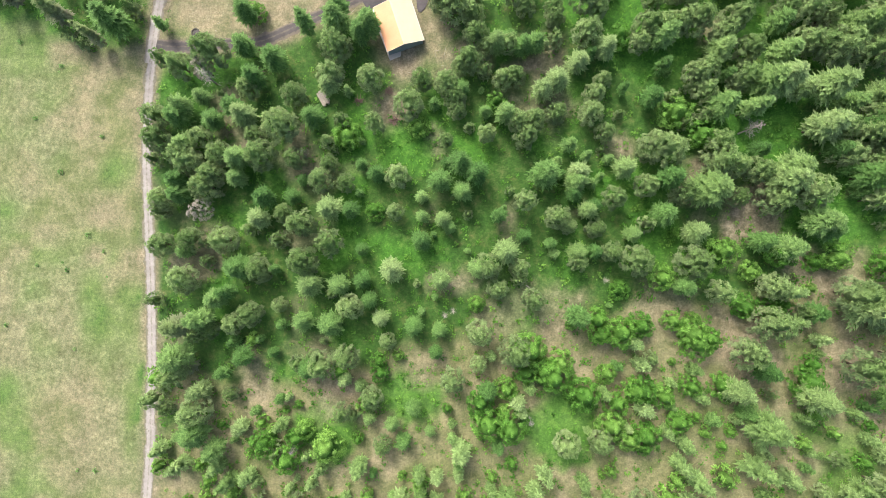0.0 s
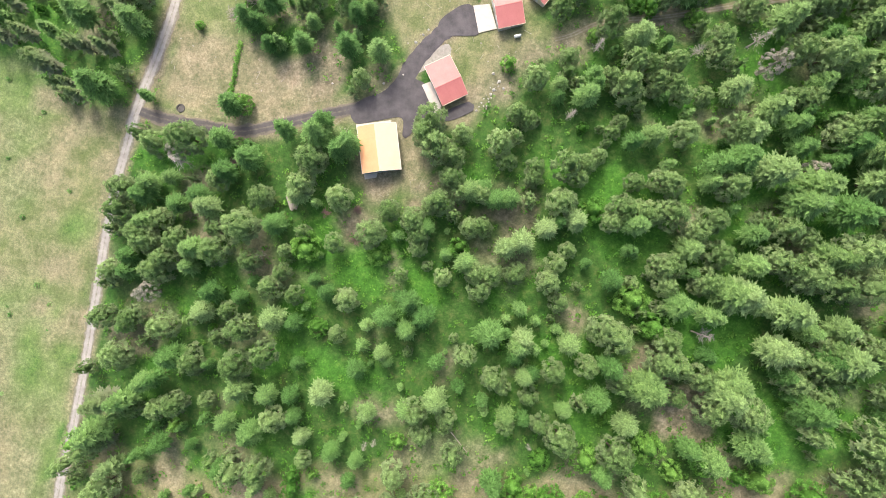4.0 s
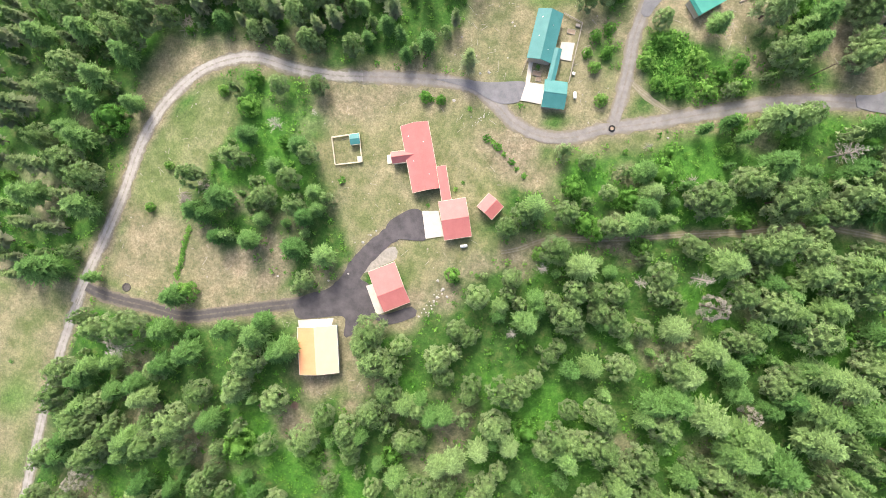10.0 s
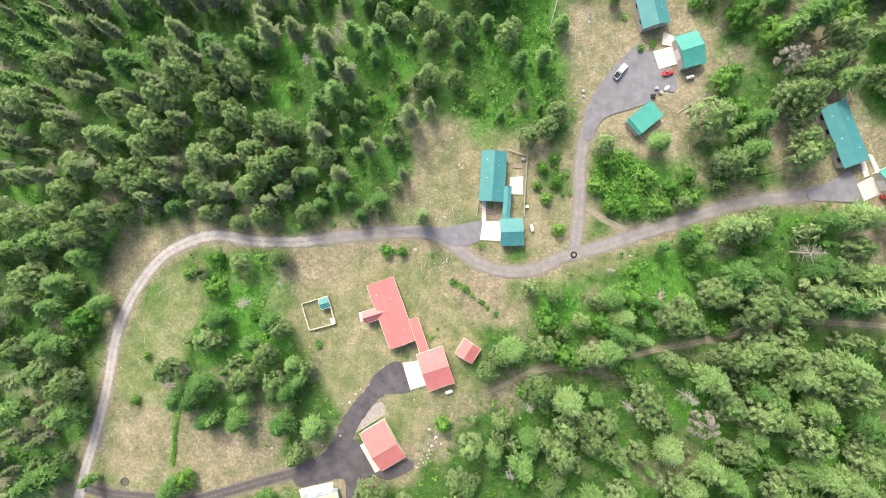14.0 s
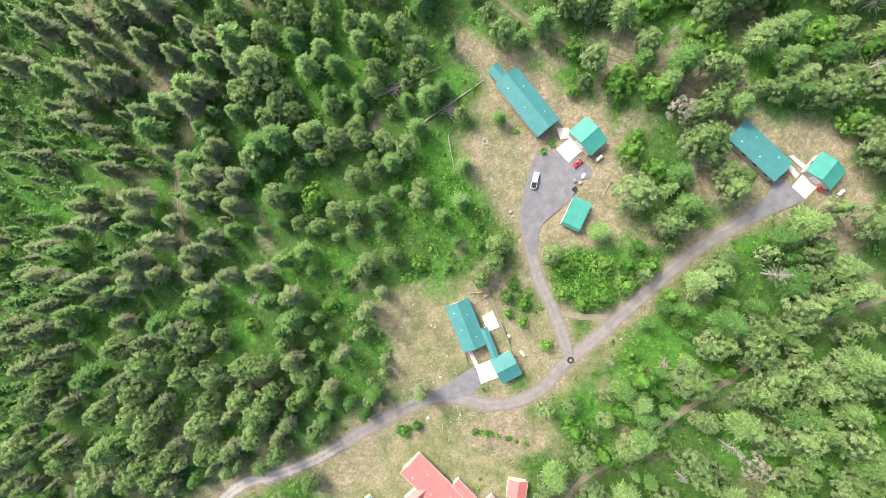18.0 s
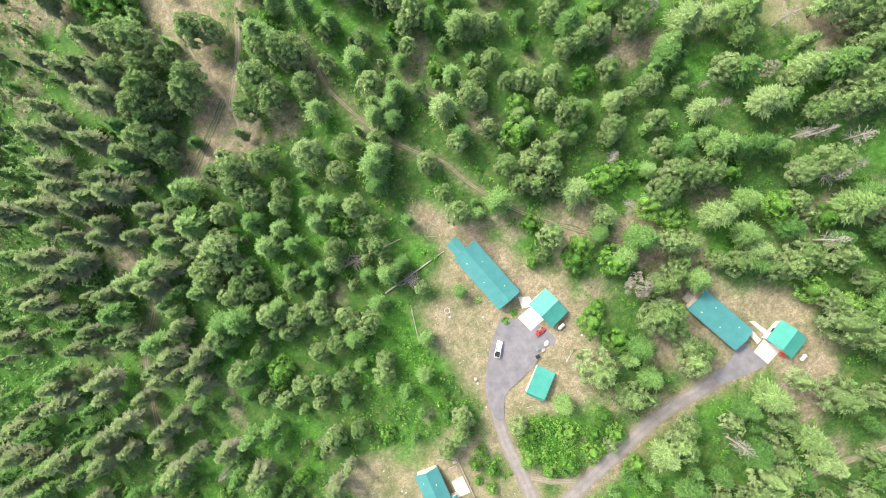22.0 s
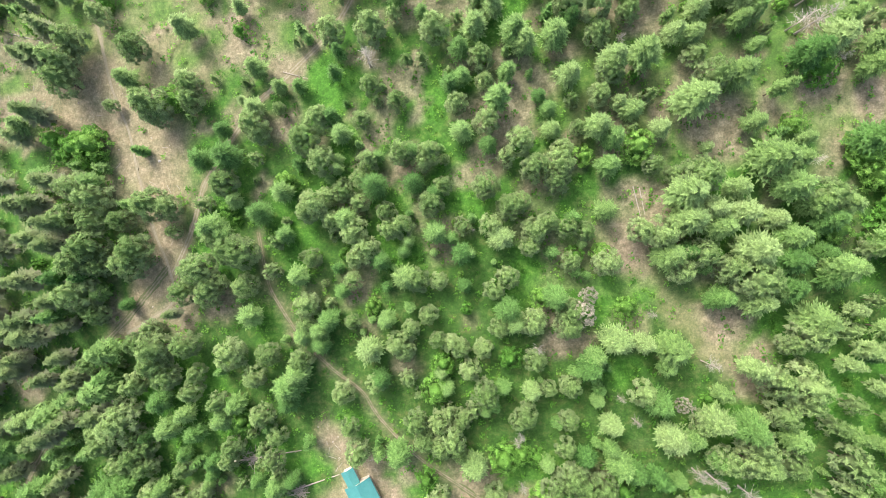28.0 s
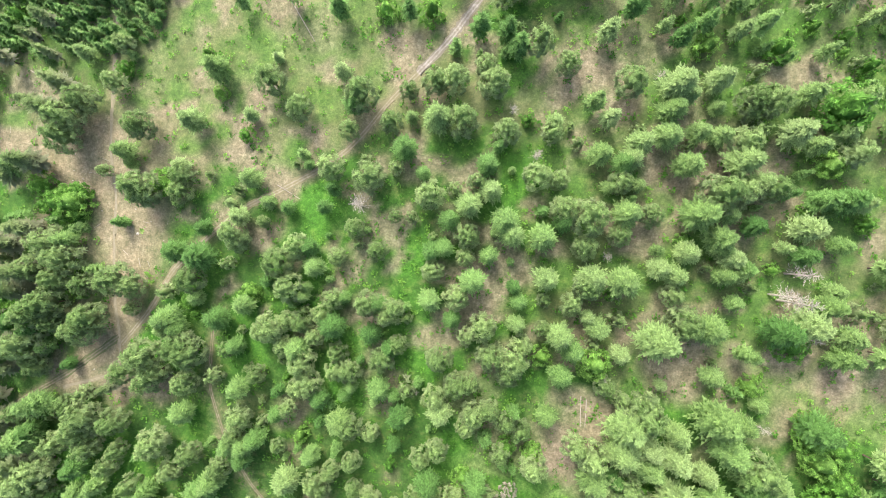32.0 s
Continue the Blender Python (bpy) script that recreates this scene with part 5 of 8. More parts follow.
plant("pine", [(-70.2, 5.2, 13.5, 1.32), (-66.3, 15.4, 11.8, 1.31), (-63.6, -10.9, 12.9, 1.32), (-53.9, 15.1, 14.1, 1.32), (-46.2, -1.6, 8.7, 1.32), (-38.9, -15.9, 14.1, 1.32), (-35.2, 9, 11.6, 1.32), (-27.8, 8.2, 9.4, 1.23), (-12.5, 0.6, 8.1, 1.32), (-11.9, 11.6, 10.9, 1.3), (25, -14.2, 9.4, 1.32), (46.4, -1.4, 9.3, 1.25), (57.9, -9.7, 13.7, 1.32), (60.2, 11.8, 10.7, 1.32), (73.2, -9.2, 15.1, 1.32), (78.5, 19.3, 15.4, 1.32), (86, 9.7, 9.1, 1.32), (95, 9.3, 12.6, 1.32), (95.6, -15, 12.2, 1.32), (103.5, 11.7, 15.7, 1.32), (116.7, -15.7, 16, 1.32), (123.6, -19.8, 14.1, 1.32)])
plant("pine", [(-87.9, 26.1, 11.9, 1.32), (-80.9, 41.8, 12.3, 1.3), (-73.5, 20.3, 10.4, 1.32), (-71.2, 45.6, 16, 1.32), (-59.4, 36, 10.3, 1.32), (-47.4, 24.1, 16, 1.32), (-44.6, 34.3, 11.7, 1.32), (-33.8, 40.7, 12.3, 1.32), (-32.5, 48.5, 14.4, 1.32), (-22.2, 39.8, 12.2, 1.32), (-9.9, 32.6, 13.5, 1.32), (4.6, 31.7, 8.8, 1.32), (8.6, 53.8, 11.9, 1.3), (12.1, 50.7, 9.2, 1.32), (20.7, 42.5, 9.8, 1.31), (34.7, 33.5, 6.5, 1.32), (40.6, 55.3, 13.1, 1.32), (43, 32.2, 11.2, 1.27), (55.9, 53.1, 10.1, 1.27), (61.6, 58, 11.4, 1.32), (64.5, 22.2, 14.7, 1.31)])
plant("pine", [(70.9, 59.5, 13.9, 1.32), (74.3, 45.8, 11.9, 1.32), (79.1, 25.1, 11.4, 1.32), (86.5, 52.1, 11.7, 1.32), (108.8, 52.2, 16, 1.32), (113.8, 23.1, 12, 1.32), (117.1, 51.6, 13.8, 1.31), (-117.7, 90.7, 12.2, 1.32), (-105, 83.9, 11.7, 1.32), (-44.4, 95.9, 10.9, 1.32), (-25, 76.1, 9.1, 1.32), (-1.5, 68.3, 14.1, 1.32), (5.3, 61.7, 9.1, 1.32), (25.5, 75.8, 9.1, 1.32), (31.5, 63.1, 8.5, 1.32), (32.3, 96.2, 9, 1.29), (44.1, 63.3, 9.4, 1.23), (49.6, 91.1, 13.9, 1.32), (49.8, 78.6, 7.3, 1.32), (58.3, 93.3, 7.5, 1.32), (59.3, 66.1, 9, 1.29), (65.1, 92.8, 10, 1.32)])
plant("pine", [(68.6, 82.7, 11.9, 1.32), (71.5, 94.3, 8.5, 1.32), (81.8, 87.2, 12.6, 1.32), (95, 99.3, 9.8, 1.31), (101.2, 63.7, 12, 1.32), (-133.6, 133.6, 13.5, 1.32), (-117, 106.7, 14.1, 1.32), (-111.4, 135.8, 12.2, 1.32), (-99.5, 129.4, 13.3, 1.32), (-40.3, 132.2, 8.8, 1.31), (-36.5, 111.7, 10.3, 1.25), (26.4, 109.7, 10, 1.29), (42, 134.5, 7.6, 1.32), (50.8, 128.1, 7.5, 1.32), (63.2, 123, 9.1, 1.27), (71.1, 109.8, 12.2, 1.32), (75.8, 122.1, 7.7, 1.18), (76.6, 133.7, 15.4, 1.32), (88.1, 124.2, 6.5, 1.19), (92.3, 111.9, 12.5, 1.32)])
plant("pine", [(93.5, 125.5, 13.3, 1.32), (93.7, 139.6, 16, 1.32), (97.1, 129.7, 15, 1.32), (99.4, 111.7, 15.4, 1.32), (104.4, 118.5, 9.5, 1.32), (105.8, 128.7, 12.9, 1.32), (107, 134.7, 9.1, 1.27), (112.9, 107.7, 16, 1.32), (128.5, 107.8, 11.6, 1.32), (-116.3, 178.2, 15.3, 1.32), (-110.4, 142.6, 11.2, 1.32), (-98.5, 170.8, 11.7, 1.32), (-94.8, 148, 12.6, 1.32), (-83.7, 174.6, 13.8, 1.31), (-82, 164.1, 12.9, 1.32), (-81.8, 149.8, 11.7, 1.32), (-67.9, 150.2, 12.5, 1.32), (-66.9, 158.9, 13.8, 1.32), (-66.7, 179.6, 9.1, 1.32), (-63.9, 142.9, 8.8, 1.32), (-63.5, 165.3, 10, 1.32), (-59.6, 171.9, 11.2, 1.32)])
plant("pine", [(-54.1, 141.2, 8.2, 1.32), (-53.9, 162.9, 11, 1.28), (-52.7, 150.7, 11.9, 1.3), (-51.4, 164.2, 9.4, 1.23), (-48.7, 158.3, 12.6, 1.32), (-46, 171.5, 10.7, 1.32), (-44.9, 161.1, 11.3, 1.32), (-44.9, 144.4, 7, 1.32), (-42.6, 170.5, 10.9, 1.32), (-35.2, 175.3, 9.1, 1.27), (-34, 146.5, 10.1, 1.27), (-30.5, 164.5, 10.3, 1.25), (27.8, 178.4, 9.1, 1.27), (49.3, 179.4, 8.4, 1.32), (83.9, 141.7, 12.2, 1.32), (94.5, 165.1, 9.8, 1.32), (97.4, 142.9, 14.8, 1.32), (106.2, 141.3, 10, 1.29), (109.9, 146.7, 14.8, 1.32), (110.1, 140.9, 10.1, 1.32), (119.1, 160.4, 10.9, 1.32)])
plant("pine", [(133.1, 163.6, 15.3, 1.32), (-116.2, 204.8, 12.8, 1.31), (-114.9, 191.1, 14.2, 1.32), (-109.8, 185.6, 12.9, 1.29), (-106.7, 219.1, 11.2, 1.32), (-102.7, 207.2, 13.8, 1.31), (-98.6, 201.1, 11.2, 1.27), (-96.7, 213.6, 11.2, 1.32), (-86.3, 203.9, 12.6, 1.32), (-81.8, 196.2, 11.5, 1.32), (-77, 181.8, 16, 1.32), (-71.1, 212.9, 16, 1.32), (-66.3, 207.4, 11.3, 1.32), (-62, 185.6, 12.3, 1.32), (-56.7, 203.7, 9.8, 1.32), (-55.9, 209, 10.6, 1.32), (-54, 183.2, 8.8, 1.32), (-45.9, 200.6, 11.5, 1.32), (-36.2, 198.4, 13.2, 1.32), (-20.3, 209.7, 7.6, 1.32), (-14.9, 206.9, 8.4, 1.23), (-4.8, 203.1, 7.6, 1.32)])
plant("pine", [(-3.8, 192.3, 10, 1.32), (-0.4, 217.7, 8.8, 1.31), (3.8, 192.2, 8.8, 1.31), (18.2, 209.4, 7.9, 1.32), (32.1, 181.9, 10, 1.29), (34.4, 186.7, 10, 1.29), (75.3, 189.1, 16, 1.32), (94.7, 198.5, 14.2, 1.32), (101, 183.2, 12.3, 1.32), (101.2, 206.2, 10.3, 1.32), (106.8, 210.8, 8.7, 1.32), (108.7, 215.1, 10.9, 1.3), (116.3, 207.6, 8.4, 1.23), (120.4, 205.7, 11.2, 1.32), (132.6, 200.6, 12.5, 1.32), (140, 216.8, 9.3, 1.25), (140.8, 187.8, 9.8, 1.32), (145.4, 199.5, 12.2, 1.32), (150.8, 190.5, 10, 1.32), (161.5, 194, 10.6, 1.32), (166.1, 210, 12.5, 1.32), (-97.7, 224.6, 13.8, 1.31)])
plant("pine", [(-81.8, 232.9, 13.6, 1.32), (-71.7, 241.8, 11.9, 1.32), (-71.4, 253.8, 11.6, 1.32), (-67.2, 225.3, 12.3, 1.32), (-66, 246.1, 10, 1.32), (-56.7, 221.3, 10.6, 1.32), (-55.1, 254.1, 13.4, 1.32), (-37.4, 225.3, 11.4, 1.32), (-37.2, 239, 10.6, 1.32), (-33.7, 228.4, 11.8, 1.31), (-25.5, 251.9, 10.6, 1.32), (-24.1, 248.5, 12.3, 1.32), (-17.3, 241.9, 10, 1.29), (-17.1, 223.7, 8.8, 1.32), (-16.6, 258.1, 12.3, 1.32), (-14.8, 244.3, 11.8, 1.31), (-10.1, 232.9, 11.9, 1.32), (-7.2, 226.4, 8.5, 1.32), (-2, 229.8, 10.7, 1.32), (-0.9, 239.4, 9, 1.29), (5.3, 227.4, 9.5, 1.32), (12.4, 224, 8.8, 1.31)])
plant("pine", [(13.4, 241.4, 8.8, 1.31), (15.1, 245.9, 10.1, 1.27), (24.5, 254.9, 11.2, 1.27), (28.5, 248.3, 9.2, 1.32), (75.7, 250.8, 10.1, 1.27), (75.9, 243.8, 10.1, 1.32), (81.7, 241.4, 8.4, 1.23), (82.7, 251.9, 8.8, 1.31), (90.7, 229.3, 10, 1.29), (98.6, 250, 8.4, 1.32), (107.1, 231, 13.6, 1.32), (107.5, 258.7, 7.3, 1.32), (111.2, 242.3, 8.9, 1.32), (112, 234.7, 12.9, 1.32), (112.3, 250.2, 9.4, 1.23), (112.9, 259.5, 10.1, 1.27), (115.1, 232.2, 12.5, 1.32), (120.5, 231.3, 11.9, 1.32), (132.4, 257.3, 10.9, 1.32), (142.4, 223.7, 11, 1.28), (159, 237.5, 12.8, 1.31), (160.7, 242.1, 13.7, 1.32)])
plant("pine", [(166.1, 259.6, 13.3, 1.32), (167.4, 250.3, 12.6, 1.32), (170, 236, 11.2, 1.32), (172.6, 258.4, 16, 1.32), (-72, 263.9, 13.1, 1.32), (-65, 278.5, 13.8, 1.32), (-59.2, 266.3, 14.5, 1.32), (-54.2, 284.9, 12.6, 1.32), (-50.3, 271.2, 13.2, 1.32), (-48.5, 275, 12.6, 1.32), (-43.4, 286.5, 16, 1.32), (-42.6, 298.2, 16, 1.32), (-41.4, 268.5, 11.6, 1.32), (-35.2, 274.8, 11.6, 1.32), (-34.5, 291.8, 14.1, 1.32), (-32.9, 284.2, 11, 1.32), (-31.3, 269.8, 10.7, 1.32), (-25.4, 288.7, 10.1, 1.27), (-23.3, 286.7, 10, 1.32), (-13.1, 265.7, 11.2, 1.32), (-11.9, 277.9, 11, 1.28), (-6.2, 271.8, 13.4, 1.32)])
plant("pine", [(-2.8, 267.1, 11.9, 1.3), (3.5, 262.5, 10.1, 1.32), (3.9, 276.4, 12.2, 1.32), (5.2, 267.6, 8.8, 1.31), (10.2, 298.4, 15.3, 1.32), (12.9, 293.7, 11.4, 1.32), (17.4, 273.6, 13.8, 1.31), (22.4, 293, 11.2, 1.32), (22.8, 265.9, 10, 1.32), (28, 272.7, 10.7, 1.32), (39.7, 280.7, 9.4, 1.23), (40.7, 286.5, 11.3, 1.32), (42.6, 299.5, 8.8, 1.31), (48.5, 260.1, 10, 1.29), (52.7, 280.5, 7.2, 1.32), (55, 298.8, 8.8, 1.32), (58.8, 262.8, 9.2, 1.32), (74.7, 281.5, 8.7, 1.32), (77.1, 274.3, 7.9, 1.32), (78.7, 290.8, 7.8, 1.32), (83.5, 271.7, 9, 1.29), (89.4, 271.2, 8.8, 1.32)])
plant("pine", [(93.8, 287.3, 9.1, 1.32), (94.6, 276.9, 9.3, 1.25), (97.7, 291.2, 10.3, 1.25), (104.1, 298.9, 8.8, 1.32), (104.1, 267.4, 9.8, 1.32), (113.5, 280.3, 11.7, 1.32), (166.7, 283.2, 10.9, 1.32), (170.8, 268.6, 10.3, 1.32), (191.5, 293, 10.3, 1.25), (-43.3, 320.7, 14.1, 1.32), (-37.7, 310.4, 15.8, 1.32), (-33.7, 327, 14.1, 1.32), (-29.3, 315.5, 13.5, 1.32), (-25.5, 302.6, 16, 1.32), (-20.2, 321, 14.4, 1.32), (-11, 301.6, 14.4, 1.32), (-3.3, 317.9, 14.7, 1.31), (1.3, 310.1, 7.5, 1.2), (18.6, 322.8, 12.2, 1.32), (22.7, 301.8, 14.2, 1.32), (29.8, 336, 10.1, 1.32), (42.6, 333, 12.9, 1.32)])
plant("pine", [(45.2, 314.4, 13.4, 1.32), (47.3, 326.6, 12.6, 1.32), (47.8, 338.4, 12.1, 1.28), (48.5, 317, 9.2, 1.32), (52.9, 317.5, 10, 1.32), (55.5, 306.2, 12.2, 1.32), (57.1, 314.4, 9.4, 1.23), (58.6, 301.3, 12.2, 1.32), (59.3, 338, 7.9, 1.32), (64.5, 311.3, 9.1, 1.27), (65.6, 306.4, 9.8, 1.32), (68.9, 307.3, 10.3, 1.32), (77.2, 312.8, 11.2, 1.32), (77.6, 326.8, 11, 1.32), (81.9, 325.2, 6, 1.07), (86.3, 339.7, 9.8, 1.32), (92.9, 316.4, 11.7, 1.32), (98.8, 310.5, 11.4, 1.32), (102.2, 311.3, 9.5, 1.32), (108, 304.7, 8.8, 1.31), (112.1, 316.7, 10.7, 1.32), (112.8, 320.5, 13.5, 1.32)])
plant("pine", [(118.9, 330.9, 7, 1.32), (124.9, 339, 9.4, 1.32), (133.8, 301.6, 10.9, 1.3), (143.5, 316.5, 7, 1.32), (150, 317.1, 10.3, 1.25), (-42.6, 340.9, 11.6, 1.32), (-26.5, 360.9, 15, 1.32), (-23.9, 367, 12.5, 1.32), (-15.4, 374.1, 10, 1.32), (-15.2, 348.4, 6.2, 1.32), (-4.6, 362.8, 12.8, 1.31), (1, 344.1, 12.5, 1.32), (10.3, 351.3, 10.4, 1.32), (35.7, 343.3, 6, 1.29), (40.3, 376.4, 11, 1.32), (55.7, 373.8, 9.1, 1.27), (62.6, 347.1, 9.3, 1.25), (64.3, 361.6, 13.5, 1.32), (69.8, 342.2, 9.1, 1.27), (81.3, 359.7, 12.6, 1.32), (93.6, 351.5, 11, 1.32), (94.6, 345.5, 8.1, 1.32)])
plant("pine", [(108.8, 370.6, 12, 1.32), (114.3, 370.7, 9.3, 1.25), (124.5, 354.6, 10.7, 1.32), (139.5, 366.8, 9.7, 1.32), (149.7, 347.1, 9.1, 1.32), (158.4, 376.4, 13.2, 1.32), (-14.9, 385.3, 8.8, 1.31), (31.2, 382.7, 12.9, 1.29), (57.1, 383.2, 14.2, 1.32), (69.9, 387.1, 8.5, 1.21), (76.9, 390.2, 11.2, 1.27), (85.9, 381.7, 13.1, 1.32), (89, 397, 9.5, 1.32), (92.5, 392.5, 12.6, 1.32), (110.4, 400.9, 10.3, 1.32), (126.7, 399, 12.5, 1.32), (157, 399.6, 11.3, 1.32), (157.6, 389, 12.1, 1.28), (162, 399.8, 12.3, 1.32), (183.6, 391.1, 11.6, 1.32)])
plant("leaf", [(-35.8, -66.2, 5.6, 1.3), (13.7, -25.6, 4.9, 1.3), (16.1, -54.1, 7.7, 1.3), (23.7, -50, 6.3, 1.3), (23.7, -57.4, 5.6, 1.3), (34.2, -44, 7, 1.3), (38.9, -41.2, 7, 1.3), (41.9, -29.7, 3.5, 1.3), (45.8, -49.6, 9, 1.32), (50, -32.4, 6.3, 1.3), (52.5, -43.4, 5.6, 1.3), (55.4, -31.1, 8.4, 1.3), (60.8, -47.7, 7, 1.3), (61.4, -28.9, 7, 1.3), (70.4, -26.8, 5.6, 1.3), (76.6, -26.1, 4.2, 1.3), (76.7, -45.5, 5.6, 1.3), (77.2, -32.6, 8.4, 1.3), (89.8, -21.4, 7, 1.3), (97.8, -21.8, 6.3, 1.3), (107.9, -41.4, 8.4, 1.3), (-18.7, 0.7, 5.6, 1.3)])
plant("leaf", [(54.8, -18.5, 5.6, 1.3), (82.5, -5.8, 8.4, 1.3), (91.4, -11.4, 5.6, 1.3), (98.6, -5.4, 8.4, 1.3), (114.1, -6.1, 7.7, 1.3), (128.3, -6.7, 9, 1.32), (-28, 22.4, 8.4, 1.3), (-6.6, 26.3, 6.3, 1.3), (50.4, 55.4, 7.7, 1.3), (67.4, 33.5, 9, 1.32), (-80, 80.8, 2.8, 1.3), (-78.6, 95.2, 2.5, 1.3), (103.5, 97, 4.9, 1.3), (-99, 103.5, 9, 1.32), (-69, 122.8, 3.2, 1.3), (-60.2, 129, 4.9, 1.3), (-59.2, 119.9, 6.3, 1.3), (-8.4, 139.2, 3.2, 1.3), (-3.8, 139.9, 2.8, 1.3), (38.2, 105.4, 4.2, 1.3), (64.6, 116.8, 4.9, 1.3), (88.9, 132.4, 4.9, 1.3)])
plant("leaf", [(32.5, 165.6, 2.8, 1.3), (33.2, 170.8, 3.2, 1.3), (35.8, 161.9, 3.2, 1.3), (36.3, 173.9, 3.2, 1.3), (37.8, 167.1, 3.2, 1.3), (40.7, 153.6, 3.5, 1.3), (48.7, 167.6, 4.9, 1.3), (52, 174.5, 4.9, 1.3), (53.8, 162.7, 4.2, 1.3), (59.9, 162.7, 5.6, 1.3), (62.5, 172, 4.9, 1.3), (63.3, 144.4, 4.2, 1.3), (67.5, 164.4, 4.9, 1.3), (69.5, 170, 4.9, 1.3), (73.8, 173.9, 4.6, 1.3), (75.8, 167.9, 4.9, 1.3), (78.1, 157.9, 5.6, 1.3), (78.4, 150.6, 3.5, 1.3), (93.6, 157.1, 4.9, 1.3), (-45, 184, 4.2, 1.3), (-18.6, 183, 4.9, 1.3)])
plant("leaf", [(-15.4, 212.9, 4.9, 1.3), (-13.4, 216, 7, 1.3), (-12, 188.2, 4.2, 1.3), (10.9, 187.2, 4.2, 1.3), (78.8, 201.6, 7, 1.3), (81.9, 205.2, 4.2, 1.3), (83.8, 194.4, 6.3, 1.3), (90.2, 215.7, 8.4, 1.3), (135.5, 217, 8.4, 1.3), (138, 191.9, 7, 1.3), (144.9, 185.1, 7.7, 1.3), (146.8, 209.8, 6.3, 1.3), (172.7, 219.5, 6.3, 1.3), (16.2, 250.7, 5.6, 1.3), (17.5, 252.7, 6.3, 1.3), (68.4, 223.1, 3.5, 1.3), (79.4, 220.3, 7.7, 1.3), (82.4, 223.4, 6.3, 1.3), (98.8, 240, 5.6, 1.3), (103.4, 239, 4.9, 1.3), (104.9, 227.8, 7.7, 1.3), (107.6, 224.8, 7, 1.3)])
plant("leaf", [(108.6, 221.3, 6.3, 1.3), (78.2, 267.2, 6.3, 1.3), (97.1, 267.8, 6.3, 1.3), (106.5, 284.5, 5.6, 1.3), (116.7, 295.7, 4.9, 1.3), (123.7, 296.4, 5.6, 1.3), (129.7, 280.8, 6.3, 1.3), (184.1, 298.4, 7.7, 1.3), (195.8, 296.2, 9, 1.32), (201.7, 287.9, 8.4, 1.3), (203.7, 294, 9, 1.32), (-32, 334.5, 5.6, 1.3), (-27.1, 339.6, 4.9, 1.3), (-25.7, 336.2, 9, 1.32), (18, 315.9, 4.9, 1.3), (35.9, 322.6, 5.6, 1.3), (120.4, 322.9, 5.6, 1.3), (134.6, 324.6, 8.4, 1.3), (174.9, 327.5, 5.6, 1.3), (190.6, 321.3, 5.6, 1.3), (192.1, 317.5, 9, 1.32), (195.4, 312.6, 9, 1.32)])
plant("leaf", [(198.9, 302.3, 9, 1.32), (199.5, 316.7, 7.7, 1.3), (200.4, 308, 9, 1.32), (205.2, 301.5, 8.4, 1.3), (-33.9, 340.2, 7, 1.3), (-21.6, 340.4, 6.3, 1.3), (-14.7, 378.7, 4.9, 1.3), (3.7, 348.1, 7.7, 1.3), (15.3, 377.3, 4.2, 1.3), (25.3, 366.9, 4.2, 1.3), (178.2, 375.4, 3.5, 1.3), (181.5, 341, 8.4, 1.3), (192.9, 375.1, 4.9, 1.3), (180.3, 387.8, 7, 1.3)])
plant("dead", [(6.7, -28, 5.3, 1.32), (-41.4, 16.9, 6.7, 1.32), (51.2, -16.2, 4.3, 1.32), (-71.6, 38.3, 12, 1.32), (87.8, 29.2, 11.5, 1.32), (36.9, 80.3, 4.8, 1.32), (-48.6, 117.4, 9.6, 1.32), (-39.1, 124.8, 4.8, 1.32), (39.6, 101.6, 8.6, 1.32), (66.9, 106.7, 7.7, 1.32), (81.4, 112.8, 11.5, 1.32), (86.1, 105.5, 6.7, 1.32), (56.9, 144.2, 5.8, 1.32), (105.6, 157, 13, 1.32), (144, 204.2, 12.5, 1.32), (98.7, 230.4, 6.7, 1.32), (99.1, 245, 5.8, 1.32), (127.2, 254.9, 5.8, 1.32), (130.9, 248.4, 6.7, 1.32), (146.6, 233.5, 9.6, 1.32), (149.1, 220.8, 12.5, 1.32), (153.6, 221.8, 12.5, 1.32)])
plant("dead", [(158.8, 228.2, 11.5, 1.32), (-62.8, 271, 8.6, 1.32), (104.9, 269.9, 7.7, 1.32), (136.6, 278.2, 5.8, 1.32), (89, 304.7, 3.8, 1.32), (137.5, 320.7, 6.7, 1.32), (180.4, 317.4, 6.7, 1.32), (62.6, 353.7, 12.5, 1.32), (107.5, 376.7, 7.7, 1.32), (175.7, 352.7, 12.5, 1.32), (178.3, 358.9, 12.5, 1.32), (186.5, 343.1, 7.7, 1.32), (98.9, 387.2, 6.7, 1.32), (134.4, 402.9, 6.7, 1.32)])
plant("rust", [(-70.6, -2.3, 12.3, 1.32), (92.7, 208.3, 13, 1.32), (143.3, 253, 8.2, 1.32), (119.2, 284.8, 9.2, 1.32)])
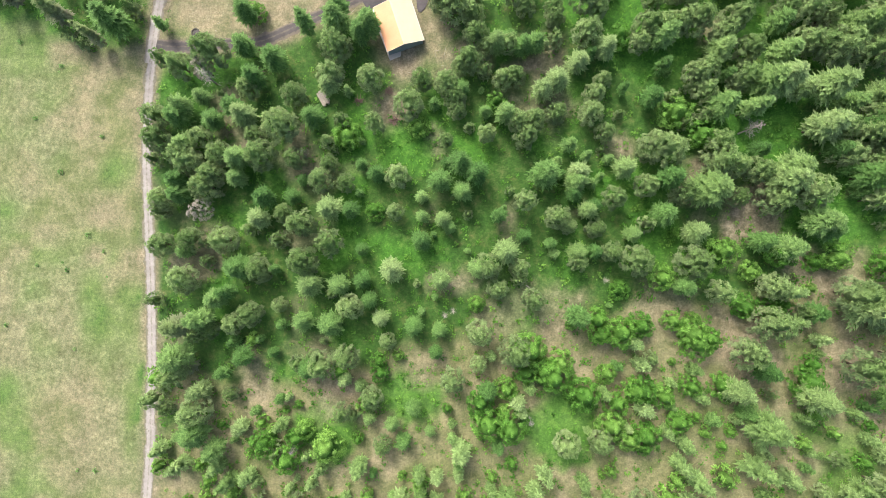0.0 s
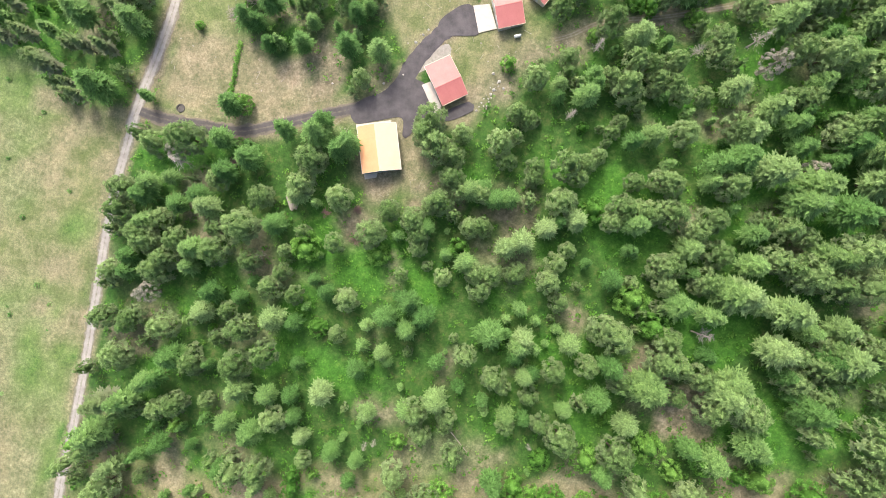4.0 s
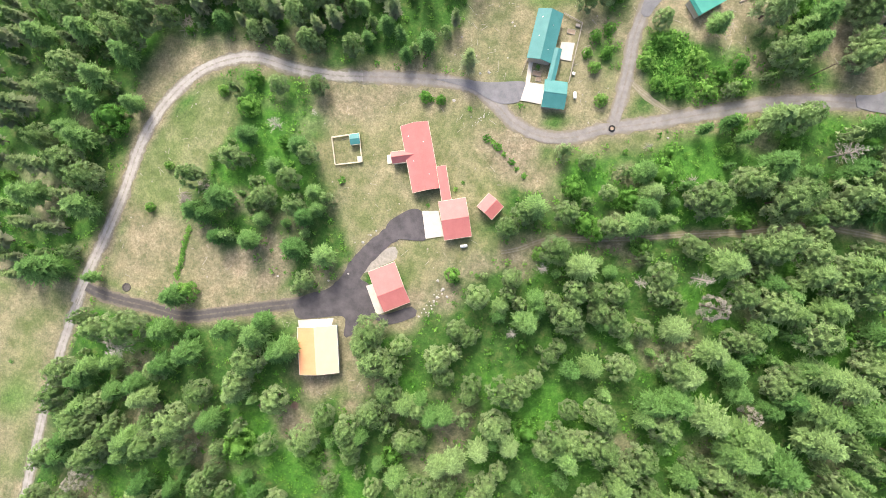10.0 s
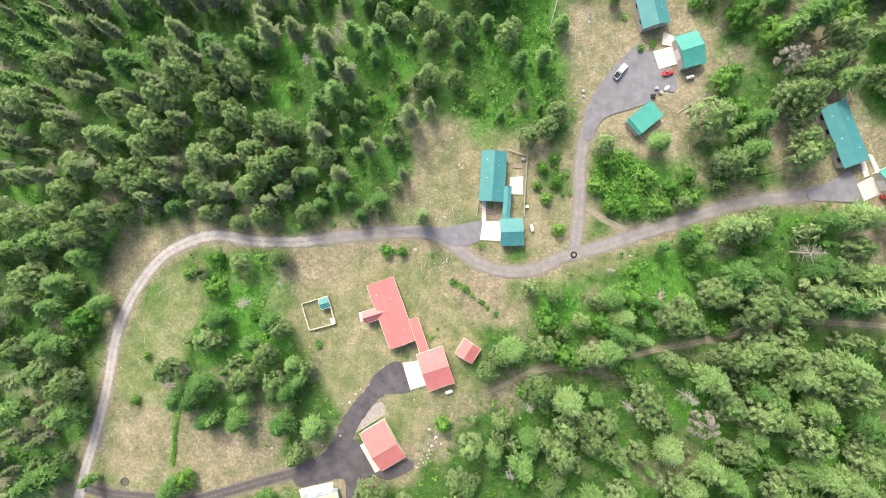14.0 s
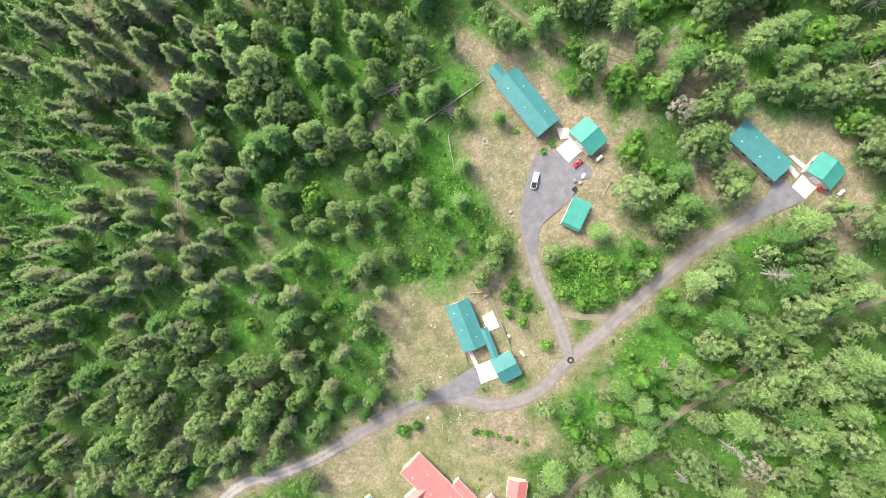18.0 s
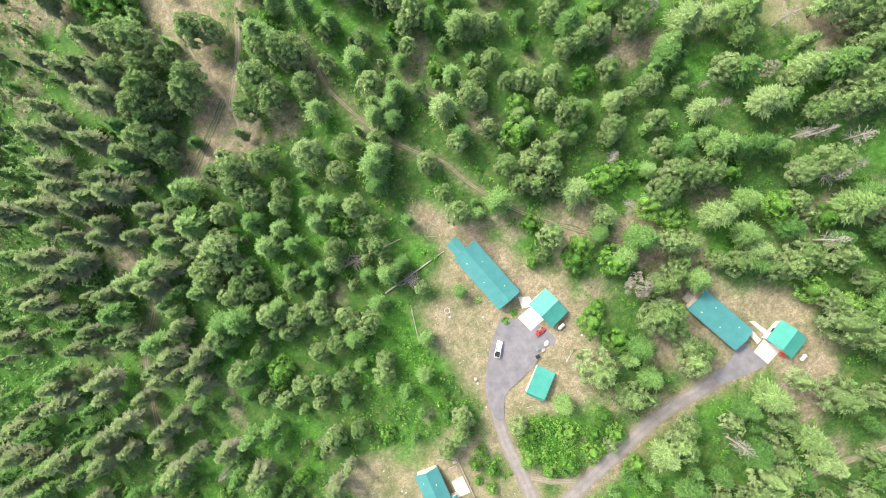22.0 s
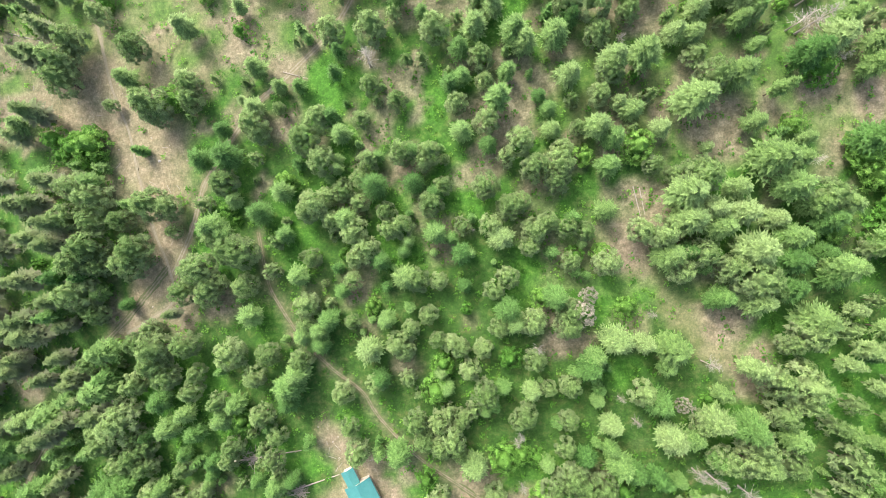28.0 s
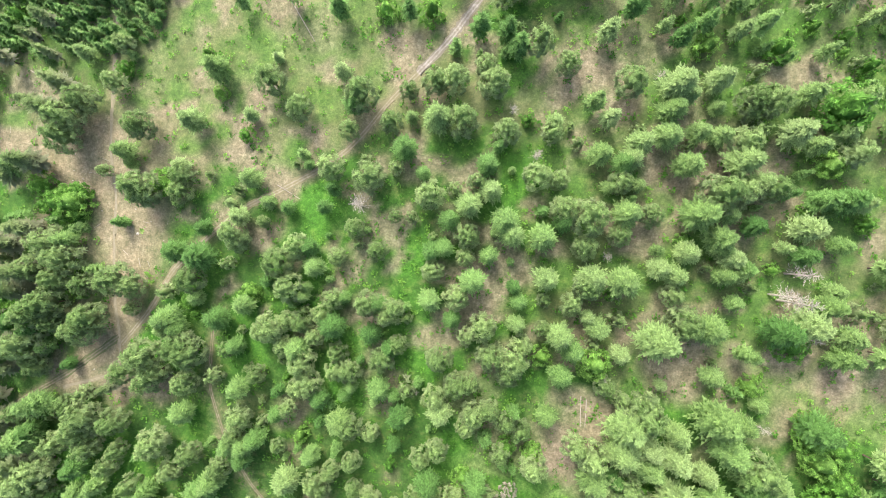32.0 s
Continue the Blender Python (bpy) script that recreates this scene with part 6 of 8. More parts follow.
# trees between those above
plant("pine", [(-12.1, -68.7, 9.1, 1.24), (41.3, -63.9, 12.3, 1.24), (50.8, -62.4, 10.9, 1.24), (-71.9, -49.8, 10.9, 1.24), (-12.4, -38.2, 8.2, 1.24), (14.7, -33.9, 12.3, 1.24), (19.4, -20.7, 10, 1.24), (-51.9, -19, 12.3, 1.24), (16.2, -14.2, 12.8, 1.24), (42.2, -11.2, 9.1, 1.24), (-73.5, -10.9, 12.3, 1.24), (51.3, -7.9, 10, 1.24), (38.7, -1.1, 8.2, 1.24), (35.1, 1.2, 11.8, 1.24), (51.6, 7.7, 10.9, 1.24), (-68.5, 8.9, 12.3, 1.24), (-33.2, 13.8, 9.1, 1.24), (-77.9, 14.5, 12.8, 1.24), (-43.3, 14.6, 10.9, 1.24), (90.3, 17.1, 12.3, 1.24), (84.2, 18.8, 11.8, 1.24), (60.1, 21.2, 9.1, 1.24), (122.1, 21.2, 11.8, 1.24), (-56.3, 21.3, 10, 1.24)])
plant("pine", [(61.6, 23.6, 13.7, 1.24), (25.2, 24.7, 11.4, 1.24), (13.8, 25, 9.1, 1.24), (48.1, 27.1, 9.1, 1.24), (22.4, 28.8, 10.9, 1.24), (118.6, 29.4, 12.8, 1.24), (27.2, 29.9, 10.9, 1.24), (111.3, 30.4, 12.8, 1.24), (33.2, 31.5, 10, 1.24), (121.1, 34.3, 12.8, 1.24), (3.7, 35.2, 10.9, 1.24), (130.7, 36.4, 15, 1.24), (44.3, 37.8, 10, 1.24), (0.9, 38.9, 12.3, 1.24), (-6.5, 39.9, 10.9, 1.24), (74.6, 39.9, 10.9, 1.24), (17.3, 41.4, 10, 1.24), (84, 42, 9.1, 1.24), (46.6, 42.5, 8.2, 1.24), (84.9, 43.4, 12.8, 1.24), (72.2, 44.2, 11.8, 1.24), (4.7, 45.1, 9.6, 1.24), (7, 46.3, 12.3, 1.24)])
plant("pine", [(18.8, 51.9, 10, 1.24), (104.9, 53.3, 12.8, 1.24), (124.8, 53.4, 15.9, 1.24), (100.7, 54.1, 12.8, 1.24), (78.7, 56.2, 11.8, 1.24), (64.2, 57.3, 11.8, 1.24), (57.9, 57.5, 12.8, 1.24), (66.8, 58.8, 11.8, 1.24), (7.4, 59.9, 10.9, 1.24), (31.5, 59.9, 9.1, 1.24), (82, 60.5, 12.8, 1.24), (119, 61.7, 16.5, 1.3), (107.6, 62.5, 10, 1.24), (22.9, 62.9, 9.1, 1.24), (95.4, 63.4, 10.9, 1.24), (-2, 64.2, 14.1, 1.24), (8.3, 67, 10, 1.24), (19.7, 67.4, 12.8, 1.24), (44.9, 67.4, 10, 1.24), (68.5, 67.8, 12.3, 1.24), (65.8, 68.3, 10.9, 1.24), (48, 71, 8.2, 1.24), (84, 71.3, 14.1, 1.24), (22.1, 77.2, 10, 1.24)])
plant("pine", [(51.4, 82.2, 7.3, 1.24), (-98.1, 84.3, 15, 1.24), (-106.7, 86.8, 15, 1.24), (24.9, 87.8, 11.8, 1.24), (108.3, 91.6, 12.8, 1.24), (-47.4, 92.8, 9.1, 1.24), (45.2, 93.3, 10, 1.24), (62.6, 94.7, 10.9, 1.24), (110.8, 95, 11.8, 1.24), (57.9, 95.7, 10, 1.24), (55.4, 99.5, 10, 1.24), (99, 100.2, 10.9, 1.24), (61.3, 101.5, 10.9, 1.24), (-39.7, 103.4, 10.9, 1.24), (-58.3, 104.2, 10.9, 1.24), (128.5, 104.3, 14.1, 1.24), (41, 108.1, 13.7, 1.24), (-115.3, 114.7, 14.1, 1.24), (29.5, 115.2, 10.9, 1.24), (41.4, 118.7, 10.9, 1.24), (53, 118.7, 10, 1.24), (55.5, 119.5, 10.9, 1.24), (78, 120.8, 9.6, 1.24), (90.8, 125.7, 10.9, 1.24)])
plant("pine", [(96.9, 126, 12.3, 1.24), (115.4, 126.6, 16.5, 1.27), (-51.7, 128.7, 9.1, 1.24), (-106.2, 130.4, 12.8, 1.24), (-119.6, 130.6, 16.5, 1.27), (74.1, 134.3, 12.3, 1.24), (-96.9, 135.8, 16.5, 1.27), (-91.2, 138.5, 10, 1.24), (86.6, 142.5, 12.8, 1.24), (-46.6, 144.1, 10.9, 1.24), (115.2, 146.7, 12.3, 1.24), (-86.2, 147.1, 12.8, 1.24), (-64.7, 149, 10.9, 1.24), (-105.7, 150.6, 13.7, 1.24), (-88.7, 151.4, 12.8, 1.24), (114.6, 152.8, 12.3, 1.24), (-63.7, 157.8, 9.1, 1.24), (-37.3, 157.9, 9.1, 1.24), (-45.8, 158, 11.8, 1.24), (-112.5, 159.6, 13.7, 1.24), (-86, 159.7, 12.8, 1.24), (90.1, 162, 13.7, 1.24), (-42.3, 162.8, 10.9, 1.24), (-33, 165.5, 10, 1.24)])
plant("pine", [(-124.9, 166.9, 15, 1.24), (-87.4, 167.3, 12.8, 1.24), (-48.9, 172, 11.8, 1.24), (-61.7, 174.3, 10, 1.24), (-68.1, 174.7, 12.8, 1.24), (144.1, 177.6, 15, 1.24), (81.8, 178.6, 12.8, 1.24), (140.4, 182.1, 16.4, 1.24), (104.3, 185.1, 10.9, 1.24), (100.6, 188, 10.9, 1.24), (-86.2, 188.7, 12.8, 1.24), (98.6, 194.7, 12.8, 1.24), (97.5, 198.4, 15, 1.24), (-108.8, 200.6, 13.7, 1.24), (-115.6, 200.8, 15, 1.24), (127.5, 201.9, 10.9, 1.24), (136, 203, 12.8, 1.24), (17.1, 206, 10.9, 1.24), (98.3, 206.6, 10, 1.24), (-72.5, 207.3, 15, 1.24), (4.3, 207.7, 10.9, 1.24), (-3.1, 208.2, 9.1, 1.24), (103.4, 208.7, 10.9, 1.24), (-7.9, 209.7, 10, 1.24)])
plant("pine", [(-87.4, 210.7, 15, 1.24), (-46.7, 212.9, 12.8, 1.24), (-100.7, 216.4, 15, 1.24), (6.7, 218.2, 10, 1.24), (-24.3, 218.6, 12.8, 1.24), (-37, 219.6, 13.7, 1.24), (149.7, 224.2, 14.1, 1.24), (-48.4, 225, 12.8, 1.24), (10.8, 225.7, 9.1, 1.24), (-91.9, 228.2, 11.8, 1.24), (-63.7, 230.3, 16.4, 1.24), (-41.7, 230.9, 14.6, 1.24), (4.7, 231.1, 10, 1.24), (-27.2, 231.8, 12.8, 1.24), (-39.4, 237, 11.4, 1.24), (152.5, 237.9, 12.8, 1.24), (-52.3, 240.9, 12.8, 1.24), (-11.7, 241.2, 10.9, 1.24), (-19.8, 242.2, 10.9, 1.24), (71.3, 246, 10, 1.24), (-11.5, 246.6, 10, 1.24), (147.3, 248.1, 10.9, 1.24), (-14, 249.9, 10, 1.24)])
plant("pine", [(69.7, 251.5, 10.9, 1.24), (-40.1, 251.9, 16.4, 1.24), (100.2, 251.9, 10.9, 1.24), (173.2, 253.2, 12.8, 1.24), (-17.2, 255.4, 16.5, 1.44), (-35.4, 255.5, 13.7, 1.24), (-76, 258.4, 14.6, 1.24), (-80.4, 263.7, 12.8, 1.24), (85.3, 265.5, 10, 1.24), (-63.6, 265.6, 14.6, 1.24), (-31.4, 267.1, 12.8, 1.24), (37.1, 270.7, 10.9, 1.24), (-70, 271.3, 16.4, 1.24), (173.9, 271.8, 15, 1.24), (67.8, 271.9, 10, 1.24), (-25.8, 272.9, 11.4, 1.24), (81.3, 273.3, 9.1, 1.24), (65.8, 273.9, 11.4, 1.24), (113.1, 276.2, 12.3, 1.24), (-4.9, 276.4, 15, 1.24), (103.5, 277.8, 12.3, 1.24), (69.6, 277.9, 9.1, 1.24), (-88.7, 279.8, 15, 1.24), (-55.2, 281.3, 13.7, 1.24)])
plant("pine", [(-41.3, 282.1, 16.5, 1.41), (-49.3, 283.2, 15, 1.24), (-65.8, 286.1, 15, 1.24), (161.2, 286.7, 16.5, 1.37), (-77.7, 288.1, 15.9, 1.24), (-56, 288.3, 16.4, 1.24), (143.5, 289.6, 11.4, 1.24), (154.8, 290, 12.8, 1.24), (12, 291.2, 12.8, 1.24), (72.2, 291.5, 10.9, 1.24), (4, 292.3, 12.3, 1.24), (53.8, 292.6, 9.1, 1.24), (124, 293.3, 12.3, 1.24), (-27.2, 293.6, 16.4, 1.24), (115.2, 294.2, 9.1, 1.24), (148.9, 294.3, 12.8, 1.24), (-57.1, 295.6, 16.4, 1.24), (138.1, 300.2, 14.6, 1.24), (-20.5, 300.8, 10.9, 1.24), (119.4, 302.1, 9.1, 1.24), (105.2, 303.2, 11.4, 1.24), (19.6, 303.5, 15, 1.24), (109.8, 305.3, 9.1, 1.24)])
plant("pine", [(-8.7, 305.4, 14.6, 1.24), (94.1, 305.6, 10.9, 1.24), (-57, 306, 16.5, 1.27), (-21.8, 306.8, 16.4, 1.24), (14.6, 307.1, 11.4, 1.24), (179.2, 307.5, 15, 1.24), (-51.1, 307.7, 12.8, 1.24), (-33.5, 308.1, 15, 1.24), (49.1, 309.9, 10, 1.24), (42.5, 312.8, 11.4, 1.24), (-21.1, 314.1, 12.8, 1.24), (148.3, 314.3, 16.4, 1.24), (-31.4, 314.4, 16.4, 1.24), (-13.3, 314.4, 10.9, 1.24), (146.7, 316.3, 10.9, 1.24), (1.8, 316.8, 11.4, 1.24), (81.1, 317.7, 9.1, 1.24), (137.9, 319.2, 9.1, 1.24), (106.3, 320.7, 12.8, 1.24), (58.1, 321, 9.1, 1.24), (-38.5, 321.1, 12.8, 1.24), (-25.1, 324.1, 14.6, 1.24), (75.9, 324.3, 9.1, 1.24), (114.3, 324.9, 10, 1.24)])
plant("pine", [(60.8, 326.2, 10, 1.24), (-49.8, 326.5, 12.8, 1.24), (70.5, 326.9, 12.3, 1.24), (102.9, 327.9, 12.8, 1.24), (94.4, 334.3, 11.4, 1.24), (28.7, 338.3, 12.8, 1.24), (152.9, 340, 15, 1.24), (127.3, 344.4, 12.3, 1.24), (-0.1, 345.7, 16.4, 1.24), (-35.3, 346.3, 15.9, 1.24), (10.5, 346.9, 10.9, 1.24), (-26.1, 355.3, 15, 1.24), (163.2, 356.2, 10, 1.24), (132.7, 359.5, 10, 1.24), (53, 361.9, 12.3, 1.24), (-31, 362.1, 15.9, 1.24), (123.5, 362.8, 16.4, 1.24), (116.9, 363.1, 12.8, 1.24), (-37.6, 363.3, 12.8, 1.24), (-30.6, 370.6, 13.7, 1.24), (130.3, 373.2, 10.5, 1.24), (153.4, 375.1, 16.4, 1.24), (66.4, 377.8, 10, 1.24)])
plant("pine", [(166.4, 378.7, 12.8, 1.24), (98.1, 381.1, 11.4, 1.24), (81.4, 391.5, 12.8, 1.24)])
plant("fir", [(-62.4, -73.8, 11.3, 1.27), (1.6, -64, 5.6, 1.27), (90.7, -51.1, 9.4, 1.27), (17.8, -50.3, 10.3, 1.27), (128.1, -43.9, 11.3, 1.27), (95.1, -39.1, 11.3, 1.27), (-18.4, -26.1, 9.4, 1.27), (107.7, -21.5, 10.3, 1.27), (99.1, -4, 13.1, 1.27), (92.3, -2.4, 11.3, 1.27), (106.3, 3.7, 15.5, 1.27), (45.7, 5.4, 8.4, 1.27), (39.7, 8.7, 8.4, 1.27), (11.5, 13, 12.7, 1.27), (-60.5, 14, 13.1, 1.27), (119.6, 17.1, 15.5, 1.27), (90.9, 23.6, 9.4, 1.27), (111, 24.3, 11.3, 1.27), (-80.4, 25.9, 12.2, 1.27), (114.2, 37.5, 11.3, 1.27), (-57.2, 38.7, 12.7, 1.27), (22.6, 50.9, 11.3, 1.27)])
plant("fir", [(-23.4, 56, 13.6, 1.27), (-33.3, 56.9, 14.5, 1.27), (-32.7, 60.7, 11.7, 1.27), (103.1, 70.8, 16.5, 1.34), (79.2, 71.1, 10.3, 1.27), (114.6, 71.3, 16.5, 1.34), (-113.2, 73.8, 15.5, 1.27), (79.6, 75.9, 13.1, 1.27), (84.1, 79.2, 15.5, 1.27), (109.3, 84.8, 10.3, 1.27), (-63.6, 85.5, 11.3, 1.27), (100, 86.4, 11.3, 1.27), (124.2, 88.2, 13.1, 1.27), (42.2, 88.4, 7, 1.27), (111.4, 89.6, 14.1, 1.27), (133.7, 91, 15.5, 1.27), (96.3, 91.8, 12.2, 1.27), (40.4, 93.1, 9.4, 1.27), (-30.9, 94, 11.3, 1.27), (-105.1, 94.8, 12.7, 1.27), (-110.2, 96, 11.3, 1.27), (99.1, 96.9, 8.4, 1.27), (-107.4, 106.6, 12.7, 1.27), (-93.4, 109.7, 10.3, 1.27)])
plant("fir", [(-55.2, 111.4, 11.3, 1.27), (-39.4, 113.1, 11.3, 1.27), (-106, 114.2, 13.1, 1.27), (103.9, 115.5, 11.3, 1.27), (59.4, 121.8, 12.7, 1.27), (-99.7, 123.4, 13.1, 1.27), (-113.5, 126, 14.1, 1.27), (110.1, 154.5, 11.3, 1.27), (149.1, 170.9, 13.1, 1.27), (88.3, 182.3, 12.2, 1.27), (158, 199.9, 13.1, 1.27), (27.9, 201.8, 9.4, 1.27), (157.1, 212.6, 13.1, 1.27), (92.3, 216.8, 11.3, 1.27), (124.7, 238, 13.1, 1.27), (63.6, 242.7, 12.7, 1.27), (145.1, 244.2, 10.3, 1.27), (157.9, 247.4, 15.5, 1.27), (12.6, 254.3, 11.3, 1.27), (135.2, 254.9, 13.1, 1.27), (34.1, 263.5, 15, 1.27), (60.4, 264.3, 10.3, 1.27), (-22.5, 265.1, 15.5, 1.27), (120.1, 267.8, 11.3, 1.27)])
plant("fir", [(43.9, 274.6, 10.3, 1.27), (46.7, 281.8, 11.3, 1.27), (153.5, 282.1, 11.3, 1.27), (97.1, 282.2, 12.7, 1.27), (169.9, 284.2, 13.1, 1.27), (182.1, 288.8, 15.5, 1.27), (50.7, 289.5, 8.4, 1.27), (194.3, 294.4, 16.5, 1.3), (146.1, 295, 9.4, 1.27), (179.7, 301.2, 13.1, 1.27), (14.5, 310.3, 13.6, 1.27), (170.2, 310.5, 15.5, 1.27), (190.3, 321.1, 15, 1.27), (127.2, 327, 11.7, 1.27), (12.8, 329.7, 11.7, 1.27), (175.5, 343.4, 15.5, 1.27), (181.6, 346.4, 15.5, 1.27), (148.9, 352, 10.3, 1.27), (186.7, 352.2, 11.3, 1.27), (105, 354.1, 12.7, 1.27), (92.2, 359.1, 13.1, 1.27), (160.8, 359.4, 11.3, 1.27), (156.5, 363.8, 13.1, 1.27), (97.5, 364.5, 11.7, 1.27)])
plant("fir", [(129.6, 378.3, 10.3, 1.27), (183.5, 379.3, 13.1, 1.27), (55.8, 380.3, 10.3, 1.27), (132.5, 384.2, 11.7, 1.27), (146.5, 389.9, 9.4, 1.27), (137.4, 399.4, 15.5, 1.27)])
plant("leaf", [(-40.6, -75.6, 8.1, 1.29), (-47.9, -71.4, 8.1, 1.29), (-28.8, -70.6, 9.1, 1.29), (-38.2, -69.2, 6.1, 1.29), (59.7, -62.1, 6.1, 1.29), (25.3, -61.1, 9.1, 1.29), (18.7, -60.2, 9.4, 1.29), (63.9, -60.2, 8.1, 1.29), (81.7, -58.7, 3.4, 1.29), (54.2, -58.1, 8.1, 1.29), (88.7, -57.9, 3.4, 1.29), (73.3, -55.5, 6.7, 1.29), (127, -53.3, 3.4, 1.29), (55.5, -51.8, 6.7, 1.29), (68.8, -48.7, 6.7, 1.29), (63, -47.6, 7.4, 1.29), (36.9, -45.2, 9.1, 1.29), (29, -44.9, 6.7, 1.29), (85, -44.5, 6.7, 1.29), (29.8, -37.7, 9.4, 1.29), (80.8, -31.2, 6.7, 1.29), (75.6, -29.9, 8.1, 1.29), (48.7, -27.9, 7.4, 1.29), (66.7, -14.7, 7.4, 1.29)])
plant("leaf", [(109, -7.6, 5, 1.29), (75.6, 27.4, 8.1, 1.29), (-59.6, 60.5, 6.1, 1.29), (51.3, 116.9, 6.1, 1.29), (47.4, 117.6, 6.7, 1.29), (41.1, 126.5, 6.1, 1.29), (57.1, 128.4, 6.7, 1.29), (63, 137.2, 9.4, 1.29), (93.8, 239.1, 8.1, 1.29), (75.6, 259.6, 8.1, 1.29), (-22, 337.3, 9.4, 1.29), (178.3, 401.6, 12.8, 1.29)])
plant("dead", [(-38.5, -72.3, 7.2, 1.27), (31, -58.7, 6.7, 1.27), (4.4, -29.3, 6.2, 1.27), (37.7, 81.3, 6.7, 1.27), (150.2, 232.4, 11.4, 1.27), (97.8, 243.6, 6.7, 1.27), (150.4, 264.1, 10.3, 1.27), (178, 351.6, 15.5, 1.27), (131.5, 353.5, 6.7, 1.27)])
plant("rust", [(-73.1, 41, 11.4, 1.38), (105, 81.5, 10.3, 1.38), (86.1, 106.3, 13.4, 1.38), (117, 280.2, 11.9, 1.38)])
plant("light", [(94.2, -54.1, 16.5, 1.41), (107.2, -45.2, 15.5, 1.27), (87.4, -45, 13.1, 1.27), (119.1, -19.4, 16.5, 1.3), (2, -0.9, 9.4, 1.27), (43.7, 3.9, 10.3, 1.27), (76.2, 10.8, 16.5, 1.52), (40.2, 14.7, 11.3, 1.27), (96.5, 14.9, 16.5, 1.3), (-60, 27.4, 12.7, 1.27), (123.8, 32.8, 16.5, 1.44), (-34.6, 37.4, 11.3, 1.27), (29.1, 38.7, 11.3, 1.27), (121.5, 40.5, 13.1, 1.27), (100.9, 40.9, 11.3, 1.27), (93.9, 42.6, 16.5, 1.41), (46.3, 50.8, 11.3, 1.27), (14.8, 51.8, 11.3, 1.27), (112.6, 59, 13.1, 1.27), (104.5, 76, 16.5, 1.48), (93.5, 77.3, 16.4, 1.27), (120.5, 81.4, 16.5, 1.34), (84.5, 86.6, 14.1, 1.27), (31.9, 87.7, 9.4, 1.27)])
plant("light", [(117.6, 89.1, 14.1, 1.27), (124.3, 97.6, 15.5, 1.27), (117.1, 98.5, 14.5, 1.27), (61, 131.6, 11.3, 1.27), (-98, 160, 15.5, 1.27), (162, 237.2, 13.1, 1.27), (-49, 255.7, 11.3, 1.27), (133.1, 270.6, 10.3, 1.27)])
plant("fir", [(45.6, 221.8, 6.2, 1.55)])


# ---------------------------------------------------------------- buildings
def poly_prism(points, depth_vec, bm=None):
    """A plate: a flat outline pushed along a vector."""
    bm = bm or bmesh.new()
    vs = [bm.verts.new(p) for p in points]
    f = bm.faces.new(vs)
    r = bmesh.ops.extrude_face_region(bm, geom=[f])
    bmesh.ops.translate(bm, verts=[v for v in r["geom"] if isinstance(v, bmesh.types.BMVert)], vec=depth_vec)
    bmesh.ops.recalc_face_normals(bm, faces=bm.faces)
    return bm


def opening(parent, name, wide, high, at, turn, pane_mat, frame_mat, sill=True):
    """A window or door set on a wall: frame strips and a recessed pane."""
    base = Matrix.Translation(at) @ Matrix.Rotation(turn, 4, "Z")
    bm = bmesh.new()
    for sx, sz, px, pz in ((wide + 0.16, 0.08, 0, high), (wide + 0.16, 0.08, 0, -0.08), (0.08, high, -wide / 2 - 0.04, 0), (0.08, high, wide / 2 + 0.04, 0)):
        box_bm(sx, 0.10, sz, (px, 0, pz), 0, 0, bm)
    bm.transform(base)
    w = part(name, bm, frame_mat, parent)
    bm = box_bm(wide, 0.03, high, (0, 0.02, 0))
    bm.transform(base)
    part("pane" if name == "window" else "leaf", bm, pane_mat, w)
    return w


def garage_door(parent, wide, high, at, turn):
    base = Matrix.Translation(at) @ Matrix.Rotation(turn, 4, "Z")
    d = part("garage_door", (lambda b: (b.transform(base), b)[1])(box_bm(wide + 0.2, 0.06, high + 0.1, (0, 0.02, 0))), M_WHITE, parent)
    for k in range(4):
        b = box_bm(wide, 0.05, high / 4 - 0.03, (0, -0.03, k * high / 4 + 0.01), 0, 0.008)
        b.transform(base)
        part("panel", b, M_WHITE, d)


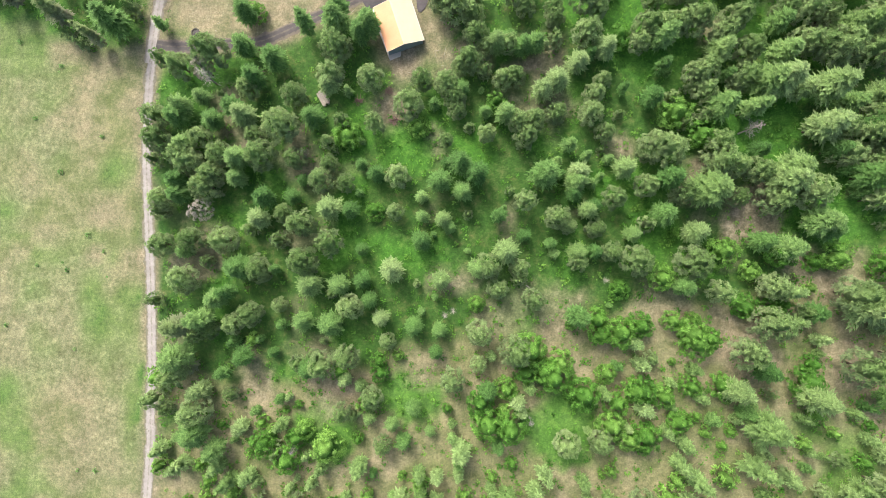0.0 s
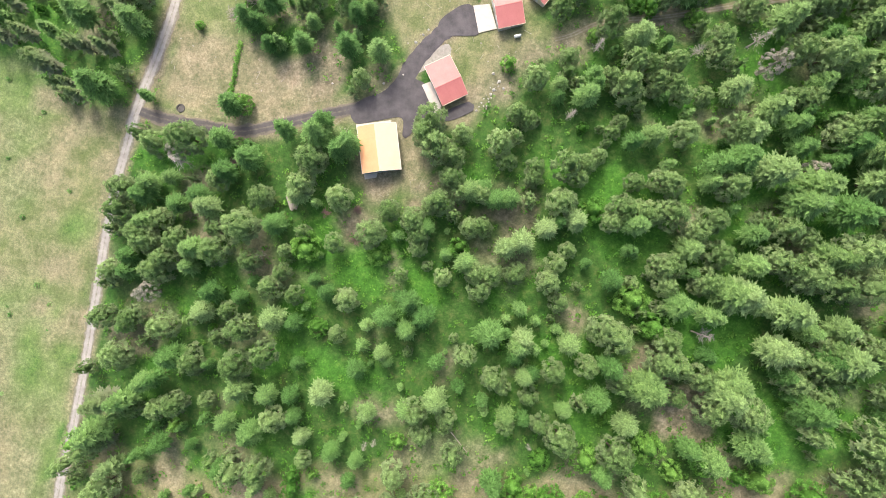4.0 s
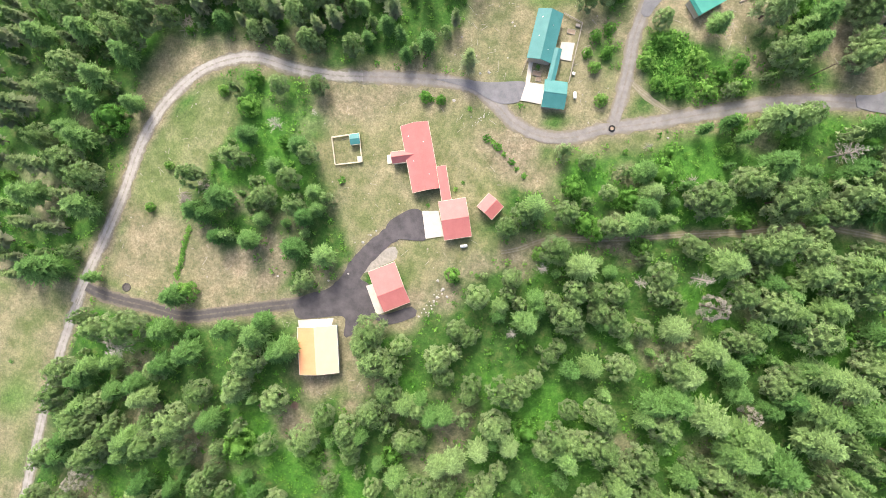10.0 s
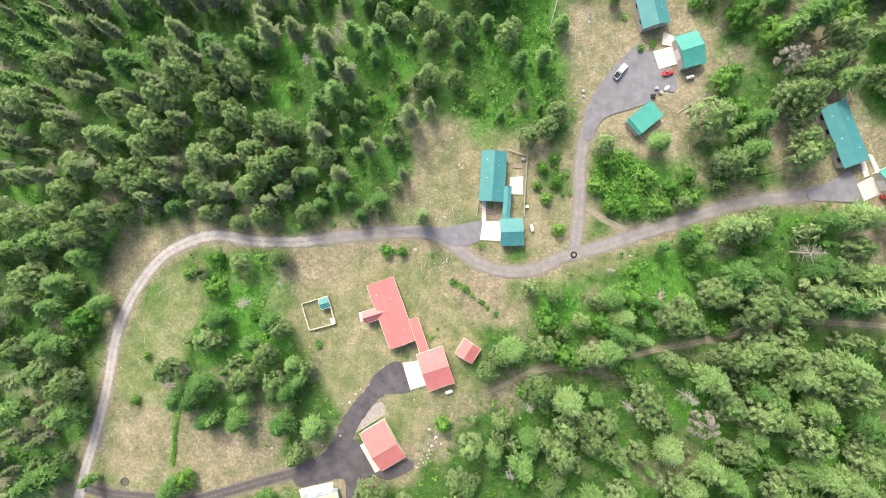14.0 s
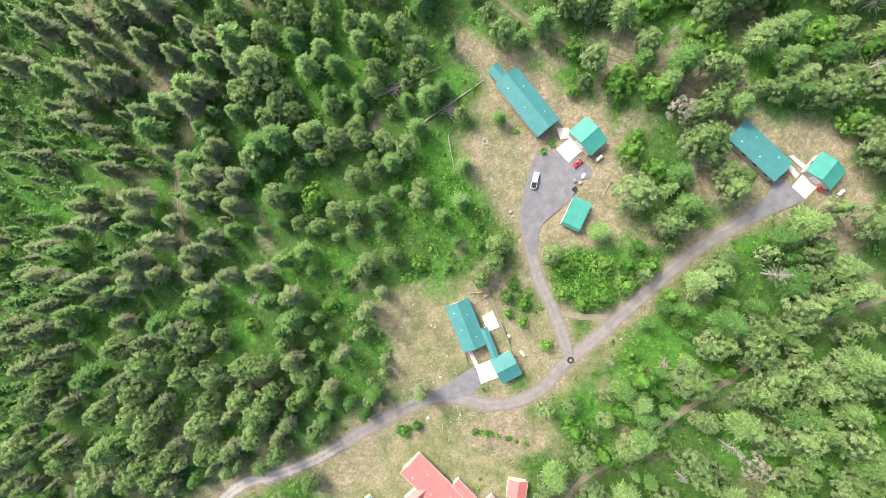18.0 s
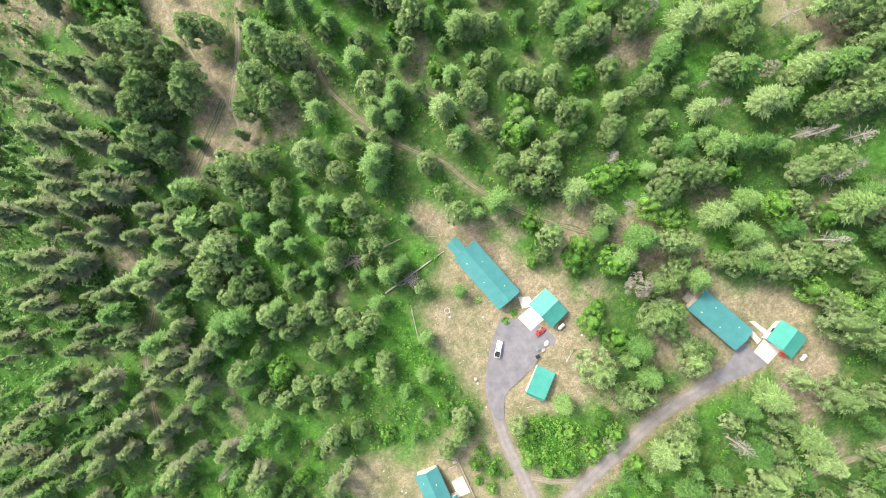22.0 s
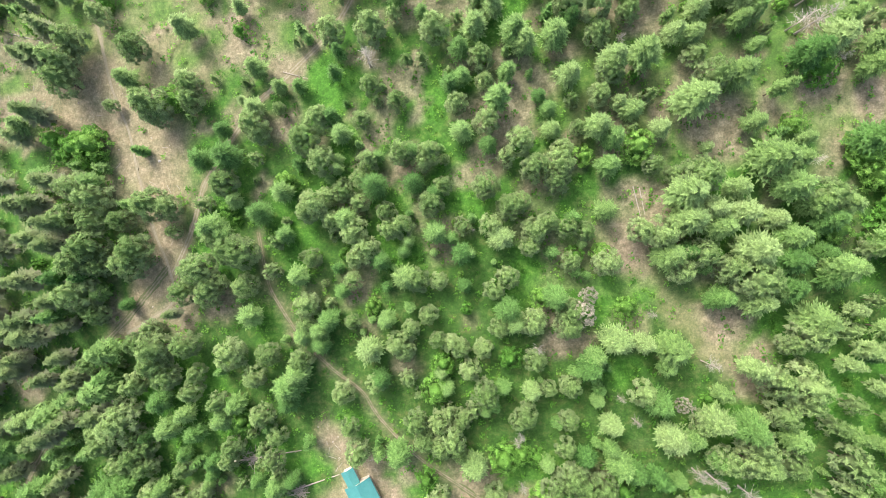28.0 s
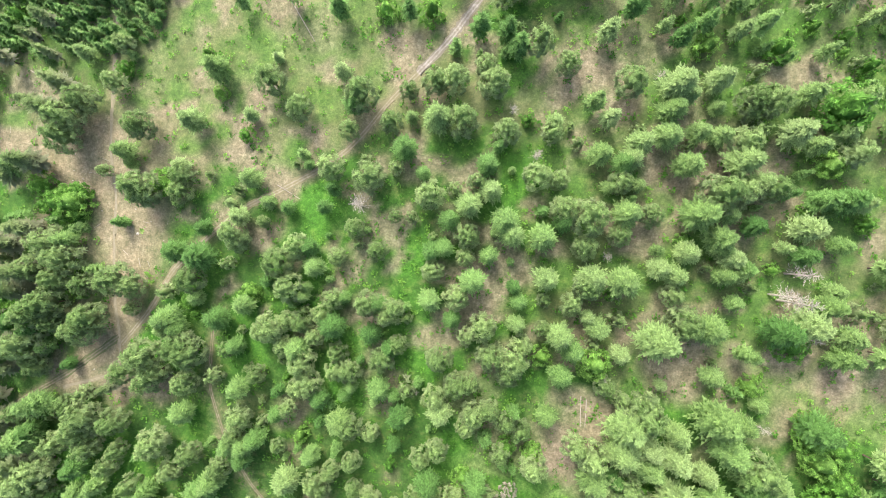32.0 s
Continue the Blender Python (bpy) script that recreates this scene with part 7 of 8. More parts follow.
def gable(name, label, corners, eave, rise, roof_mat, wall_mat, trim_mat, ridge_at=0.5, over=0.45, vents=(), windows=(2, 1), doors=(), overhang_gable=0.35, level=None, category="house", seams=0.9, other_roof=None):
    """A building under a pitched roof. Eaves run from corner 0 to 1 and from 2 to 3, the ridge between them; corners are those of the roof."""
    c = [Vector((x, y, 0)) for x, y in corners]
    mid = sum(c, Vector()) / 4
    ax = ((c[1] - c[0]) + (c[2] - c[3])).normalized()           # along the ridge
    ay = Vector((-ax.y, ax.x, 0))
    if (c[0] - mid).dot(ay) < 0:
        ay = -ay
    L = ((c[1] - c[0]).length + (c[2] - c[3]).length) / 2
    W = ((c[3] - c[0]).length + (c[2] - c[1]).length) / 2
    z0 = (gz(mid.x, mid.y) if level is None else level) + 0.1
    turn = math.atan2(ax.y, ax.x)
    flip = 1 if ax.cross(ay).z > 0 else -1
    ob = thing(name, label, category, (mid.x, mid.y, z0), turn)
    # local axes: x along the ridge, y across; corners 0-1 lie on +y if flip is 1
    hl, hw, ry = L / 2 - overhang_gable, W / 2 - over, flip * W * (0.5 - ridge_at)
    top = eave + rise
    lo = -1.6
    pitch_hi = lambda y: eave + rise * (1 - abs(y - ry) / abs((W / 2 if y > ry else -W / 2) - ry))
    ehw = pitch_hi(hw) - 0.12, pitch_hi(-hw) - 0.12
    for s, e in ((1, ehw[0]), (-1, ehw[1])):
        part("wall", box_bm(2 * hl, 0.18, e - lo, (0, s * (hw - 0.09), lo)), wall_mat, ob)
    for s in (1, -1):
        pts = [(s * hl, -hw + 0.18, lo), (s * hl, hw - 0.18, lo), (s * hl, hw - 0.18, ehw[0]), (s * hl, ry, top - 0.14), (s * hl, -hw + 0.18, ehw[1])]
        part("gable_wall", poly_prism(pts, (-s * 0.18, 0, 0)), wall_mat, ob)
    part("foundation", box_bm(2 * hl + 0.1, 2 * hw + 0.1, 1.75, (0, 0, lo - 0.1)), M_CONCRETE, ob)
    # roof slopes with standing seams
    for s in (1, -1):
        ye = s * W / 2
        run = Vector((0, ye - ry, -rise))
        n = Vector((1, 0, 0)).cross(run).normalized()
        if n.z < 0:
            n = -n
        bm = poly_prism([(-L / 2, ry, top), (L / 2, ry, top), (L / 2, ye, eave), (-L / 2, ye, eave)], -n * 0.1)
        slope = part("roof_slope", bm, other_roof if other_roof and s < 0 else roof_mat, ob)
        k = int(L / seams)
        sm = None
        for i in range(1, k):
            x = -L / 2 + L * i / k
            if sm is None:
                p, q = Vector((0, ry, top)) + n * 0.012, Vector((0, ye, eave)) + n * 0.012
                side = Vector((0.022, 0, 0))
                bm = bmesh.new()
                vs = [bm.verts.new(v) for v in (p - side, p + side, q + side, q - side, p + n * 0.012, q + n * 0.012)]
                bm.faces.new((vs[0], vs[4], vs[5], vs[3]))
                bm.faces.new((vs[1], vs[2], vs[5], vs[4]))
                rib = part("seam", bm, other_roof if other_roof and s < 0 else roof_mat, slope)
                sm = rib.data
            else:
                rib = new("seam", sm)
                rib.parent = slope
            rib.location = (x, 0, 0)
        # eave gutter and gable trim
        part("gutter", box_bm(L, 0.12, 0.12, (0, ye + s * 0.05, eave - 0.15)), trim_mat, ob)
        for g in (1, -1):
            x = g * L / 2
            b = poly_prism([(x, ry, top + 0.03), (x, ye, eave + 0.03), (x, ye, eave - 0.17), (x, ry, top - 0.17)], (g * 0.05, 0, 0))
            part("barge_board", b, trim_mat, ob)
        for (vx, vy, vh, vs_) in vents:
            if (vy > 0) == (s > 0):
                y = ry + vy * s * (ye - ry) if s > 0 else ry + abs(vy) * (ye - ry)
                zz = top - rise * abs(vy)
                b = tube_bm((vx * L, y, zz - 0.1), (vx * L, y, zz + vh), vs_, vs_, 8)
                tube_bm((vx * L, y, zz + vh), (vx * L, y, zz + vh + 0.08), vs_ * 1.5, vs_ * 1.2, 8, b)
                part("vent_pipe", b, M_WHITE if vs_ < 0.2 else M_STEEL, ob)
    bm = bmesh.new()
    for s in (1, -1):
        ye = s * W / 2
        sl = rise / abs(ye - ry)
        poly_prism([(-L / 2, ry, top + 0.05), (L / 2, ry, top + 0.05), (L / 2, ry + s * 0.22, top + 0.05 - 0.22 * sl), (-L / 2, ry + s * 0.22, top + 0.05 - 0.22 * sl)], (0, 0, -0.03), bm)
    part("ridge_cap", bm, roof_mat, ob)
    # openings
    for s, n in ((1, windows[0]), (-1, windows[1])):
        for i in range(n):
            x = -hl + 2 * hl * (i + 0.5) / n
            opening(ob, "window", 1.3, 1.1, (x, s * (hw + 0.01), 1.0), math.pi if s > 0 else 0.0, M_GLASS, trim_mat)
    for kind, side, pos in doors:
        s, along = (1 if "+" in side else -1), "y" in side
        at = (pos, s * (hw + 0.02), 0.05) if along else (s * (hl + 0.02), pos, 0.05)
        tn = (math.pi if s > 0 else 0.0) if along else (math.pi / 2 if s > 0 else -math.pi / 2)
        if kind == "garage":
            garage_door(ob, 2.7, 2.1, at, tn)
        else:
            opening(ob, "door", 0.95, 2.05, at, tn, M_WHITE, trim_mat)
    return ob


ROOFV = [(-0.2, 0.4, 0.35, 0.09), (0.05, -0.5, 0.3, 0.09), (0.28, 0.45, 0.35, 0.09), (-0.32, -0.55, 0.35, 0.12)]
M_GRAVEL_BED = mottled("pale_gravel", (0.20, 0.19, 0.165), (0.37, 0.35, 0.315), 0.9, 0.14, 0.95, relief=0.5)
M_CREAM = mottled("cream_paint", (0.62, 0.55, 0.42), (0.74, 0.67, 0.53), 0.8, 0.05, 0.6, relief=0.05)
M_SLATE = mottled("blue_grey_siding", (0.20, 0.26, 0.28), (0.28, 0.34, 0.36), 0.9, 0.05, 0.7, relief=0.1)
# other_roof gives the west slope the colour without the painted sheen
gable("barn", "large barn with a pale orange-tan metal roof and blue-grey walls", [(-11.9, 66.3), (-6.6, 53.1), (-17.5, 48.7), (-22.6, 61.7)], 3.4, 1.5, M_TANROOF, M_SLATE, M_WHITE, windows=(1, 1),
      doors=(("garage", "-x", -2.2), ("garage", "-x", 2.2)), category="barn", over=0.35, ridge_at=0.53, other_roof=M_ORANGEROOF)
build_slab("pavement_barn_slab", [(-24.0, 63.1), (-10.2, 68.7), (-4.2, 53.4), (-17.0, 47.6)], M_CONCRETE, 0.06, "pale concrete slab that the barn stands on", 0.5, level=gz(-14.6, 57.5))
gable("garage", "detached garage with a salmon-red metal roof and cream trim", [(-7.8, 84.5), (-1.2, 89.8), (6.5, 79.8), (0.2, 74.3)], 2.6, 1.5, M_REDROOF, M_CREAM, M_CREAM, windows=(1, 0),
      doors=(("garage", "-x", -2.4), ("garage", "-x", 2.4)), category="garage", ridge_at=0.6)
gable("house", "long single-storey house with a salmon-red metal roof", [(-5.3, 132.2), (4.4, 114.8), (-2.9, 110.7), (-12.7, 128.4)], 2.7, 1.5, M_REDROOF, M_WALL, M_CREAM, vents=ROOFV, windows=(5, 4), doors=(("door", "+y", 3.0),))
gable("porch", "small gabled entrance porch with a red roof on the house", [(-12.97, 120.17), (-5.55, 123.82), (-4.0, 120.68), (-11.43, 117.03)], 2.6, 1.35, M_REDROOF, M_WALL, M_CREAM, windows=(0, 0), category="porch", over=0.2)
build_slab("porch_step", [(-14.3, 119.4), (-12.9, 120.1), (-11.7, 117.6), (-13.2, 116.9)], M_CREAM, 0.35, "cream wooden landing at the porch", 0.5, "step", "thing")
gable("breezeway", "narrow covered walkway with a red roof joining house and garage", [(3.8, 121.6), (9.6, 110.6), (7.1, 109.3), (1.4, 120.2)], 2.55, 0.35, M_REDROOF, M_WALL, M_CREAM, windows=(0, 0), category="walkway", over=0.2)
gable("garage", "attached garage with a salmon-red metal roof beside the house", [(5.2, 110.7), (12.4, 114.2), (17.7, 104.3), (10.5, 100.3)], 2.7, 1.6, M_REDROOF, M_WALL, M_CREAM, windows=(1, 1),
      doors=(("garage", "-x", -2.3), ("garage", "-x", 2.3)), category="garage")
gable("shed", "small garden shed with a salmon-red metal roof", [(16.5, 113.0), (18.6, 118.1), (23.7, 114.9), (21.6, 110.5)], 2.2, 1.1, M_REDROOF, M_CREAM, M_CREAM, windows=(0, 0), doors=(("door", "-x", 0.0),), category="shed", over=0.25)
gable("house", "single-storey house with a teal metal roof beside the gravel loop", [(22.2, 173.7), (23.6, 158.9), (16.3, 158.4), (15.0, 173.0)], 2.7, 1.35, M_TEALROOF, M_WALL, M_TEALROOF, vents=ROOFV, windows=(4, 4), doors=(("door", "-x", 1.0),))
gable("breezeway", "narrow covered walkway with a teal roof between house and garage", [(25.0, 163.8), (26.1, 154.2), (23.9, 154.0), (23.1, 163.6)], 2.5, 0.3, M_TEALROOF, M_WALL, M_TEALROOF, windows=(0, 0), category="walkway", over=0.2)
gable("garage", "small garage with a light teal metal roof", [(23.7, 153.8), (30.0, 155.3), (30.9, 147.3), (24.3, 146.3)], 2.6, 1.35, M_TEALROOF, M_WALL, M_TEALBRIGHT, windows=(1, 0),
      doors=(("garage", "-x", 0.0),), category="garage")
gable("house", "long house with a dark teal metal roof above the yard", [(54.4, 234.6), (62.2, 216.2), (54.6, 213.4), (47.2, 231.4)], 2.8, 1.5, M_TEALROOF, M_WALL, M_TEALROOF, vents=ROOFV, windows=(5, 4), doors=(("door", "+x", 0.5),))
gable("house_annex", "small teal-roofed annex at the end of the long house", [(49.6, 237.4), (51.6, 232.8), (48.2, 231.4), (46.2, 236.0)], 2.5, 0.7, M_TEALROOF, M_WALL, M_TEALROOF, windows=(0, 1), category="annex", over=0.3)
gable("garage", "garage with a bright teal metal roof by the asphalt yard", [(69.7, 214.8), (63.7, 212.2), (67.2, 203.3), (73.2, 206.5)][0:4], 2.7, 1.5, M_TEALBRIGHT, M_WALL, M_TEALBRIGHT, windows=(0, 1),
      doors=(("garage", "+x", 0.0), ("garage", "+x", 0.0))[:1], category="garage")
gable("carport", "open-sided shed with a bright teal metal roof", [(60.1, 194.1), (64.3, 190.2), (58.6, 183.5), (54.4, 187.1)], 2.4, 0.55, M_TEALBRIGHT, M_WALL, M_TEALBRIGHT, ridge_at=0.93, windows=(0, 0), category="shed", over=0.3)
gable("house", "house with a weathered teal metal roof among the trees", [(110.7, 201.0), (120.2, 186.0), (113.9, 181.2), (105.4, 196.7)], 2.7, 0.9, M_TEALROOF, M_WALL, M_TEALROOF, vents=ROOFV, windows=(4, 4), doors=(("door", "+x", 1.0),))
gable("garage", "small garage with a light teal roof where the road ends", [(128.5, 186.1), (122.8, 182.3), (127.2, 174.8), (132.9, 178.7)], 2.6, 1.3, M_TEALBRIGHT, M_WALL, M_TEALBRIGHT, windows=(0, 1), doors=(("garage", "+x", 0.0),), category="garage")

for _p, _n in (([(1.3, 106.7), (6.0, 108.3), (10.0, 101.6), (5.0, 99.1)], "pale concrete pad before the attached garage"), ([(-7.6, 79.8), (-5.0, 81.6), (0.4, 74.2), (-1.6, 72.4)], "pale concrete strip before the garage"),
               ([(18.5, 152.7), (23.9, 153.5), (24.6, 147.7), (18.6, 147.0)], "pale concrete pad before the small garage"), ([(24.6, 166.9), (28.3, 167.7), (29.0, 162.3), (25.0, 161.8)], "bright concrete patio behind the house"),
               ([(17.3, 158.8), (18.5, 159.0), (19.6, 152.6), (18.4, 152.2)], "pale concrete walk up to the house"), ([(65.5, 211.2), (68.0, 206.5), (61.8, 203.8), (59.4, 208.7)], "pale concrete pad before the garage"),
               ([(123.8, 181.5), (127.0, 177.1), (122.4, 174.2), (119.8, 178.6)], "pale concrete pad at the end of the road"), ([(61.4, 214.6), (64.6, 213.6), (65.2, 210.6), (61.5, 210.9)], "pale concrete walk between house and garage"),
               ([(119.6, 185.0), (121.0, 185.2), (122.6, 181.4), (121.4, 180.6)], "pale concrete walk between house and garage"), ([(121.2, 187.4), (122.4, 187.2), (125.0, 183.4), (124.0, 182.6)], "pale concrete walk behind the house")):
    build_slab("pavement_pad", _p, M_CONCRETE, 0.30, _n, 0.6)


# ---------------------------------------------------------------- vehicles and yard things
def pickup(x, y, turn):
    ob = thing("pickup_truck", "white crew-cab pickup truck with an empty open bed, parked on asphalt", "truck", (x, y, gz(x, y) + 0.18), turn)
    ob.matrix_basis = ob.matrix_basis @ Matrix.Scale(0.9, 4)
    white = mottled("truck_paint", (0.70, 0.71, 0.72), (0.78, 0.79, 0.80), 1.0, 0.2, 0.3, 0.0, 0.02)
    bm = bmesh.new()
    box_bm(5.5, 1.85, 0.42, (0, 0, 0.38), 0, 0.06, bm)
    box_bm(1.5, 1.8, 0.36, (1.98, 0, 0.74), 0, 0.10, bm)
    part("body", bm, white, ob)
    bm = bmesh.new()
    r = bmesh.ops.create_cube(bm, size=1, matrix=Matrix.Translation((0.25, 0, 1.16)) @ Matrix.Diagonal((2.1, 1.72, 0.82, 1)))
    for v in r["verts"]:
        if v.co.z > 1.2:
            v.co.x = 0.2 + (v.co.x - 0.25) * 0.68
            v.co.y *= 0.86
    bmesh.ops.bevel(bm, geom=bm.edges[:], offset=0.06, segments=2, affect="EDGES")
    part("cab", bm, white, ob)
    for xs, nm, sx in (((0.98, 0.60), "windscreen", 1), ((-0.62, -0.32), "rear_window", -1)):
        b = poly_prism([(0.25 + (xs[0] - 0.25) * 1.06, -0.74, 0.84), (0.25 + (xs[0] - 0.25) * 1.06, 0.74, 0.84), (0.25 + (xs[1] - 0.25) * 1.06 + 0.1 * sx, 0.66, 1.50), (0.25 + (xs[1] - 0.25) * 1.06 + 0.1 * sx, -0.66, 1.50)], (0.03 * sx, 0, 0.01))
        part(nm, b, M_GLASS, ob)
    for s in (1, -1):
        part("side_window", poly_prism([(-0.5, s * 0.86, 0.95), (0.9, s * 0.86, 0.95), (0.62, s * 0.78, 1.46), (-0.25, s * 0.78, 1.46)], (0, s * 0.02, 0)), M_GLASS, ob)
        part("bed_side", box_bm(1.95, 0.09, 0.42, (-1.75, s * 0.87, 0.78), 0, 0.02), white, ob)
        part("headlight", box_bm(0.08, 0.36, 0.16, (2.74, s * 0.66, 0.68), 0, 0.02), M_GLASS, ob)
        part("tail_light", box_bm(0.06, 0.14, 0.3, (-2.76, s * 0.84, 0.72), 0, 0.01), M_REDPAINT, ob)
        part("mirror", box_bm(0.12, 0.22, 0.16, (0.85, s * 1.02, 0.95), 0, 0.03), M_BLACK, ob)
        for wx in (1.75, -1.75):
            w = part("wheel", tube_bm((wx, s * 0.72, 0.2), (wx, s * 0.95, 0.2), 0.38, 0.38, 18), M_BLACK, ob)
            part("rim", tube_bm((wx, s * 0.94, 0.2), (wx, s * 0.97, 0.2), 0.22, 0.20, 14), M_STEEL, w)
    part("tailgate", box_bm(0.07, 1.68, 0.42, (-2.70, 0, 0.78), 0, 0.02), white, ob)
    part("bed_floor", box_bm(1.95, 1.66, 0.03, (-1.72, 0, 0.79)), M_BLACK, ob, "dark bed liner")
    part("front_bumper", box_bm(0.14, 1.8, 0.22, (2.80, 0, 0.36), 0, 0.04), M_STEEL, ob)
    part("rear_bumper", box_bm(0.12, 1.7, 0.18, (-2.82, 0, 0.36), 0, 0.03), M_STEEL, ob)


def mower(x, y, turn):
    ob = thing("garden_tractor", "red garden tractor with a grey deck parked by the garage", "tractor", (x, y, gz(x, y) + 0.1), turn)
    part("hood", box_bm(1.2, 0.75, 0.45, (0.75, 0, 0.45), 0, 0.1), M_REDPAINT, ob)
    part("body", box_bm(1.6, 1.15, 0.28, (-0.45, 0, 0.4), 0, 0.08), M_REDPAINT, ob)
    part("seat", box_bm(0.5, 0.5, 0.16, (-0.45, 0, 0.70), 0, 0.05), M_BLACK, ob)
    part("backrest", box_bm(0.12, 0.5, 0.4, (-0.72, 0, 0.8), 0, 0.04), M_BLACK, ob)
    part("cutting_deck", box_bm(0.9, 1.5, 0.18, (0.1, 0, 0.15), 0, 0.06), M_STEEL, ob)
    part("steering_wheel", tube_bm((0.05, 0, 1.0), (0.07, 0, 1.03), 0.2, 0.2, 14), M_BLACK, ob)
    part("load_box", box_bm(0.7, 1.1, 0.3, (-1.45, 0, 0.45), 0, 0.04), M_REDPAINT, ob)
    for wx, r in ((0.95, 0.24), (-0.75, 0.36)):
        for s in (1, -1):
            part("wheel", tube_bm((wx, s * 0.45, r - 0.1), (wx, s * 0.68, r - 0.1), r, r, 14), M_BLACK, ob)


def propane_tank(x1, y1, x2, y2):
    ob = thing("propane_tank", "white horizontal propane tank on two feet in the grass", "tank", ((x1 + x2) / 2, (y1 + y2) / 2, gz((x1 + x2) / 2, (y1 + y2) / 2)), math.atan2(y2 - y1, x2 - x1), "propane tanks")
    bm = tube_bm((-0.85, 0, 0.75), (0.85, 0, 0.75), 0.48, 0.48, 20)
    for s in (1, -1):
        bmesh.ops.create_uvsphere(bm, u_segments=16, v_segments=8, radius=0.478, matrix=Matrix.Translation((s * 0.85, 0, 0.75)) @ Matrix.Diagonal((0.55, 1, 1, 1)))
    part("vessel", bm, M_WHITE, ob)
    part("valve_dome", tube_bm((0, 0, 1.2), (0, 0, 1.42), 0.19, 0.17, 12), M_STEEL, ob)
    for s in (1, -1):
        part("foot", box_bm(0.14, 0.7, 0.34, (s * 0.6, 0, -0.02)), M_CONCRETE, ob)


def fence(name, label, line, mat, high=1.1, gap=2.2, rails=2, wide=0.1):
    ob = thing(name, label, "fence", (*line[0], gz(*line[0])))
    o = ob.matrix_basis.inverted()
    for (x1, y1), (x2, y2) in zip(line[:-1], line[1:]):
        n = max(1, round(math.hypot(x2 - x1, y2 - y1) / gap))
        for i in range(n):
            a, b = i / n, (i + 1) / n
            p = Vector((x1 + (x2 - x1) * a, y1 + (y2 - y1) * a, 0))
            q = Vector((x1 + (x2 - x1) * b, y1 + (y2 - y1) * b, 0))
            p.z, q.z = gz(p.x, p.y), gz(q.x, q.y)
            bm = box_bm(0.12, 0.12, high + 0.35, (p.x, p.y, p.z - 0.3), math.atan2(y2 - y1, x2 - x1), 0.01)
            bm.transform(o)
            part("post", bm, mat, ob)
            for k in range(rails):
                z = high * (k + 1) / rails - 0.08
                d = q - p
                bm = bmesh.new()
                m = Matrix.Translation((p + q) / 2 + Vector((0, 0, z))) @ d.to_track_quat("X", "Z").to_matrix().to_4x4() @ Matrix.Diagonal((d.length, wide, 0.12, 1))
                bmesh.ops.create_cube(bm, size=1, matrix=m)
                bm.transform(o)
                part("rail", bm, mat, ob)
    return ob


def log(x1, y1, x2, y2, r=0.22, name="fallen_log", label="grey weathered fallen trunk lying in the grass", stubs=6):
    bm = bmesh.new()
    p, q = Vector((x1, y1, gz(x1, y1) + r)), Vector((x2, y2, gz(x2, y2) + r * 0.6))
    tube_bm(p, q, r, r * 0.5, 8, bm)
    rng = random.Random(int(x1 * 10 + y1))
    for k in range(stubs):
        f = rng.uniform(0.15, 0.95)
        c = p.lerp(q, f)
        tube_bm(c, c + Vector((rng.uniform(-1, 1), rng.uniform(-1, 1), rng.uniform(0.0, 0.5))) * 1.0, r * 0.25, r * 0.08, 5, bm)
    ob = part(name, bm, M_GREYWOOD)
    return tagged(ob, label, "log")


for _l in ((30.4, 407.3, 40.0, 396.6), (-47.6, 373.9, -37.5, 370.5), (27.7, 384.3, 32.1, 381.2), (36.7, 354.6, 43.9, 352.0)):
    log(*_l, r=0.16)


def stone(x, y, s, name="rock", label="pale grey boulder at the edge of the drive", mat=None):
    rng = random.Random(int(x * 31 + y * 17))
    bm = bmesh.new()
    bmesh.ops.create_icosphere(bm, subdivisions=2, radius=s, matrix=Matrix.Translation((x, y, gz(x, y) + s * 0.25)))
    for v in bm.verts:
        c = Vector((x, y, gz(x, y) + s * 0.25))
        d = v.co - c
        k = 0.78 + 0.4 * noise.noise(d * (1.6 / s) + Vector((x, y, 0)))
        v.co = c + Vector((d.x * k * rng.uniform(0.98, 1.02) * 1.15, d.y * k, d.z * k * 0.7))
    return tagged(part(name, bm, mat or M_ROCK), label, "rock", group="boulders")


pickup(51.0, 201.6, math.atan2(5.0, 1.9) - 0.17)
mower(64.5, 202.8, math.atan2(0.9, 3.0))
for _t in ((69.7, 202.0, 71.4, 202.8), (130.9, 172.8, 132.6, 173.7), (32.8, 153.8, 33.5, 151.9), (15.5, 100.1, 17.6, 101.2)):
    propane_tank(*_t)
fence("pen_fence", "cream board fence round the small lawn pen", [(-24.5, 123.0), (-32.1, 119.3), (-28.4, 111.7), (-20.8, 115.1), (-24.5, 123.0)], M_CREAM, 1.15, 2.3, 3, 0.2)
fence("yard_fence", "pale post-and-rail fence round the back yard", [(22.6, 174.9), (28.5, 173.6), (28.9, 169.5), (29.6, 162.1), (30.3, 156.0)], M_GREYWOOD, 1.1, 1.8, 2, 0.14)
fence("yard_fence", "low pale wooden fence beside the walk", [(16.6, 158.4), (16.4, 153.9)], M_GREYWOOD, 0.9, 1.4, 2)
gable("play_hut", "tiny hut with a teal roof in the lawn pen", [(-26.9, 121.6), (-24.2, 122.9), (-22.9, 120.0), (-25.6, 118.7)], 1.6, 0.5, M_TEALROOF, M_CREAM, M_CREAM, windows=(0, 0), category="hut", over=0.15, overhang_gable=0.15)
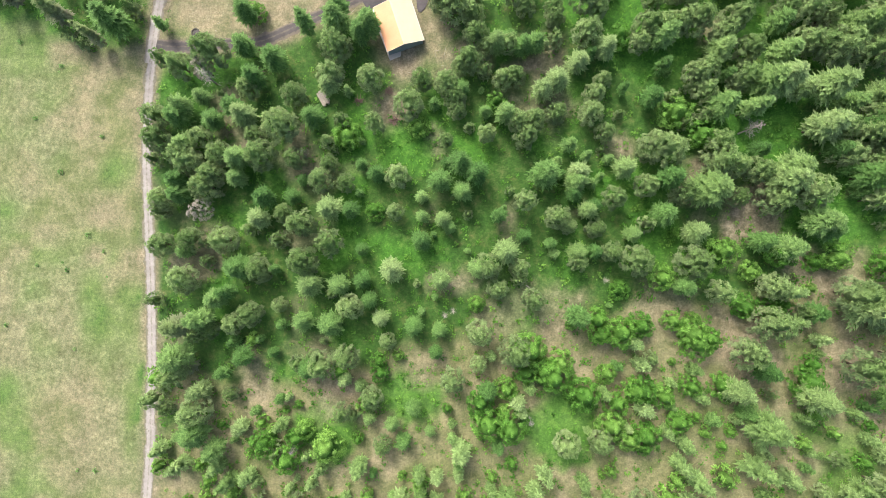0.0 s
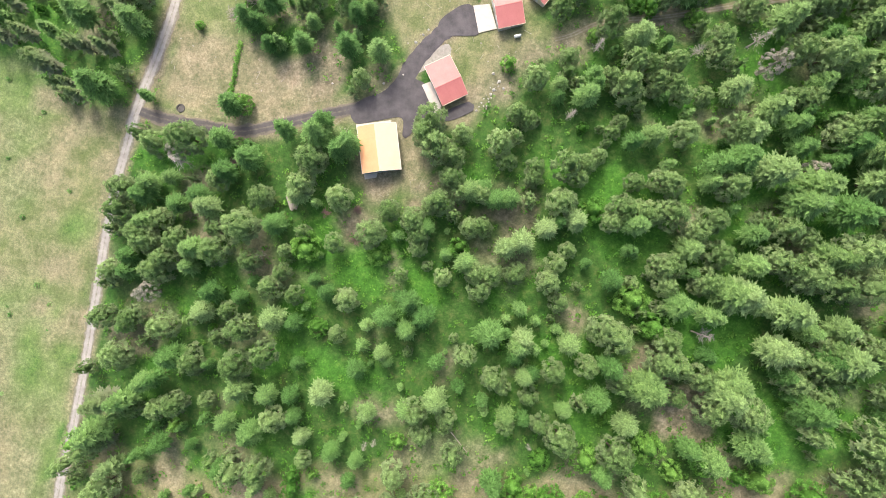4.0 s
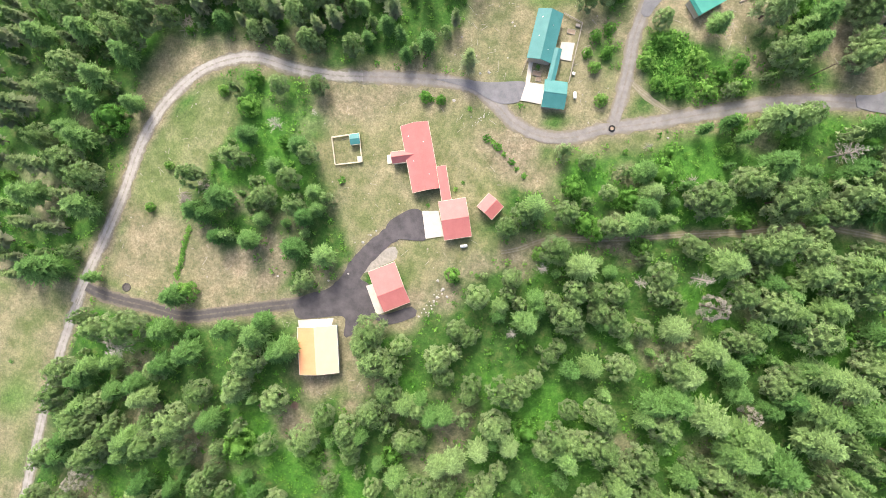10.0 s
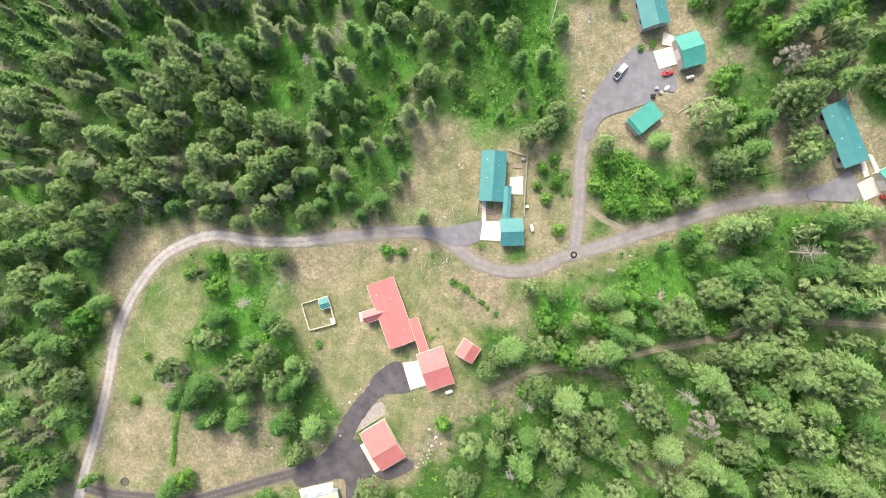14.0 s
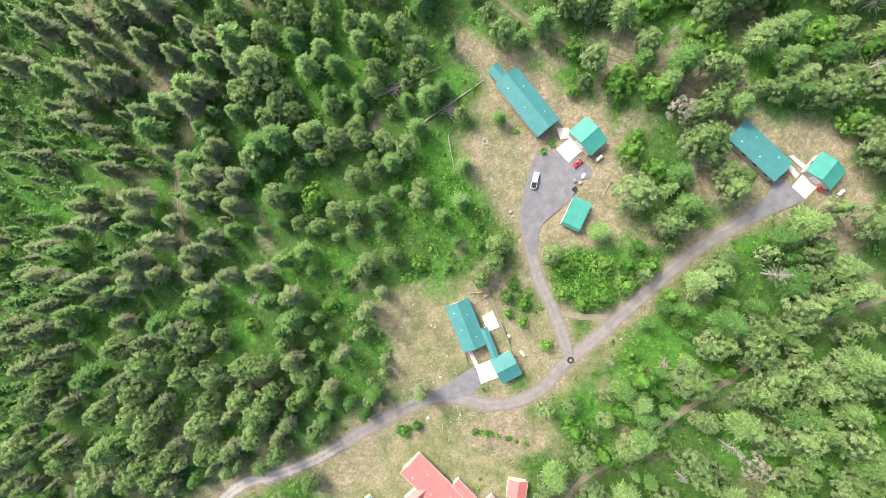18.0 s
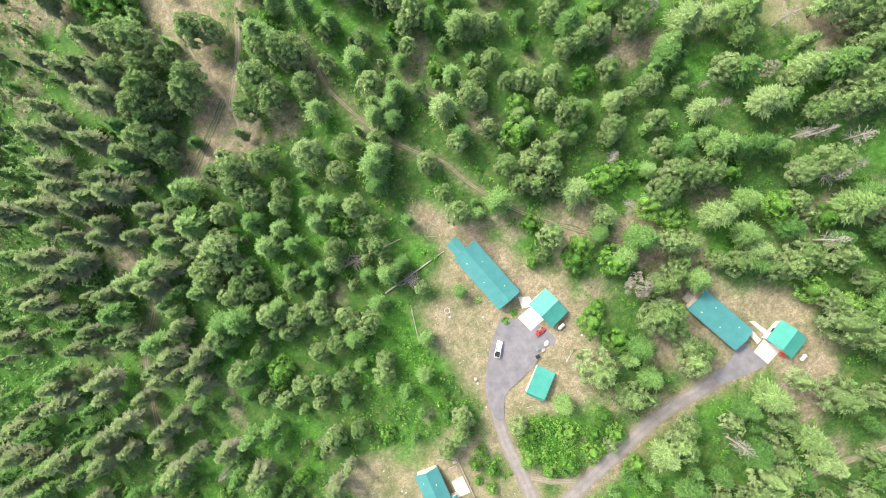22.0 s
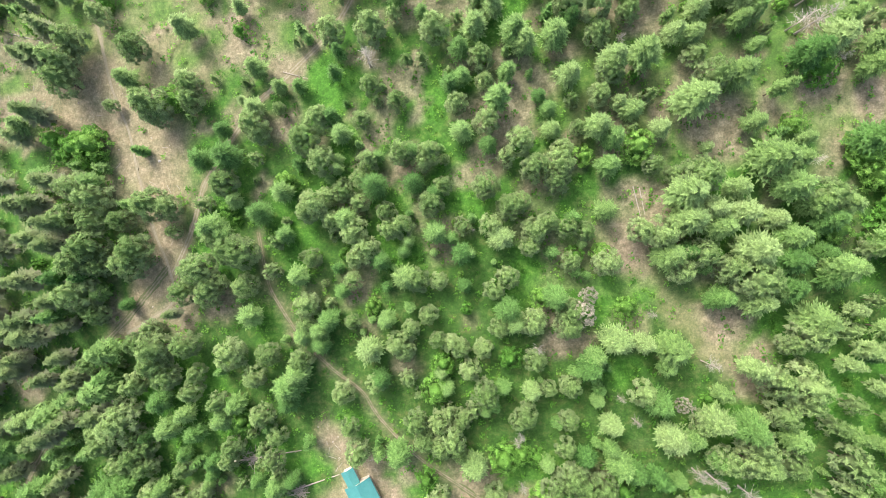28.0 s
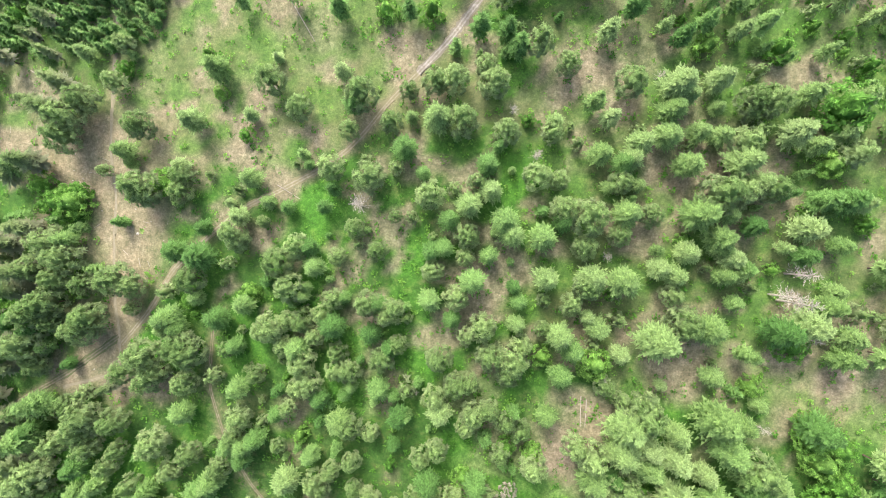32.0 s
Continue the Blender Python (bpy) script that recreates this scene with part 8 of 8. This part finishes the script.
build_slab("platform", [(-22.8, 116.2), (-21.4, 116.8), (-20.7, 115.2), (-22.1, 114.6)], M_CREAM, 0.5, "cream wooden platform at the corner of the pen", 0.55, "platform", "thing")
for _l in ((11.8, 239.3, 33.9, 242.1, 0.3), (24.1, 228.0, 45.0, 234.4, 0.28), (30.3, 222.4, 28.9, 210.2, 0.2), (134.2, 314.1, 135.9, 305.5, 0.18), (135.9, 313.5, 137.1, 305.9, 0.16), (28.3, -19.2, 35.0, -24.0, 0.16),
           (68.8, 191.8, 71.6, 194.3, 0.22), (12.9, 75.8, 13.5, 78.7, 0.16)):
    log(*_l)


def brush_pile(x, y, r, label="tangled heap of pale dead branches on the ground", seed=1, count=30, mat=None):
    rng = random.Random(seed)
    ob = thing("brush_pile", label, "branches", (x, y, gz(x, y)))
    for k in range(count):
        a, d = rng.uniform(0, 6.28), rng.uniform(0, r * 0.6)
        c = Vector((d * math.cos(a), d * math.sin(a), rng.uniform(0.1, 0.7)))
        b = rng.uniform(0, 6.28)
        v = Vector((math.cos(b), math.sin(b), rng.uniform(-0.1, 0.25))) * rng.uniform(0.5, 1.0) * r * 0.7
        part("branch", tube_bm(c - v, c + v, 0.08, 0.035, 5), mat or M_GREYWOOD, ob)
    return ob


for _i, _b in enumerate(((67, 136.6, 3.2), (72, 138.4, 3.0), (19, 240.0, 4.5), (33, 229.5, 4.0), (-71, 87.2, 3.4), (-87.5, 138.8, 3.5), (112.5, 151.3, 3.5), (-66, 93, 3))):
    brush_pile(*_b, seed=_i)
M_BROWNTWIG = mottled("reddish_brush", (0.15, 0.095, 0.085), (0.25, 0.17, 0.15), 0.5, 0.06, 0.95)
for _i, _b in enumerate(((-16.7, 38.3, 2.0), (-14.7, 28.8, 2.2), (-25.9, 34.7, 1.8), (-58, 42, 2.2))):
    brush_pile(*_b, "heap of reddish-brown cut brush in the grass", seed=_i + 30, mat=M_BROWNTWIG)

# log stack beside the wood
_wp = thing("log_stack", "stack of cut grey logs lying at the edge of the wood", "logs", (-37.0, 35.2, gz(-37, 35.2)), math.atan2(-3.4, 2.1))
for _i in range(13):
    _r, _c = (0, _i) if _i < 6 else (1, _i - 6) if _i < 11 else (2, _i - 10)
    _e = 0.35 * math.sin(_i * 2.3)
    part("log", tube_bm((-2.2 + _e, -1.3 + 0.5 * _c + 0.25 * _r, 0.24 + 0.42 * _r), (2.2 + 1.3 * _e, -1.3 + 0.5 * _c + 0.25 * _r + 0.5 * _e, 0.24 + 0.42 * _r), 0.25, 0.20, 10), M_GREYWOOD, _wp)

# fire ring, tyre planter, pole
_fr = thing("fire_ring", "round fire ring of charred stones in the meadow", "fire pit", (-79.7, 54.5, gz(-79.7, 54.5)))
part("ash_bed", tube_bm((0, 0, -0.1), (0, 0, 0.06), 1.1, 1.0, 18), M_CHAR, _fr)
for _i in range(14):
    _a = _i * 6.283 / 14
    _bm = box_bm(0.5, 0.34, 0.34, (1.2 * math.cos(_a), 1.2 * math.sin(_a), -0.04), _a + 1.57, 0.08)
    part("stone", _bm, M_CHAR, _fr)
_ty = thing("tyre_planter", "old black tyre used as a planter at the road fork", "planter", (46.4, 147.0, gz(46.4, 147.0) + 0.05))
_bm = bmesh.new()
for _i in range(20):
    _a, _b = _i * 6.283 / 20, (_i + 1) * 6.283 / 20
    for _j in range(8):
        _p, _q = _j * 6.283 / 8, (_j + 1) * 6.283 / 8
        _bm.faces.new([_bm.verts.new(((0.75 + 0.24 * math.cos(t)) * math.cos(u), (0.75 + 0.24 * math.cos(t)) * math.sin(u), 0.26 + 0.26 * math.sin(t))) for u, t in ((_a, _p), (_b, _p), (_b, _q), (_a, _q))])
bmesh.ops.remove_doubles(_bm, verts=_bm.verts, dist=0.001)
part("tyre", _bm, M_BLACK, _ty)
part("soil", tube_bm((0, 0, 0), (0, 0, 0.3), 0.55, 0.55, 14), M_DIRT, _ty)
_po = thing("utility_pole", "tall brown wooden utility pole beside the road", "pole", (93.4, 177.2, gz(93.4, 177.2)))
part("shaft", tube_bm((0, 0, -0.8), (0, 0, 9.0), 0.16, 0.11, 10), M_BARK, _po)
part("cross_arm", box_bm(2.0, 0.1, 0.12, (0, 0.14, 8.4), 0.4), M_BARK, _po)

# loose things in the yards
for _x, _y, _s in ((-12.8, 92.0, 0.5), (-11.2, 94.8, 0.4), (-10.0, 96.6, 0.35), (-19.1, 77.5, 0.45), (-14.0, 81.5, 0.4), (12.5, 88.3, 0.5), (14.9, 86.4, 0.6), (16.6, 84.7, 0.45), (41.6, 194.9, 0.6), (42.0, 193.4, 0.55),
                   (49.7, 212.0, 0.4), (40.3, 215.1, 0.5), (42.0, 185.8, 0.35), (62.4, 149.1, 0.4), (9.0, 168.4, 0.35), (10.0, 167.6, 0.3), (-3.3, 331.7, 0.5), (5.5, 176.0, 0.3), (75.5, 198, 0.4), (11, 158, 0.3), (-4, 160, 0.3),
                   (-0.2, 141.2, 0.6), (4.7, 151.2, 0.45), (7.1, 152.2, 0.5), (13.2, 78.4, 0.45), (13.9, 83.6, 0.5), (13.3, 82.2, 0.4), (10.5, 76.3, 0.4), (-34.6, 73.7, 0.4)):
    stone(_x, _y, _s)


for _i in range(34):                      # loose stones in a line on the lawn and below the garage
    _f = (_i * 0.618) % 1.0
    if _i < 16:
        stone(7.6 + 3.4 * _f + 0.5 * math.sin(_i * 2.7), 135.6 + 5.6 * _f, 0.14 + 0.09 * math.sin(_i * 1.9) ** 2, label="small pale stone lying on the lawn")
    else:
        stone(11.8 + 2.6 * _f + 1.1 * math.sin(_i * 2.1), 77.0 + 9.0 * _f, 0.16 + 0.16 * math.sin(_i * 1.3) ** 2, label="pale broken stone at the lawn's edge")
build_slab("pavement_gravel_patch", smooth([(-11.7, 81.6), (-9.6, 86.7), (-6.2, 91.6), (-2.9, 93.9), (-1.5, 90.7), (-5.7, 86.4), (-8.6, 83.9), (-11.7, 81.6)], 1.2)[:-1], M_GRAVEL_BED, 0.035, "patch of pale grey gravel beside the drive", 0.2)


_sr = thing("stone_ring", "low ring of pale stones on the bare yard", "fire pit", (40.2, 217.2, gz(40.2, 217.2)))
for _i in range(11):
    _a = _i * 6.283 / 11
    part("stone", box_bm(0.36, 0.26, 0.22, (0.8 * math.cos(_a), 0.8 * math.sin(_a), -0.03), _a + 1.57 + 0.2 * math.sin(_i), 0.06), M_ROCK, _sr)


def crate(x, y, sx, sy, sz, mat, turn, name, label, category):
    ob = thing(name, label, category, (x, y, gz(x, y) + 0.1), turn)
    part("box", box_bm(sx, sy, sz, (0, 0, 0), 0, 0.04), mat, ob)
    part("lid", box_bm(sx + 0.06, sy + 0.06, 0.06, (0, 0, sz), 0, 0.01), mat, ob)


crate(61.9, 198.2, 1.1, 0.8, 0.6, M_STEEL, 0.4, "metal_chest", "grey metal chest standing on the asphalt", "chest")
crate(63.4, 197.2, 0.9, 0.7, 0.5, M_GREYWOOD, 1.0, "wooden_crate", "weathered wooden crate by the yard edge", "crate")
crate(61.3, 195.9, 1.2, 0.9, 0.7, M_BLACK, 0.2, "black_crate", "black plastic crate beside the shed", "crate")
crate(126.7, 175.9, 1.1, 0.8, 0.8, M_REDPAINT, 0.7, "red_chest", "small red chest beside the garage", "chest")
crate(27.5, 172.7, 1.2, 0.8, 0.5, M_GREYWOOD, 0.1, "planter_box", "wooden planter box in the fenced yard", "planter")
crate(30.8, 159.0, 0.8, 0.8, 0.5, M_WHITE, 0.1, "white_box", "small white box outside the fence", "box")
build_slab("deck", [(105.4, 199.6), (107.6, 201.0), (108.9, 198.9), (106.8, 197.5)], M_GREYWOOD, 0.5, "small weathered wooden deck at the house end", 0.6, "deck", "thing")
# upturned dinghy on the yard
_bo = thing("dinghy", "small white upturned dinghy on the yard", "boat", (65.0, 198.8, gz(65, 198.8) + 0.12), 0.9)
_bm = bmesh.new()
bmesh.ops.create_uvsphere(_bm, u_segments=18, v_segments=10, radius=1, matrix=Matrix.Diagonal((0.95, 0.62, 0.45, 1)))
bmesh.ops.bisect_plane(_bm, geom=_bm.verts[:] + _bm.edges[:] + _bm.faces[:], plane_co=(0, 0, 0), plane_no=(0, 0, -1), clear_outer=True)
part("hull", _bm, M_WHITE, _bo)
part("keel", box_bm(1.4, 0.06, 0.08, (0, 0, 0.40)), M_WHITE, _bo)
# garden beds by the teal house
for _x, _y, _a, _b in ((20.6, 156.0, 2.6, 0.25), (26.3, 170.6, 2.4, 0.2), (21.6, 154.6, 1.6, 0.2)):
    _g = thing("raised_bed", "wooden raised garden bed with soil", "garden bed", (_x, _y, gz(_x, _y)), 0.12)
    part("soil", box_bm(_a - 0.2, 1.2, 0.22, (0, 0, 0)), M_DIRT, _g)
    for _s in (1, -1):
        part("board", box_bm(_a, 0.08, 0.32, (0, _s * 0.66, -0.02)), M_GREYWOOD, _g)
        part("board", box_bm(0.08, 1.24, 0.32, (_s * (_a / 2 - 0.04), 0, -0.02)), M_GREYWOOD, _g)


# ---------------------------------------------------------------- the wood behind the single trees
THICKET = [(-200, 150), (-135, 165), (-118, 205), (-92, 240), (-66, 275), (-52, 330), (-70, 520), (-260, 520), (-260, 200)]


def fill_forest():
    rng = np.random.default_rng(5)
    near = np.array([(a, b) for a, b, _r in STANDING])

    def allow(x, y):
        d = forest_density(x, y)
        for i in range(0, len(x), 2000):
            gap = np.hypot(x[i:i + 2000, None] - near[None, :, 0], y[i:i + 2000, None] - near[None, :, 1]).min(1)
            d[i:i + 2000] *= np.where(gap < 9, np.where((x[i:i + 2000] < -20) & (y[i:i + 2000] > 140), np.where(y[i:i + 2000] > 225, 0.13, 0.26), 0.05), 1)
        return d

    spots = scatter(16000, 5.0, allow, 11)
    by = {k: [q for q in LATER if q[0] == k] for k in ("fir", "light", "pine", "dark", "leaf", "dead", "young", "sprout", "pale")}
    for x, y in spots:
        f = float(soft_noise(x, y, 26.0)) + rng.normal(0, 0.16)
        west = x < 12 and y > 140 or x < -95
        kind = "pine" if f > (0.42 if west else 0.52) else "fir"
        deep = inside(np.array([x]), np.array([y]), DEEP)[0] > 0
        if west and kind == "pine" or deep and rng.random() < 0.75:
            kind = "dark"
        if x > 110 and y > 240 and rng.random() < 0.55:
            kind = "light"
        u = rng.random() * (0.3 if x > 125 and y > 330 else 1.0)
        hill = inside(np.array([x]), np.array([y]), HILL)[0] > 0
        if u < (0.3 if hill else 0.07):
            kind = "leaf"
        elif u > 0.985:
            kind = "dead"
        thick = inside(np.array([x]), np.array([y]), THICKET)[0] > 0
        if thick:
            kind = "fir" if rng.random() < 0.75 else "dark"
        h = {"fir": 12.5, "light": 12.0, "pine": 12.5, "dark": 13.0, "leaf": 7.0, "dead": 9.0}[kind] * rng.uniform(0.62, 1.28)
        if hill:
            h *= 0.85
            kind = "pale" if kind == "fir" else kind
        if thick:
            h *= 0.7
        by[kind].append((kind, float(x), float(y), h, rng.uniform(0.85, 1.15)))
        STANDING.append((x, y, 2.0))

    # young trees in the gaps between the grown ones
    def gaps(x, y):
        d = np.clip(forest_density(x, y) * 1.1, 0, 1)
        for cx, cy, r in LUSH + BARE:
            d *= np.where(np.hypot(x - cx, y - cy) < r + 1, 0.12, 1)
        return d * np.clip((soft_noise(x - 40, y + 11, 10.0) - 0.18) * 4, 0.12, 1) * np.where(inside(x, y, HILL) > 0, 1.0, np.where((x < -20) & (y > 140), 0.55, 0.3))

    for x, y in scatter(15000, 3.4, gaps, 12):
        f = float(soft_noise(x, y, 26.0)) + rng.normal(0, 0.2)
        kind = "sprout" if f > 0.5 else "young"
        hill = inside(np.array([x]), np.array([y]), HILL)[0] > 0
        if rng.random() < (0.3 if hill else 0.10):
            kind = "leaf"
        elif hill and rng.random() < 0.75:
            kind = "pale"
        h = rng.uniform(0.6, 1.45) * {"young": 6.2, "sprout": 7.0, "leaf": 3.6, "pale": 6.0}[kind]
        if hill:
            h *= 1.1
        by[kind].append((kind, float(x), float(y), h, rng.uniform(0.95, 1.3) if hill else rng.uniform(0.85, 1.1)))
        STANDING.append((x, y, 1.2))
    # a thicket of young firs at the edge of the northern meadow
    for x, y in scatter(2200, 1.9, lambda x, y: 0.9 * (inside(x, y, YOUNG_NW) > 0), 14, (-95, 0, 366, 434)):
        by["young"].append(("young", float(x), float(y), rng.uniform(3.2, 6.4), rng.uniform(1.0, 1.35)))
        STANDING.append((x, y, 1.0))
    join_trees("fir_forest", "dense mixed-height dark green fir wood on the slope", by["fir"])
    join_trees("spruce_forest", "pale yellow-green spruces standing in the wood", by["light"])
    join_trees("pine_forest", "open grey-green pine wood on the slope", by["pine"])
    join_trees("dark_pine_forest", "dense dusky grey-green pine wood west of the houses", by["dark"])
    join_trees("broadleaf_thicket", "scattered bright green broadleaf trees in the wood", by["leaf"])
    join_trees("dead_trees", "scattered grey leafless trees in the wood", by["dead"])
    join_trees("young_firs", "young green firs in the gaps of the wood", by["young"])
    join_trees("pale_young_firs", "pale sage-green young firs on the grassy hill", by["pale"])
    join_trees("young_pines", "young olive-green pines in the gaps of the wood", by["sprout"])


def join_shrubs(name, label, spots, mat, category="undergrowth", tall=1.0):
    rng = np.random.default_rng(len(spots) + 3)
    V, F, T, n = [], [], [], 0
    for x, y, s in spots:
        cv, cf = LOW_SHRUBS[rng.integers(6)]
        a = rng.uniform(0, 6.28)
        ca, sa = math.cos(a) * s, math.sin(a) * s
        V.append(np.stack([cv[:, 0] * ca - cv[:, 1] * sa, cv[:, 0] * sa + cv[:, 1] * ca, cv[:, 2] * s * tall], -1) + np.array([x, y, gz(x, y) - 0.05], np.float32))
        F.append(cf + n)
        n += len(cv)
        T.append(np.full(len(cv), rng.random()))
    tagged(new(name, mesh_of(name, np.concatenate(V), np.concatenate(F), mat, np.concatenate(T), tips_of(n))), label, category, kind="stuff")


def undergrowth():
    rng = np.random.default_rng(9)

    def allow(x, y):
        d = np.full(np.shape(x), 0.55)
        d += 0.5 * np.clip((soft_noise(x + 91, y, 13.0) - 0.5) * 4, 0, 1)
        for cx, cy, r in LUSH:
            d = np.maximum(d, 0.9 * (np.hypot(x - cx, y - cy) < r + 2))
        for poly in CLEARINGS:
            d *= np.where(inside(x, y, poly) > -1, 0.0, 1)
        d *= np.where(inside(x, y, FIELD) > -1, 0.0, 1) * np.where(inside(x, y, BARE_NW) > 0, 0.05, 1)
        return d * open_ground(x, y, 0.8)

    STANDING_KEEP = list(STANDING)
    STANDING.clear()
    spots = scatter(36000, 1.8, allow, 21)
    STANDING.extend(STANDING_KEEP)
    join_shrubs("undergrowth", "leafy green bushes and saplings under the trees", [(x, y, rng.uniform(0.55, 1.6)) for x, y in spots], M_SHRUB)
    young = scatter(9000, 1.9, lambda x, y: (inside(x, y, THICKET) > -2) * 0.9, 33, (-180, -50, 150, 456))
    join_shrubs("sapling_thicket", "dense thicket of young green conifers", [(x, y, rng.uniform(1.3, 2.2)) for x, y in young], M_FIR, "saplings", 2.2)


fill_forest()
undergrowth()


for _x, _y in ((-123.4, 42.3), (-124.2, 40.3), (-110.3, -11.8), (-126.7, -22.2), (-116.4, -23.2), (-103.1, -24.6), (-135.2, -41.9), (-137.8, 49.6), (-107.8, -85.6), (-101.9, -85.1), (-104.7, -16.6), (-118.1, -20.9),
               (-108, 20), (-121, 8), (-131, 25), (-112, -48)):
    bush(_x, _y, 0.75 + 0.3 * math.sin(_x * 3), M_FIR, "small dark shrub standing in the dry field")
for _x, _y, _s in ((-9.0, 139.8, 1.7), (-6.6, 139.5, 1.1), (-4.0, 140.2, 1.4), (12.9, 133.3, 1.4), (14.9, 132.5, 1.1), (16.8, 131.7, 1.5), (19.2, 130.3, 1.0), (21.9, 129.0, 1.2), (24.0, 127.3, 0.9), (26.7, 126.0, 1.0)):
    bush(_x, _y, _s, None, "rounded green garden bush in the lawn hedge row")
for _x, _y, _s in ((5.2, 140.2, 0.9), (49.8, 217.4, 1.2), (55.7, 209.1, 1.4), (58.7, 210.8, 1.4), (20.2, 157.7, 0.9), (-25.0, 107.9, 1.4), (24.6, 158.6, 0.8), (8.8, 116, 0.8), (10.2, 118.5, 0.7), (2.5, 108.8, 0.7)):
    bush(_x, _y, _s, M_LEAF, "bright green garden bush beside the house")
for _i in range(26):
    _f = _i / 25
    bush(-66.4 + 1.4 * _f + 0.4 * math.sin(_i * 2.1), 79.2 - 16.8 * _f, 0.8 + 0.2 * math.sin(_i * 1.7), M_LEAF, "tuft of tall green grass in the meadow strip")


# ---------------------------------------------------------------- litter of the yards: twigs, chips and small stones
def yard_litter():
    rng = np.random.default_rng(77)
    V, F, n = [], [], 0
    free = lambda x, y: open_ground(np.array([x]), np.array([y]), 0.6)[0]
    for poly, count in ((YARD_TWO, 420), (YARD_ONE, 200), (LAWN, 160), (BARN_YARD, 200), (YARD_THREE, 200), (MEADOW_W, 90), (BARE_NW, 200)):
        xs, ys = [p[0] for p in poly], [p[1] for p in poly]
        left = count
        while left > 0:
            left -= 1
            x, y = rng.uniform(min(xs), max(xs)), rng.uniform(min(ys), max(ys))
            if inside(np.array([x]), np.array([y]), poly)[0] < 0.3 or not free(x, y):
                continue
            a = rng.uniform(0, 6.28)
            ln, wd = (rng.uniform(0.5, 1.6), rng.uniform(0.03, 0.07)) if rng.random() < 0.55 else (rng.uniform(0.10, 0.30), rng.uniform(0.08, 0.22))
            d, q, z = np.array([math.cos(a), math.sin(a)]) * ln, np.array([-math.sin(a), math.cos(a)]) * wd, gz(x, y)
            c = np.array([x, y])
            low = [np.append(c + k * d + m * q, z - 0.02) for k, m in ((-1, -1), (1, -1), (1, 1), (-1, 1))]
            top = [np.append(c + 0.85 * k * d + 0.6 * m * q, z + min(0.14, 1.3 * wd) + 0.02) for k, m in ((-1, -1), (1, -1), (1, 1), (-1, 1))]
            V += low + top
            F += [(n + 4, n + 5, n + 6, n + 7), (n, n + 1, n + 5, n + 4), (n + 1, n + 2, n + 6, n + 5), (n + 2, n + 3, n + 7, n + 6), (n + 3, n, n + 4, n + 7)]
            n += 8
    tagged(new("yard_litter", mesh_of("yard_litter", V, F, M_GREYWOOD)), "pale twigs, wood chips and small stones strewn over the yards", "litter", kind="stuff")


yard_litter()


# ---------------------------------------------------------------- dense shrubs on the island of the road fork and beside the fence
def shrubbery(name, label, poly, count, gap, size, mat):
    rng = np.random.default_rng(count)
    keep = list(STANDING)
    STANDING.clear()
    xs, ys = [p[0] for p in poly], [p[1] for p in poly]
    spots = scatter(count, gap, lambda x, y: (inside(x, y, poly) > 0.4) * open_ground(x, y, 0.9), 50 + count, (min(xs), max(xs), min(ys), max(ys)))
    STANDING.extend(keep)
    join_shrubs(name, label, [(x, y, size * rng.uniform(0.6, 1.35)) for x, y in spots], mat, "shrubs", 1.25)


shrubbery("island_shrubs", "dense leafy green shrubs on the island of the road fork", ISLAND, 500, 1.0, 1.25, M_LEAF)
shrubbery("island_undergrowth", "dark green low shrubs on the island of the road fork", ISLAND, 380, 1.1, 1.0, M_SHRUB)
shrubbery("fence_shrubs", "leafy shrubs growing beside the garden fence", SHRUB_ROW, 90, 1.5, 1.1, M_SHRUB)
shrubbery("yard_shrubs", "leafy shrubs at the edge of the yard", SHRUB_WEST, 120, 1.4, 1.0, M_SHRUB)
shrubbery("wood_edge_shrubs", "mixed leafy shrubs at the wood's edge west of the yard", WEST_SIDE, 900, 1.7, 1.1, M_SHRUB)
